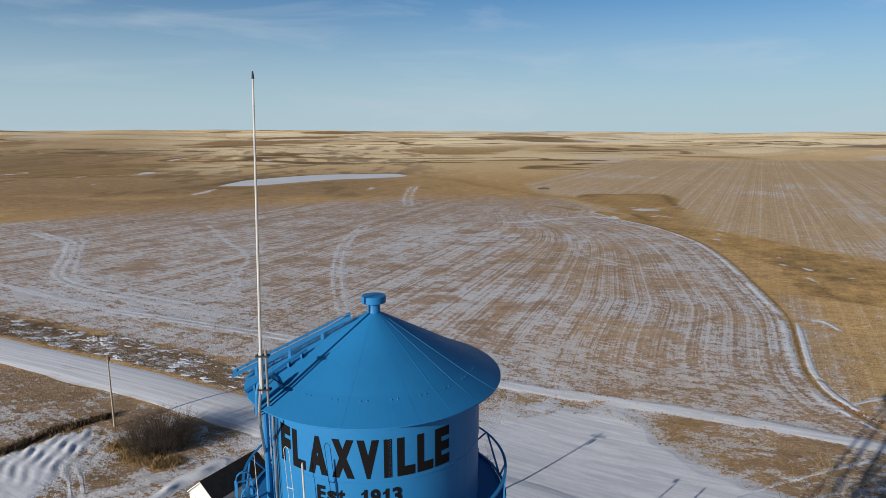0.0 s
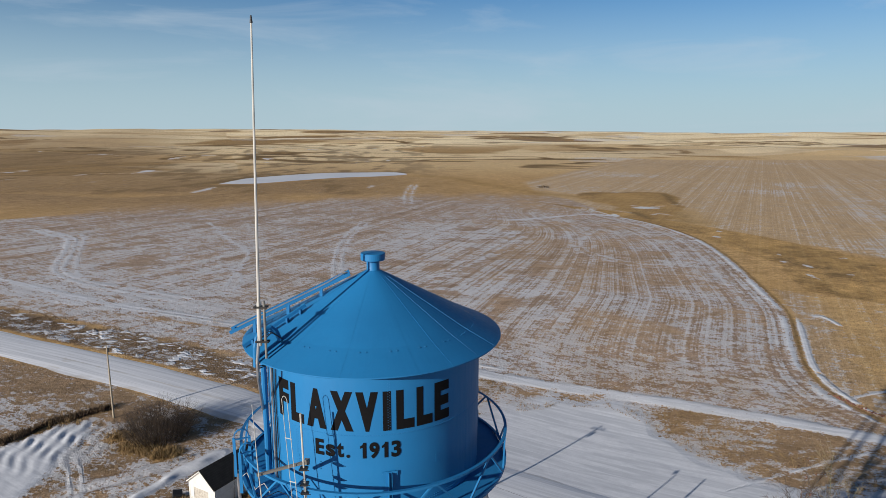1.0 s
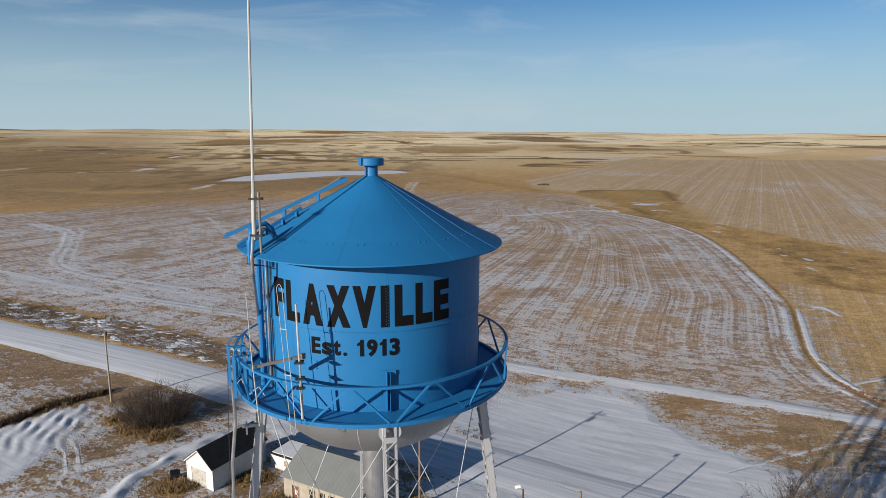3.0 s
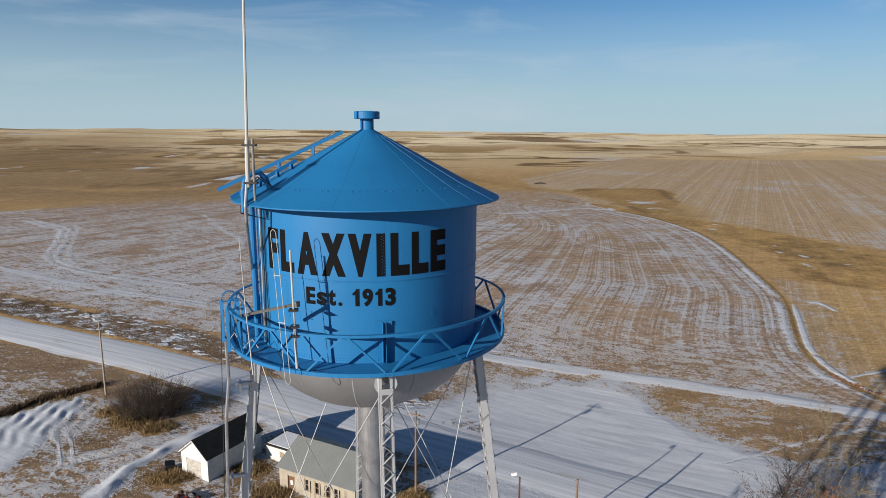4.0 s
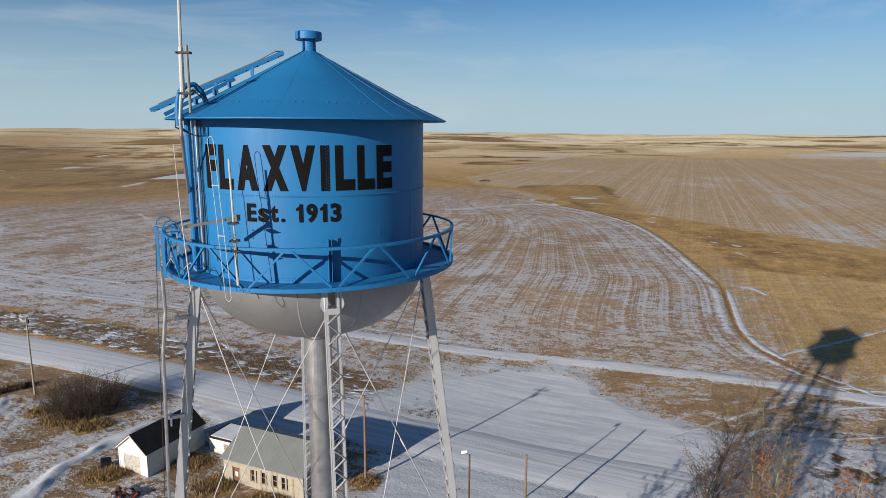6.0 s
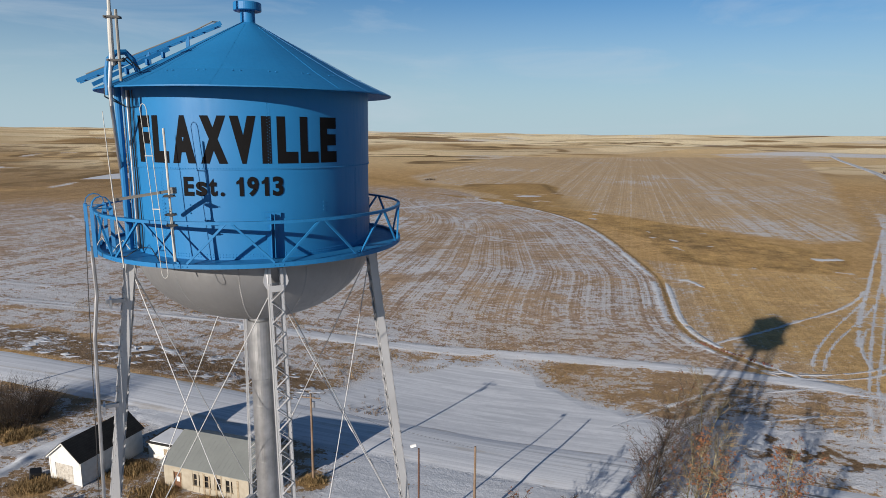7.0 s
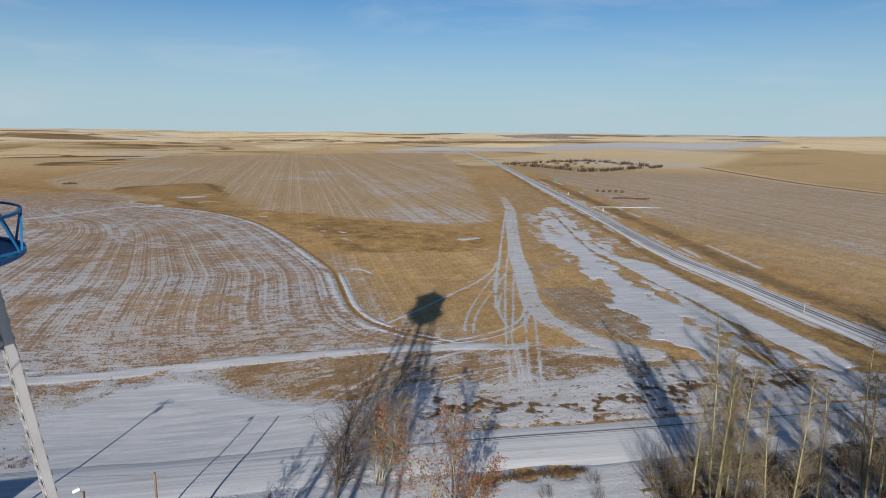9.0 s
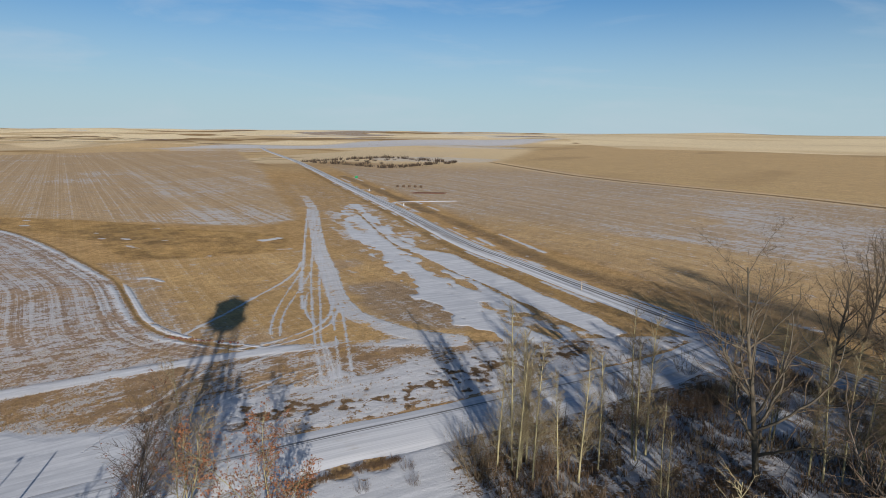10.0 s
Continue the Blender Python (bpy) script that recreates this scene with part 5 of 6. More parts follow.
def roof_slope(x_eave, z_eave, x_ridge, z_ridge, y0, y1, t):
    bm = bmesh.new()
    vs = []
    for y in (y0, y1):
        vs.append([bm.verts.new(p) for p in ((x_eave, y, z_eave), (x_ridge, y, z_ridge), (x_ridge, y, z_ridge + t), (x_eave, y, z_eave + t))])
    for k in range(4):
        bm.faces.new((vs[0][k], vs[0][(k + 1) % 4], vs[1][(k + 1) % 4], vs[1][k]))
    bm.faces.new(vs[0])
    bm.faces.new(vs[1])
    bmesh.ops.recalc_face_normals(bm, faces=bm.faces)
    return bm


def build_garage():
    g = empty("garage", (-30.0, 53.85, 0.95), "small white wooden garage with dark shingle roof and panelled door", "garage")
    g.rotation_euler = (0, 0, radians(-28.7))
    w, length, eave, ridge = 4.8, 9.0, 3.15, 5.05
    bm = bmesh.new()
    gable_wall(bm, w, 0, 0.12, eave, ridge, (-1.55, 1.15, 2.35))
    part("front_wall", bm, WHITE_WOOD, g)
    bm = bmesh.new()
    gable_wall(bm, w, length - 0.12, 0.12, eave, ridge)
    part("back_wall", bm, WHITE_WOOD, g)
    for s in (-1, 1):
        x0 = s * (w / 2 - 0.06)
        part("side_wall", block(x0 - 0.058, x0 + 0.058, 0.12, length - 0.12, 0, eave - 0.02), WHITE_WOOD, g)
        slope = (ridge - eave) / (w / 2)
        over = 0.22
        roof_part = part("roof_slope", roof_slope(s * (w / 2 + over), eave - over * slope + 0.03, 0, ridge + 0.03, -0.25, length + 0.2, 0.09), DARK_ROOF, g, "dark shingled roof slope")
        bm = bmesh.new()
        for k in range(11):        # shingle courses
            f0 = k / 11
            xa = s * (w / 2 + over) * (1 - f0)
            za = eave - over * slope + 0.12 + (ridge - eave + over * slope) * f0
            bar(bm, (xa, -0.26, za + 0.012), (xa, length + 0.21, za + 0.012), 0.035, 0.02)
        part("shingle_edge", bm, DARK_ROOF, roof_part)
        part("corner_board", block(x0 - 0.09 + s * 0.02, x0 + 0.09 + s * 0.02, -0.03, 0.0, 0, eave - 0.05), WHITE_WOOD, g)
        part("barge_board", roof_slope(s * (w / 2 + over), eave - over * slope - 0.12, 0, ridge - 0.12, -0.28, -0.25, 0.15), WHITE_WOOD, g)
    door = part("overhead_door", block(-1.55, 1.15, 0.05, 0.09, 0, 2.35), OLD_DOOR, g, "peeling panelled overhead door")
    for i in range(4):
        for j in range(5):
            x0, z0 = -1.50 + i * 0.66, 0.05 + j * 0.46
            part("panel", block(x0 + 0.05, x0 + 0.60, 0.03, 0.05, z0 + 0.04, z0 + 0.40, 0.012), OLD_DOOR, door)
    bm = bmesh.new()
    for k in range(24):            # clapboard shadow lines along the visible wall
        box(bm, (0.02, length - 0.3, 0.025), Matrix.Translation((w / 2 + 0.004, length / 2, 0.1 + k * 0.125)))
    part("clapboard", bm, WHITE_WOOD, g)


build_garage()


def build_shop():
    s = empty("shop_building", (-18.8, 52.2, 0.6), "long beige stucco shed with grey metal roof and broken windows", "building")
    s.rotation_euler = (0, 0, radians(-26.7))
    length, depth, eave, ridge = 11.4, 8.0, 3.15, 5.15
    # front wall in pieces round its openings
    openings = [(1.35, 2.35, 0.0, 2.15)] + [(x, x + 0.95, 0.95, 2.35) for x in (4.0, 5.45, 6.9, 8.35)]
    edges = [0.0] + [v for o in openings for v in o[:2]] + [length]
    for x0, x1 in zip(edges[::2], edges[1::2]):
        part("front_wall", block(x0, x1, 0, 0.2, -0.4, eave), STUCCO, s)
    for x0, x1, z0, z1 in openings:
        part("lintel", block(x0, x1, 0, 0.2, z1, eave), STUCCO, s)
        if z0 > 0:
            part("sill_wall", block(x0, x1, 0, 0.2, -0.4, z0), STUCCO, s)
            win = part("window", block(x0, x1, 0.12, 0.15, z0, z1), GLASS_DARK, s, "dark broken window")
            part("window_frame", block(x0, x0 + 0.07, 0.06, 0.12, z0, z1), BOARD, win)
            part("window_frame", block(x1 - 0.07, x1, 0.06, 0.12, z0, z1), BOARD, win)
            part("window_frame", block(x0 + 0.07, x1 - 0.07, 0.06, 0.12, (z0 + z1) / 2 - 0.03, (z0 + z1) / 2 + 0.03), BOARD, win)
            part("window_sill", block(x0 - 0.08, x1 + 0.08, -0.07, 0.0, z0 - 0.08, z0), BOARD, win)
        else:
            door = part("door", block(x0, x1, 0.1, 0.15, 0, z1), BROWN, s, "brown wooden door with a white notice")
            part("notice", block(x0 + 0.3, x0 + 0.72, 0.085, 0.1, 0.95, 1.55), WHITE_WOOD, door)
            part("door_frame", block(x0 - 0.1, x0, -0.03, 0.0, 0, z1 + 0.1), BOARD, door)
            part("door_frame", block(x1, x1 + 0.1, -0.03, 0.0, 0, z1 + 0.1), BOARD, door)
    rng = random.Random(5)
    x = 3.75
    while x < length - 1.2:
        wd = rng.uniform(0.1, 0.28)
        part("board", block(x, x + wd, -0.035, 0.0, rng.uniform(-0.3, 0.5), rng.uniform(2.3, 3.0)), BOARD if rng.random() < 0.6 else STUCCO, s)
        x += wd + rng.uniform(0.15, 0.75)
    part("back_wall", block(0, length, depth - 0.2, depth, -0.4, eave), STUCCO, s)
    for x0 in (0.0, length - 0.2):
        bm = bmesh.new()
        gable_wall(bm, depth - 0.4, 0, 0.2, eave + 0.4, ridge + 0.35)
        bmesh.ops.transform(bm, matrix=Matrix.Translation((x0 + 0.2, depth / 2, -0.4)) @ Matrix.Rotation(radians(90), 4, "Z"), verts=bm.verts)
        part("end_wall", bm, STUCCO, s)
    slope = (ridge - eave) / (depth / 2)
    for d in (-1, 1):
        bm = roof_slope(d * (depth / 2 + 0.35), eave - 0.35 * slope + 0.04, 0, ridge + 0.04, -0.25, length + 0.25, 0.07)
        bmesh.ops.transform(bm, matrix=Matrix.Translation((length, depth / 2, 0)) @ Matrix.Rotation(radians(90), 4, "Z"), verts=bm.verts)
        slope_part = part("roof_slope", bm, GREY_ROOF, s, "grey metal roof slope")
        for k in range(20):
            bm = bmesh.new()
            xx = -0.1 + k * (length + 0.2) / 19
            yy = depth / 2
            bar(bm, (xx, yy + d * (depth / 2 + 0.35), eave - 0.35 * slope + 0.105), (xx, yy, ridge + 0.105), 0.025, 0.03)
            part("roof_seam", bm, GREY_ROOF, slope_part)
    # white lean-to with a snowy roof behind the corner
    t = empty("lean_to", (-22.6, 59.4, 0.5), "low white wooden lean-to with snow on its flat roof", "shed")
    t.rotation_euler = (0, 0, radians(-26.7))
    for x0, x1, y0, y1 in ((0, 4.6, 0, 0.12), (0, 4.6, 3.88, 4.0), (0, 0.12, 0.12, 3.88), (4.48, 4.6, 0.12, 3.88)):
        part("wall", block(x0, x1, y0, y1, -0.2, 2.2), WHITE_WOOD, t)
    for k in range(9):
        part("clapboard", block(0, 4.6, -0.02, 0.0, 0.1 + k * 0.23, 0.28 + k * 0.23), WHITE_WOOD, t)
    part("window", block(2.4, 3.1, -0.045, -0.022, 0.9, 1.7), BOARD, t, "boarded window")
    part("roof", block(-0.2, 4.8, -0.2, 4.2, 2.2, 2.34), DARK_ROOF, t)
    part("snow_cover", block(0.2, 4.4, 0.1, 3.9, 2.34, 2.42, 0.03), SNOW, t, "thin snow on the roof")


build_shop()


# ---------------------------------------------------------------- poles and lamps
def utility_pole(x, y, top, label, material, arm=True, box_at=None, lean=(0, 0)):
    z = hz(x, y)
    p = empty("utility_pole", (x, y, z), label, "utility pole")
    h = top - z
    bm = bmesh.new()
    tip = Vector((lean[0], lean[1], h))
    tube(bm, [(0, 0, -0.3), tip * 0.5, tip], [0.17, 0.14, 0.11], 10)
    bmesh.ops.holes_fill(bm, edges=bm.edges)
    part("pole", bm, material, p)
    if arm:
        bm = bmesh.new()
        box(bm, (2.4, 0.1, 0.12), Matrix.Translation(tip + Vector((0, -0.12, -0.45))) @ Matrix.Rotation(radians(-20), 4, "Z"))
        part("crossarm", bm, material, p)
        for k in (-1.05, -0.5, 0.5, 1.05):
            bm = bmesh.new()
            q = tip + Vector((k * 0.94, -0.12 - k * 0.34, -0.38))
            lathe(bm, [(0.02, 0), (0.05, 0.05), (0.03, 0.09), (0.055, 0.13), (0.0, 0.2)], 8)
            bmesh.ops.translate(bm, verts=bm.verts, vec=q)
            part("insulator", bm, GLASS_DARK, p)
        bm = bmesh.new()
        tube(bm, [tip + Vector((0.3, -0.25, -1.6)), tip + Vector((0.3, -0.25, -0.9))], 0.2, 10)
        bmesh.ops.holes_fill(bm, edges=bm.edges)
        part("transformer", bm, GALV, p, "grey transformer can")
    if box_at:
        bm = bmesh.new()
        box(bm, (0.32, 0.26, 0.6), Matrix.Translation(tip * box_at + Vector((0.24, -0.1, 0))), 0.03)
        part("meter_box", bm, CABLE, p)
    return p


utility_pole(-1.9, 51.7, 11.3, "brown wooden utility pole with crossarm beside the shed", POLE_WOOD)
utility_pole(-54.6, 77.8, 13.8, "bare weathered wooden pole beside the street", OLD_POLE, False, 0.95)
utility_pole(15.4, 40.6, 9.2, "thin weathered wooden post in the snowy yard", POLE_WOOD, False)


def yard_lamp():
    x, y = 9.35, 39.5
    z = hz(x, y)
    p = empty("yard_lamp", (x, y, z), "rust-brown lamp post with a white lamp head", "street lamp")
    h = 10.0 - z
    bm = bmesh.new()
    tube(bm, [(0, 0, -0.3), (0, 0, h * 0.5), (0, 0, h)], [0.11, 0.1, 0.09], 10)
    bmesh.ops.holes_fill(bm, edges=bm.edges)
    part("post", bm, RUST, p)
    bm = bmesh.new()
    tube(bm, [(0, 0, h - 0.4), (-0.12, -0.1, h + 0.1), (-0.4, -0.1, h + 0.3)], 0.025, 6)
    part("arm", bm, GALV, p)
    bm = bmesh.new()
    box(bm, (0.62, 0.3, 0.26), Matrix.Translation((-0.55, -0.1, h + 0.38)) @ Matrix.Rotation(radians(-14), 4, "Y"), 0.05)
    part("lamp_head", bm, WHITE_METAL, p, "white lamp head")


yard_lamp()


def wires():
    """Guy and service wires from the brown pole."""
    for name, pts in (("guy_wire", [(-1.9, 51.7, 10.6), (-6.5, 49.0, 5.6)]), ("service_wire", [(-1.9, 51.6, 11.0), (6, 46, 9.5), (15.4, 40.6, 9.0)])):
        bm = bmesh.new()
        tube(bm, pts, 0.012, 4)
        tagged(part(name, bm, CABLE), "thin dark overhead wire strung from the wooden pole", "wire")


wires()


def junk():
    rng = random.Random(9)
    x, y = -29.0, 48.8
    heap = empty("scrap_heap", (x, y, hz(x, y)), "small heap of red and dark scrap in the snow", "scrap heap")
    red = plain("faded_red", (0.30, 0.03, 0.025), 0.6)
    for k in range(16):
        bm = bmesh.new()
        m = Matrix.Translation((rng.uniform(-1.4, 1.4), rng.uniform(-0.7, 0.7), rng.uniform(0.1, 0.45))) @ Euler((rng.uniform(-0.6, 0.6), rng.uniform(-0.6, 0.6), rng.uniform(0, 3))).to_matrix().to_4x4()
        if k % 3 == 0:
            bmesh.ops.create_cone(bm, cap_ends=True, segments=12, radius1=0.28, radius2=0.26, depth=0.5, matrix=m)
        else:
            box(bm, (rng.uniform(0.4, 0.9), rng.uniform(0.3, 0.5), rng.uniform(0.2, 0.45)), m, 0.04)
        part("scrap_piece", bm, (red, CABLE, GALV, RUST)[k % 4], heap)
    x, y = -34.0, 55.3
    crate = empty("black_bin", (x, y, hz(x, y)), "tipped black plastic bin beside the garage", "bin")
    bm = bmesh.new()
    box(bm, (1.1, 0.9, 0.75), Matrix.Translation((0, 0, 0.42)) @ Euler((0.25, 0.2, 0.5)).to_matrix().to_4x4(), 0.06)
    part("bin_body", bm, CABLE, crate)
    bm = bmesh.new()
    box(bm, (1.2, 1.0, 0.07), Matrix.Translation((0.08, 0.1, 0.84)) @ Euler((0.25, 0.2, 0.5)).to_matrix().to_4x4(), 0.02)
    part("bin_lid", bm, CABLE, crate)


junk()

# ---------------------------------------------------------------- trees, shrubs, grass
BARK_PALE = painted("pale_aspen_bark", (0.29, 0.27, 0.155), (0.18, 0.162, 0.095), 0.85, scale=3.0, bump=0.2, wear=0.8)
BARK_DARK = painted("dark_cottonwood_bark", (0.115, 0.098, 0.08), (0.06, 0.05, 0.042), 0.9, scale=3.0, bump=0.3, wear=0.8)
TWIG_TAN = plain("tan_twigs", (0.21, 0.165, 0.10), 0.8, scale=0.5, spread=0.4)
TWIG_BROWN = plain("brown_twigs", (0.11, 0.078, 0.052), 0.85, scale=0.5, spread=0.4)
LEAF_RUST = plain("rust_dead_leaves", (0.22, 0.080, 0.030), 0.75, scale=2.0, spread=0.5)
DRY_GRASS = plain("dry_grass_blades", (0.29, 0.195, 0.085), 0.85, scale=0.7, spread=0.5)
BANK_GRASS = plain("brown_bank_grass", (0.17, 0.115, 0.068), 0.9, scale=0.8, spread=0.5)
WEED = plain("dark_weed_stems", (0.11, 0.072, 0.042), 0.9, scale=0.8, spread=0.4)


def prisms(name, segs, sides, material, parent=None):
    """One mesh of tapered prisms from rows of (p0, p1, r0, r1)."""
    s = np.array(segs, float).reshape(-1, 8)
    p0, p1, r0, r1 = s[:, 0:3], s[:, 3:6], s[:, 6], s[:, 7]
    d = p1 - p0
    d /= np.linalg.norm(d, axis=1)[:, None] + 1e-9
    ref = np.where(np.abs(d[:, 2:3]) > 0.9, np.array([[1.0, 0, 0]]), np.array([[0, 0, 1.0]]))
    u = np.cross(d, ref)
    u /= np.linalg.norm(u, axis=1)[:, None] + 1e-9
    v = np.cross(d, u)
    rings = []
    for k in range(sides):
        c, q = math.cos(2 * math.pi * k / sides), math.sin(2 * math.pi * k / sides)
        o = u * c + v * q
        rings.append((p0 + o * r0[:, None], p1 + o * r1[:, None]))
    n = len(s)
    verts = np.stack([w for pair in rings for w in pair], 1).reshape(-1, 3)      # per seg: 2*sides verts
    base = (np.arange(n) * 2 * sides)[:, None]
    quads = []
    for k in range(sides):
        j = (k + 1) % sides
        quads.append(base + np.array([[2 * k, 2 * j, 2 * j + 1, 2 * k + 1]]))
    quads = np.stack(quads, 1).reshape(-1, 4)
    me = bpy.data.meshes.new(name)
    me.vertices.add(len(verts))
    me.vertices.foreach_set("co", verts.ravel())
    me.loops.add(quads.size)
    me.loops.foreach_set("vertex_index", quads.ravel())
    me.polygons.add(len(quads))
    me.polygons.foreach_set("loop_start", np.arange(0, quads.size, 4))
    me.update()
    me.materials.append(material)
    ob = new(name, me)
    ob.parent = parent
    return ob


def grow(rng, start, way_, length, r, depth, out, spec):
    """A branch as a chain of segments, with its side branches."""
    n = max(3, int(length / spec["seg"][depth]))
    p, d = Vector(start), Vector(way_).normalized()
    step = length / n
    for i in range(n):
        f0, f1 = i / n, (i + 1) / n
        wig = spec["wiggle"][depth]
        d = (d + Vector((rng.gauss(0, wig), rng.gauss(0, wig), rng.gauss(0, wig) + spec["lift"][depth])) * 1.0).normalized()
        q = p + d * step
        r0, r1 = r * (1 - f0 * 0.82), r * (1 - f1 * 0.82)
        out[depth].append((*p, *q, r0, r1))
        if depth + 1 < len(spec["count"]) and f1 > spec["bare"][depth]:
            want = spec["count"][depth] / n / (1 - spec["bare"][depth])
            for _ in range(int(want) + (rng.random() < want % 1)):
                a = rng.uniform(0, 2 * math.pi)
                side = d.orthogonal().normalized()
                side = side * math.cos(a) + d.cross(side) * math.sin(a)
                tilt = radians(rng.uniform(*spec["angle"][depth]))
                way2 = d * math.cos(tilt) + side * math.sin(tilt)
                taper = 1 - (f1 - spec["bare"][depth]) / (1 - spec["bare"][depth]) * spec["cone"][depth]
                grow(rng, p.lerp(q, rng.random()), way2, length * spec["ratio"][depth] * taper * rng.uniform(0.7, 1.2), max(r1 * spec["thin"][depth], spec["rmin"]), depth + 1, out, spec)
        p = q
    return p


ASPEN = {"seg": (0.9, 0.5, 0.35, 0.35), "wiggle": (0.012, 0.09, 0.14, 0.2), "lift": (0.03, 0.06, 0.05, 0.03), "count": (78, 12, 4), "bare": (0.2, 0.15, 0.1),
         "angle": ((30, 58), (25, 55), (20, 50)), "ratio": (0.20, 0.42, 0.5), "cone": (0.6, 0.5, 0.4), "thin": (0.21, 0.75, 0.85), "rmin": 0.017}
BROAD = {"form": "BROAD", "seg": (0.8, 0.6, 0.5, 0.4), "wiggle": (0.016, 0.12, 0.16, 0.22), "lift": (0.01, 0.035, 0.03, 0.02), "count": (34, 18, 12, 5), "bare": (0.12, 0.15, 0.1, 0.1),
         "angle": ((38, 70), (25, 60), (25, 60), (20, 50)), "ratio": (0.60, 0.45, 0.45, 0.5), "cone": (0.55, 0.5, 0.4, 0.4), "thin": (0.60, 0.55, 0.5, 0.6), "rmin": 0.014}
LEAFY = dict(ASPEN, rmin=0.02, count=(26, 14, 8), ratio=(0.40, 0.45, 0.5), bare=(0.16, 0.12, 0.1), thin=(0.5, 0.6, 0.6), angle=((32, 68), (30, 65), (25, 60)), lift=(0.012, 0.025, 0.02, 0.0), wiggle=(0.06, 0.11, 0.16, 0.2))
TWIG_WARM = plain("warm_tan_twigs", (0.30, 0.22, 0.13), 0.8, scale=0.5, spread=0.4)


def make_tree(name, seed, height_, spec, bark, twig, stems, label, category="tree", leaf=None, leaves=0, spread=0.07, group="", tilt=(0, 0)):
    rng = random.Random(seed)
    t = empty(name, (0, 0, 0), label, category, group)
    out = [[] for _ in range(5)]
    for k in range(stems):
        a = rng.uniform(0, 6.28)
        lean = spread if stems > 1 else 0.015
        off = Vector((math.cos(a), math.sin(a), 0)) * (0.5 * (stems > 1))
        h = height_ * (1.0 if k == 0 else rng.uniform(0.65, 0.95))
        out[0] = []
        grow(rng, off - Vector((0, 0, 0.3)), (math.cos(a) * lean + tilt[0], math.sin(a) * lean + tilt[1], 1), h, height_ * (0.0075 if spec is ASPEN else 0.0052) if stems > 1 else height_ * (0.0155 if "BROAD" == spec.get("form") else 0.0085), 0, out, spec)
        prisms("trunk", out[0], 8, bark, t)
    tagged(prisms("branchwork", out[1], 5, bark, t), kind="stuff")
    fine = out[2] + out[3] + out[4]
    crown = prisms("crown", fine, 3, twig, t)
    tagged(crown, kind="stuff")
    if leaf:
        ends = rng.sample(fine, min(len(fine), leaves))
        leaf_mesh("dead_foliage", [(e[3], e[4], e[5]) for e in ends], rng, leaf, t)
    return t


def leaf_mesh(name, spots, rng, material, parent):
    verts, faces = [], []
    for p in spots:
        for _ in range(2):
            c = Vector(p) + Vector((rng.gauss(0, 0.1), rng.gauss(0, 0.1), rng.gauss(0, 0.1) - 0.05))
            d = Vector((rng.gauss(0, 1), rng.gauss(0, 1), rng.gauss(0, 1))).normalized()
            e = d.orthogonal().normalized()
            s = rng.uniform(0.07, 0.13)
            n = len(verts)
            verts += [c - d * s, c + e * s * 0.6 + d * s * 0.1, c + d * s, c - e * s * 0.6 + d * s * 0.1]
            faces.append((n, n + 1, n + 2, n + 3))
    me = bpy.data.meshes.new(name)
    me.from_pydata(verts, [], faces)
    me.materials.append(material)
    ob = new(name, me)
    ob.parent = parent
    tagged(ob, kind="stuff")


def plant(tree, x, y, turn=0.0, scale=1.0):
    tree.location = (x, y, hz(x, y) - 0.05)
    tree.rotation_euler = (0, 0, radians(turn))
    return tree


def again(tree, x, y, turn, scale=1.0):
    m = Matrix.LocRotScale((x, y, hz(x, y) - 0.05), Euler((0, 0, radians(turn))), None)
    c = copy_thing(tree, m)
    c.scale = (scale, scale, scale)
    return c


GROVE = "bare trees of the grove"
TWIG_WARM_BROWN = plain("warm_brown_twigs", (0.165, 0.12, 0.075), 0.85, scale=0.5, spread=0.4)
BROAD_TALL = dict(BROAD, count=(26, 13, 8, 3), bare=(0.1, 0.2, 0.1, 0.1), angle=((32, 66), (25, 58), (25, 55), (20, 50)), lift=(0.01, 0.045, 0.03, 0.02), ratio=(0.60, 0.46, 0.45, 0.5), rmin=0.016)
BARK_LIMB = painted("grey_brown_limb_bark", (0.115, 0.10, 0.075), (0.06, 0.052, 0.04), 0.9, scale=3.0, bump=0.3, wear=0.8)
aspen_a = plant(make_tree("aspen_tree", 11, 21, ASPEN, BARK_PALE, TWIG_TAN, 3, "tall bare aspen with several pale stems in the snowy grove", group=GROVE), 65.8, 12.0)
# unseen aspen sunward of the grove, added for the shadow it casts
shade_aspen = plant(make_tree("aspen_tree", 14, 20, dict(ASPEN, count=(60, 5, 1), rmin=0.035), BARK_PALE, TWIG_TAN, 3, "tall bare aspen added out of view to shade the grove", group=GROVE), 40, -16)
aspen_b = plant(make_tree("aspen_tree", 12, 17, ASPEN, BARK_PALE, TWIG_TAN, 1, "slender bare aspen with one pale trunk in the grove", group=GROVE), 64.4, 9.0)
aspen_c = plant(make_tree("aspen_tree", 13, 19.5, ASPEN, BARK_PALE, TWIG_BROWN, 2, "tall bare twin-stemmed aspen in the grove", group=GROVE), 76.6, 0.8)
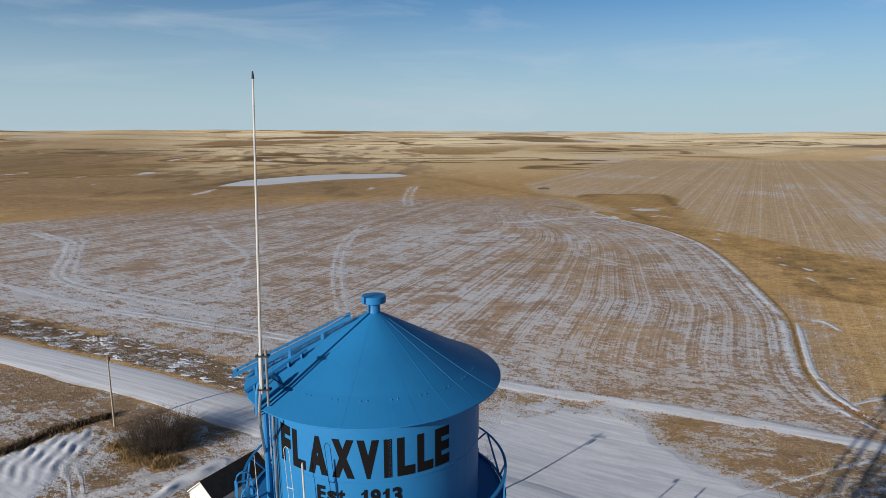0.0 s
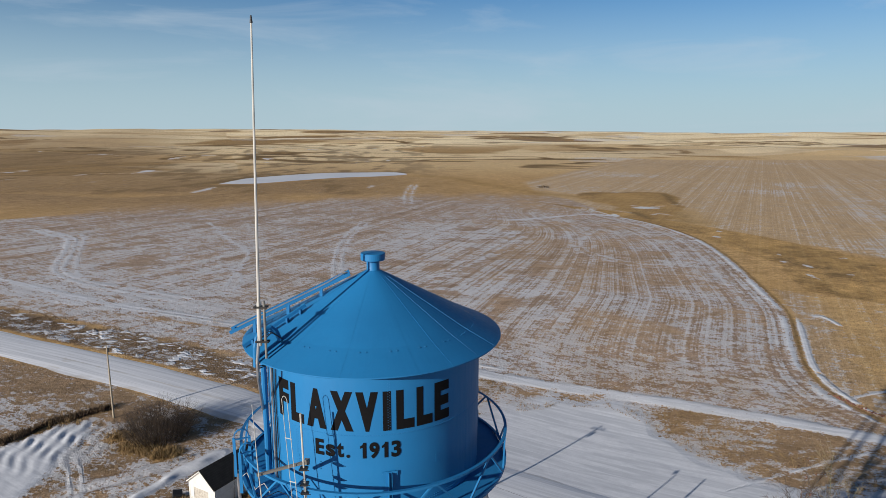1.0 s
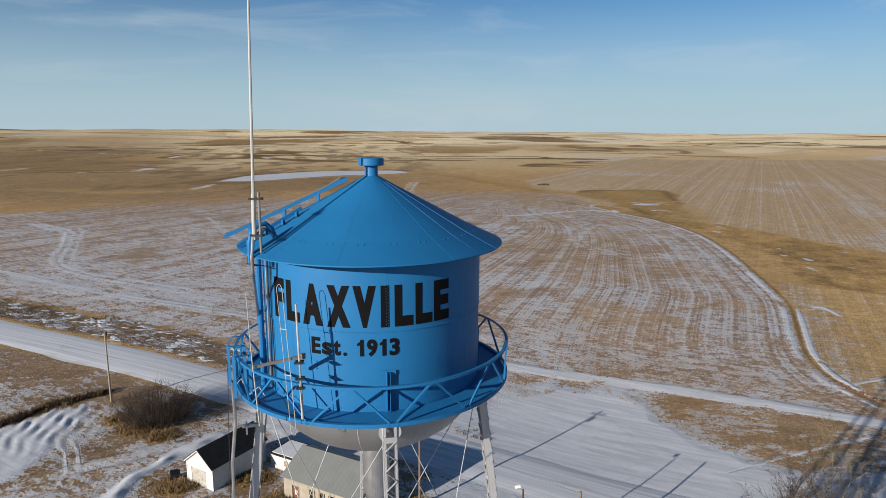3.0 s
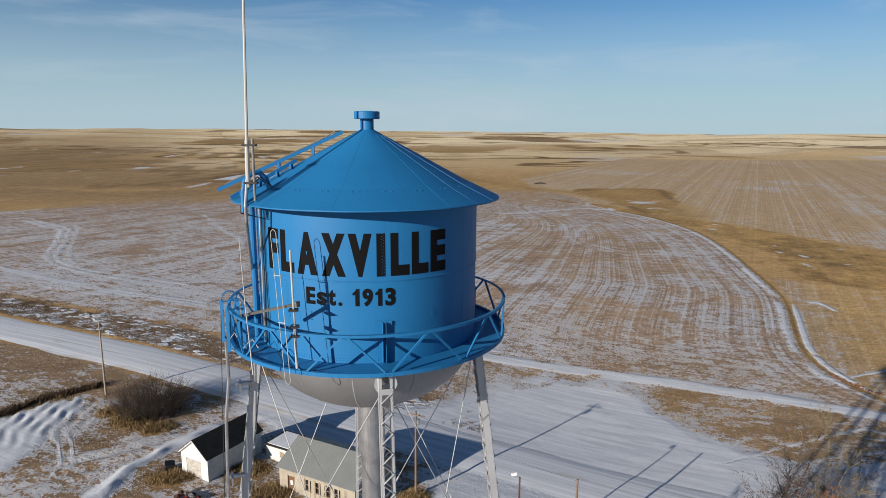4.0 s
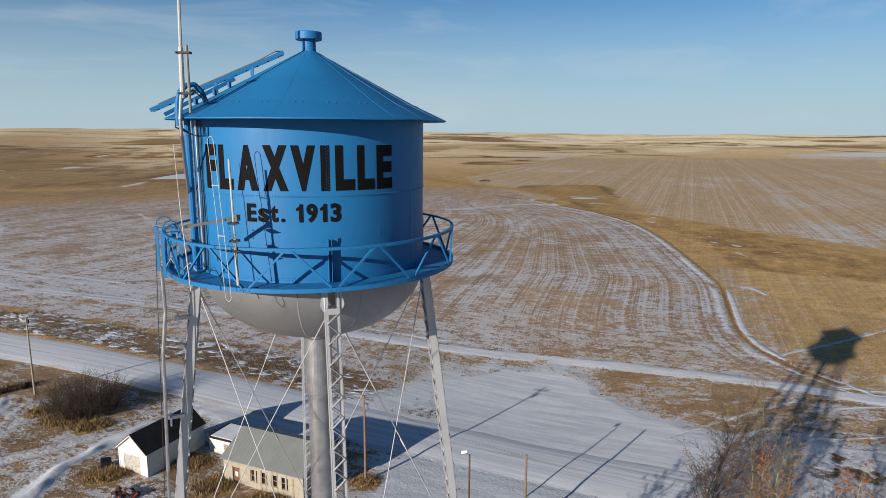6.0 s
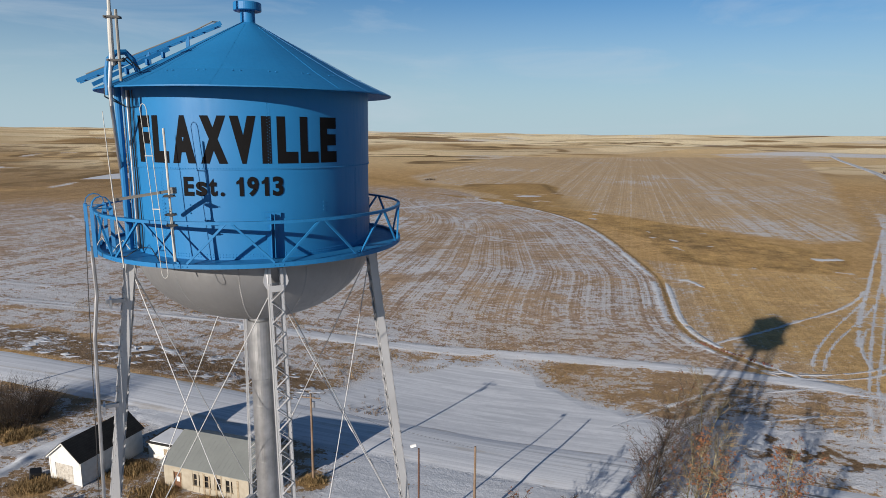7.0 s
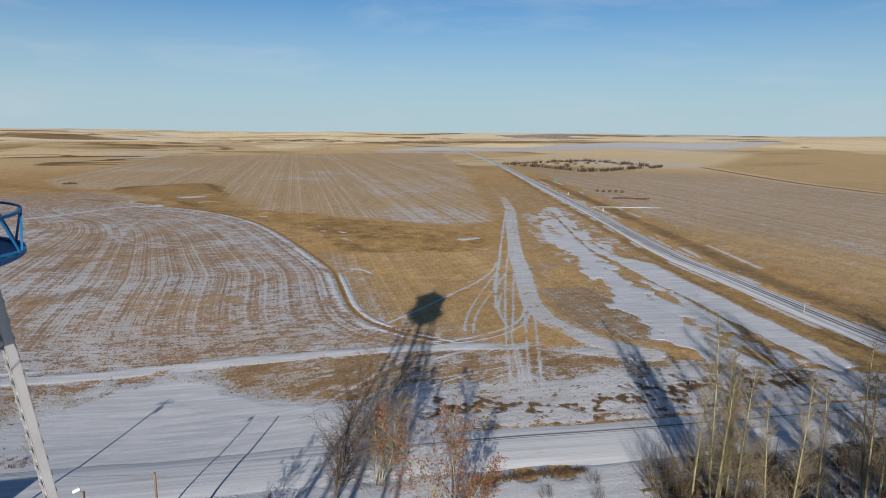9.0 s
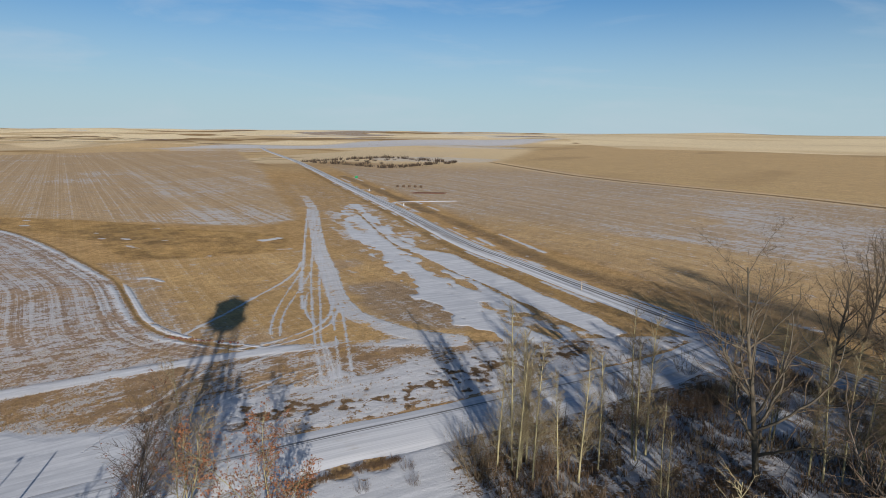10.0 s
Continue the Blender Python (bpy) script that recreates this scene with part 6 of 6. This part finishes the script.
for src, x, y, turn, size in ((aspen_b, 67.3, 4.6, 70, 0.95), (aspen_b, 71.4, 3.8, 140, 0.85), (aspen_b, 83.9, -18.7, 200, 1.0), (aspen_b, 85.2, -20.6, 290, 1.04), (aspen_b, 86.4, -22.2, 20, 1.1), (aspen_a, 87.8, -24.2, 60, 0.9), (aspen_b, 65.0, 14.0, 30, 0.9), (aspen_c, 92, -12, 100, 0.85), (aspen_c, 64, -6, 15, 0.72), (aspen_b, 63.5, 10.6, 45, 0.9), (aspen_b, 67.5, 11.4, 160, 0.95), (aspen_b, 66.2, 6.7, 230, 0.8), (aspen_b, 78.0, 0.1, 310, 1.08), (aspen_b, 84.6, -17.2, 100, 0.9), (aspen_b, 96, -6, 10, 0.8), (aspen_b, 94, -24.5, 250, 1.0)):
    again(src, x, y, turn, size)
cotton = plant(make_tree("cottonwood_tree", 21, 26, BROAD_TALL, BARK_LIMB, TWIG_WARM_BROWN, 1, "large bare cottonwood with dark trunk and spreading limbs", group=GROVE, tilt=(-0.06, 0.11)), 80.1, -12.2)
again(cotton, 150.4, -22.0, 120, 0.85)
again(cotton, 112, -17.5, 210, 0.78)
# unseen cottonwoods sunward, added to cast shade over the grove and highway
BROAD_OPEN = dict(BROAD, count=(28, 15, 8), rmin=0.05)
shade_cotton = plant(make_tree("cottonwood_tree", 22, 24, BROAD_OPEN, BARK_DARK, TWIG_BROWN, 1, "large bare cottonwood added out of view to shade the grove", group=GROVE), 54, -26)
for x, y, turn, size in ((38, -42, 0, 0.9), (44, -52, 50, 0.85), (50, -40, 100, 1.0), (57, -50, 150, 0.9), (64, -44, 200, 1.0), (70, -55, 250, 0.9), (34, -55, 300, 0.9), (46, -64, 340, 1.0), (80, -50, 30, 1.0), (88, -44, 120, 0.9), (100, -40, 10, 1.0), (108, -50, 70, 1.0), (98, -58, 250, 1.0), (112, -64, 40, 1.0), (102, -47, 90, 1.0), (95, -45, 15, 0.95), (106, -33, 160, 0.9), (110, -28, 60, 0.9), (118, -30, 200, 0.95), (126, -36, 310, 1.0), (104, -27, 130, 0.8), (134, -42, 20, 1.0)):
    again(shade_cotton, x, y, turn, size)
# more of the added unseen aspens, for their shadows only
for x, y, turn, size in ((40, -9, 40, 0.75), (46, -27, 90, 1.0), (36, -14, 200, 0.8), (60, -34, 150, 1.0), (46, -22, 220, 0.95), (72, -36, 260, 1.0), (80, -30, 330, 0.9), (94, -36, 20, 1.0)):
    again(shade_aspen, x, y, turn, size)
again(shade_cotton, 92, -30, 70, 0.9)
tree_a = plant(make_tree("poplar_tree", 31, 16.8, LEAFY, BARK_DARK, TWIG_BROWN, 5, "bare dark-stemmed poplar with a few dead leaves beside the street", leaf=LEAF_RUST, leaves=300, spread=0.42, tilt=(-0.2, 0.02)), 32.6, 38.6)
tree_b = plant(make_tree("poplar_tree", 32, 16.3, LEAFY, BARK_PALE, TWIG_WARM, 5, "bare pale poplar with many stems beside the street", spread=0.2), 39.2, 38.5)
tree_c = plant(make_tree("poplar_tree", 33, 15.8, LEAFY, BARK_PALE, TWIG_TAN, 3, "young poplar still holding rust-coloured dead leaves", leaf=LEAF_RUST, leaves=2600, spread=0.24), 39.4, 25.1)
tree_d = plant(make_tree("young_tree", 34, 9.5, LEAFY, BARK_DARK, TWIG_BROWN, 2, "small bare tree with scattered dead leaves in the yard", leaf=LEAF_RUST, leaves=260, spread=0.2), 20.6, 34.2)


# shrubs: many thin stems from one root
def make_shrub(name, seed, high, wide, stems, material, label, category="shrub", group="", thick=0.03):
    rng = random.Random(seed)
    out = [[] for _ in range(4)]
    spec = {"seg": (0.5, 0.4, 0.4), "wiggle": (0.12, 0.18, 0.2), "lift": (0.03, 0.03, 0.02), "count": (7, 4), "bare": (0.25, 0.2), "angle": ((20, 50), (20, 50)),
            "ratio": (0.42, 0.5), "cone": (0.5, 0.4), "thin": (0.6, 0.6), "rmin": 0.008}
    for _ in range(stems):
        a, q = rng.uniform(0, 6.28), math.sqrt(rng.random())
        base = Vector((math.cos(a), math.sin(a), 0)) * wide * 0.4 * q - Vector((0, 0, 0.1))
        grow(rng, base, (math.cos(a) * q * 0.7, math.sin(a) * q * 0.7, 1), high * rng.uniform(0.65, 1.05) * (1 - 0.3 * q), thick, 0, out, dict(spec, rmin=thick * 0.27))
    ob = prisms(name, out[0] + out[1] + out[2], 3, material)
    return tagged(ob, label, category, group)


BUSH = plain("dark_bush_twigs", (0.048, 0.034, 0.025), 0.9, scale=0.6, spread=0.5)
bush = plant(make_shrub("bare_bush", 41, 6.6, 10.8, 520, BUSH, "dense round bare bush beside the snowy street", thick=0.034), -44.3, 72.2)
under = "undergrowth of the grove"
s1 = plant(make_shrub("bare_shrub", 42, 4.2, 4.0, 32, TWIG_BROWN, "tangled bare shrub under the grove's trees", group=under), 70, 10)
s2 = plant(make_shrub("bare_shrub", 43, 6.5, 3.2, 26, TWIG_TAN, "tall thin bare shrub at the grove's edge", group=under), 63.5, 16.5)
spots = random.Random(77)
for k in range(84):
    x, y = spots.uniform(54, 118), spots.uniform(-32, 18)
    if y > 26 - 0.30 * (x - 56) - 4 or (x > 100 and y > 2) or x < 60 + 0.4 * (y - 12):
        continue
    again(s1 if k % 3 else s2, x, y, spots.uniform(0, 360), spots.uniform(0.6, 1.15))
for x, y, size in ((93, -3, 1.15), (96, -5.5, 1.3), (99, -2.5, 1.1), (91, -6, 1.2), (101, -7, 1.25), (104, -4.5, 1.1), (95, 0.5, 1.0), (108, -9, 1.1)):
    again(s1, x, y, x * 41 % 360, size)
for x, y, size in ((66.5, 19.0, 0.9), (61.5, 14.5, 1.0), (68.5, 16.5, 0.85), (110, 3, 1.0), (104, -2, 0.9), (60, 3, 0.8)):
    again(s2, x, y, x * 37 % 360, size)
for x, y in ((58.5, 22.5), (56.2, 20.0), (52.0, 24.0), (47.5, 29.0), (24.5, 32.5), (27.0, 36.5)):
    again(s1, x, y, x * 53 % 360, 0.42)


# shelterbelt round a far farmstead: rows of low bushes
HEDGE = plain("dark_hedge_twigs", (0.06, 0.042, 0.028), 0.9, scale=0.3)


def shelterbelt():
    rng = random.Random(55)
    far_bush = make_shrub("hedge_bush", 44, 5.0, 8.5, 16, HEDGE, "dark bare hedge bush of a far shelterbelt", group="hedge bushes of the shelterbelt", thick=0.40)
    far_bush.location = (575, 580, hz(575, 580))
    corners = [(575, 580), (764, 605), (702, 430), (545, 423), (575, 580)]
    for (ax, ay), (bx, by) in zip(corners, corners[1:]):
        n = int(math.hypot(bx - ax, by - ay) / 7.5)
        for k in range(n):
            if rng.random() < 0.16:
                continue
            f = (k + rng.random() * 0.6) / n
            again(far_bush, ax + (bx - ax) * f + rng.gauss(0, 2.5), ay + (by - ay) * f + rng.gauss(0, 2.5), rng.uniform(0, 360), rng.uniform(0.7, 1.35))
    for k in range(14):
        again(far_bush, rng.uniform(590, 720), rng.uniform(450, 570), rng.uniform(0, 360), rng.uniform(0.6, 1.0))
    for x, y, s in ((73, 511, 0.5), (76, 510, 0.42), (70.5, 511, 0.42)):
        again(far_bush, x, y, x * 31, s)


shelterbelt()


def grass(name, seed, x, y, size, label, material, high, blades=7):
    """Clumps of dead grass: each a fan of thin blades."""
    rng = np.random.RandomState(seed)
    z = height(x, y) - 0.02
    x, y, z, size = (np.repeat(v, blades) for v in (x, y, z, size))
    n = len(x)
    a, lean = rng.uniform(0, 6.28, n), rng.uniform(0.1, 0.9, n)
    bx, by = x + rng.normal(0, 0.16, n) * size, y + rng.normal(0, 0.16, n) * size
    h = high * size * rng.uniform(0.5, 1.2, n)
    w = 0.04 * size
    px, py = -np.sin(a) * w, np.cos(a) * w
    verts = np.stack([bx - px, by - py, z, bx + px, by + py, z, bx + np.cos(a) * lean * h, by + np.sin(a) * lean * h, z + h], 1).reshape(-1, 3)
    me = bpy.data.meshes.new(name)
    me.vertices.add(3 * n)
    me.vertices.foreach_set("co", verts.ravel())
    me.loops.add(3 * n)
    me.loops.foreach_set("vertex_index", np.arange(3 * n))
    me.polygons.add(n)
    me.polygons.foreach_set("loop_start", np.arange(0, 3 * n, 3))
    me.update()
    me.materials.append(material)
    return tagged(new(name, me), label, "grass", kind="stuff")


def scatter_grass():
    rng = np.random.RandomState(91)
    street_y = lambda x: np.interp(x, [p[0] for p in STREET], [p[1] for p in STREET])  # noqa: E731
    bed_y = lambda x: np.interp(x, [p[0] for p in BED_TRACK] + [125], [p[1] for p in BED_TRACK] + [15])  # noqa: E731
    # bank beyond the street
    x = rng.uniform(-125, 8, 6500)
    y = street_y(x) + rng.uniform(7, 21, x.size)
    k = vnoise(x, y, 9, 101) + 0.6 * vnoise(x, y, 3, 102) + rng.normal(0, 0.25, x.size) > 0.3
    grass("grass_bank", 1, x[k], y[k], rng.uniform(0.5, 1.3, k.sum()), "tufts of dead brown grass standing in snow", BANK_GRASS, 0.4, 5)
    # between the old bed and the yard
    x = rng.uniform(0, 118, 17000)
    y0, y1 = street_y(x) + 7, bed_y(x) - 2.5
    y = y0 + (y1 - y0) * rng.uniform(0, 1, x.size)
    k = (y1 > y0) & ((x < 44) | (y > y0 + 14) | (rng.uniform(0, 1, x.size) < 0.15)) & (inside(x, y, YARD) < -1) & (vnoise(x, y, 8, 103) + 0.6 * vnoise(x, y, 2.5, 104) + rng.normal(0, 0.2, x.size) > 0.15)
    grass("grass_verge", 2, x[k], y[k], rng.uniform(0.4, 1.1, k.sum()), "sparse dead grass tufts on the snowy verge", DRY_GRASS, 0.4, 5)
    # field side of the old bed
    x = rng.uniform(-60, 75, 26000)
    y = bed_y(x) + 2.5 + np.abs(rng.normal(0, 20, x.size))
    k = vnoise(x, y, 11, 105) + 0.7 * vnoise(x, y, 3, 106) + rng.normal(0, 0.2, x.size) > 0.2
    grass("grass_stubble", 5, x[k], y[k], rng.uniform(0.4, 1.0, k.sum()), "short dead stubble tufts at the field's near edge", DRY_GRASS, 0.3, 4)
    # dark clumps on the snow near the street's far end
    x = rng.uniform(46, 118, 30000)
    y = street_y(x) + 6.5 + rng.uniform(0, 24, x.size)
    gap, _ = line_distance(x, y, WEED_LINE)
    k = (weed_mask(x, y, gap) > 0.72) & (y < bed_y(x) - 2)
    grass("weed_clumps", 3, x[k], y[k], rng.uniform(0.25, 0.7, k.sum()), "dark dead weed clumps on snow", WEED, 0.32, 5)
    # litter and seedlings under the grove
    x, y = rng.uniform(50, 122, 14000), rng.uniform(-35, 24, 14000)
    k = (y < street_y(x) - 9) & (x > 60 + 0.4 * (y - 12)) & (vnoise(x, y, 6, 109) + rng.normal(0, 0.3, x.size) > 0.06)
    grass("grove_litter", 6, x[k], y[k], rng.uniform(0.6, 1.8, k.sum()), "dark leaf litter and dead stems under the grove", WEED, 0.7, 5)
    f = rng.uniform(0, 1, 700)
    x = np.interp(f, [0, 0.5, 1], [47.8, 54.5, 59.5]) + rng.normal(0, 0.5, f.size)
    y = np.interp(f, [0, 0.5, 1], [31.2, 28.0, 24.8]) + rng.normal(0, 0.35, f.size)
    grass("grass_strip", 8, x, y, rng.uniform(0.4, 0.9, f.size), "low dark strip of dead grass beside the street", WEED, 0.5, 6)
    f = rng.uniform(0, 1, 1400)
    x = np.interp(f, [0, 0.6, 0.75, 1.0], [-90, -67, -64, -57.5]) + rng.normal(0, 0.5, f.size)
    y = np.interp(f, [0, 0.6, 0.75, 1.0], [52, 68.5, 75, 81.5]) + rng.normal(0, 0.5, f.size)
    grass("weed_bank", 7, x, y, rng.uniform(0.7, 1.4, f.size), "dark dead weeds along the drift's bank", WEED, 0.8, 6)
    hx, hy, hs = [], [], []
    for cx, cy, r_, n in ((-1.9, 51.5, 1.2, 110), (-45.5, 68.4, 2.6, 260), (-41, 66.6, 2.2, 220), (-50, 71.5, 2.0, 120), (-19.5, 50.6, 2.0, 240), (-24, 56, 2.2, 260), (-13, 46.6, 2.4, 260), (-33, 53.2, 2.0, 200), (-62, 76, 3.0, 60)):
        hx.append(cx + rng.normal(0, r_ * 0.6, n))
        hy.append(cy + rng.normal(0, r_ * 0.4, n))
        hs.append(rng.uniform(0.6, 1.3, n))
    grass("grass_home", 4, np.concatenate(hx), np.concatenate(hy), np.concatenate(hs), "tall golden dead grass round the sheds and poles", DRY_GRASS, 0.6, 8)


scatter_grass()


# ---------------------------------------------------------------- small things along the highway and in the fields
def roadside():
    green = plain("green_sign_face", (0.02, 0.30, 0.10), 0.5)
    x, y = 397, 334
    s = empty("road_sign", (x, y, hz(x, y)), "small green highway sign on two posts", "road sign")
    for dx in (-1.0, 1.0):
        bm = bmesh.new()
        rod(bm, (dx, 0, 0), (dx, 0, 2.2), 0.06)
        part("post", bm, GALV, s)
    part("sign_panel", block(-1.7, 1.7, -0.09, -0.06, 1.3, 2.9), green, s)
    for x, y, h in ((272, 188, 1.6), (265, 190, 1.0), (330, 262, 1.2)):
        p = empty("marker_post", (x, y, hz(x, y)), "short white roadside marker post", "marker post", "marker posts of the highway")
        bm = bmesh.new()
        box(bm, (0.5, 0.12, h), Matrix.Translation((0, 0, h / 2)), 0.03)
        part("post", bm, WHITE_METAL, p)
    x, y = 152.2, 38.6
    p = empty("wooden_post", (x, y, hz(x, y)), "short dark wooden post beside the highway", "post")
    bm = bmesh.new()
    tube(bm, [(0, 0, -0.2), (0, 0, 2.6)], [0.13, 0.11], 8)
    bmesh.ops.holes_fill(bm, edges=bm.edges)
    part("post", bm, OLD_POLE, p)
    rng = random.Random(3)
    for x, y, n, label in ((367, 256, 5, "dark line of old round bales beside the field"), (338, 220, 7, "dark row of stacked pipes in the field")):
        row = empty("bale_row" if n == 5 else "pipe_stack", (x, y, hz(x, y)), label, "bales" if n == 5 else "pipes")
        for k in range(n):
            bm = bmesh.new()
            if n == 5:
                m = Matrix.Translation((k * 2.4 - 5, -k * 3.4 + 7, 0.8)) @ Matrix.Rotation(radians(90), 4, "X") @ Matrix.Rotation(rng.uniform(-0.3, 0.3), 4, "Y")
                bmesh.ops.create_cone(bm, cap_ends=True, segments=12, radius1=0.85, radius2=0.85, depth=1.5, matrix=m)
                part("bale", bm, WEED, row)
            else:
                rod(bm, (-6 + k * 0.8, 8, 0.3), (5 + k * 0.8, -9, 0.3), 0.3)
                part("pipe", bm, RUST, row)
    # a line of old rails and stones where the bed meets the field's corner
    heap = empty("stone_row", (75, 83, hz(75, 83)), "low row of reddish rubble and stones along the track", "rubble")
    red = plain("reddish_rubble", (0.20, 0.085, 0.06), 0.9, scale=2.0, spread=0.5)
    line = [(72, 93), (74, 87), (77, 77.5)]
    for k in range(60):
        f = rng.random() * 2
        i = int(f)
        f -= i
        px, py = line[i][0] * (1 - f) + line[i + 1][0] * f + rng.gauss(0, 0.35), line[i][1] * (1 - f) + line[i + 1][1] * f + rng.gauss(0, 0.35)
        bm = bmesh.new()
        bmesh.ops.create_icosphere(bm, subdivisions=1, radius=rng.uniform(0.1, 0.26))
        for v in bm.verts:
            v.co *= rng.uniform(0.7, 1.2)
        bmesh.ops.translate(bm, verts=bm.verts, vec=(px - 75, py - 83, hz(px, py) - hz(75, 83) + 0.03))
        part("stone", bm, red, heap)


roadside()
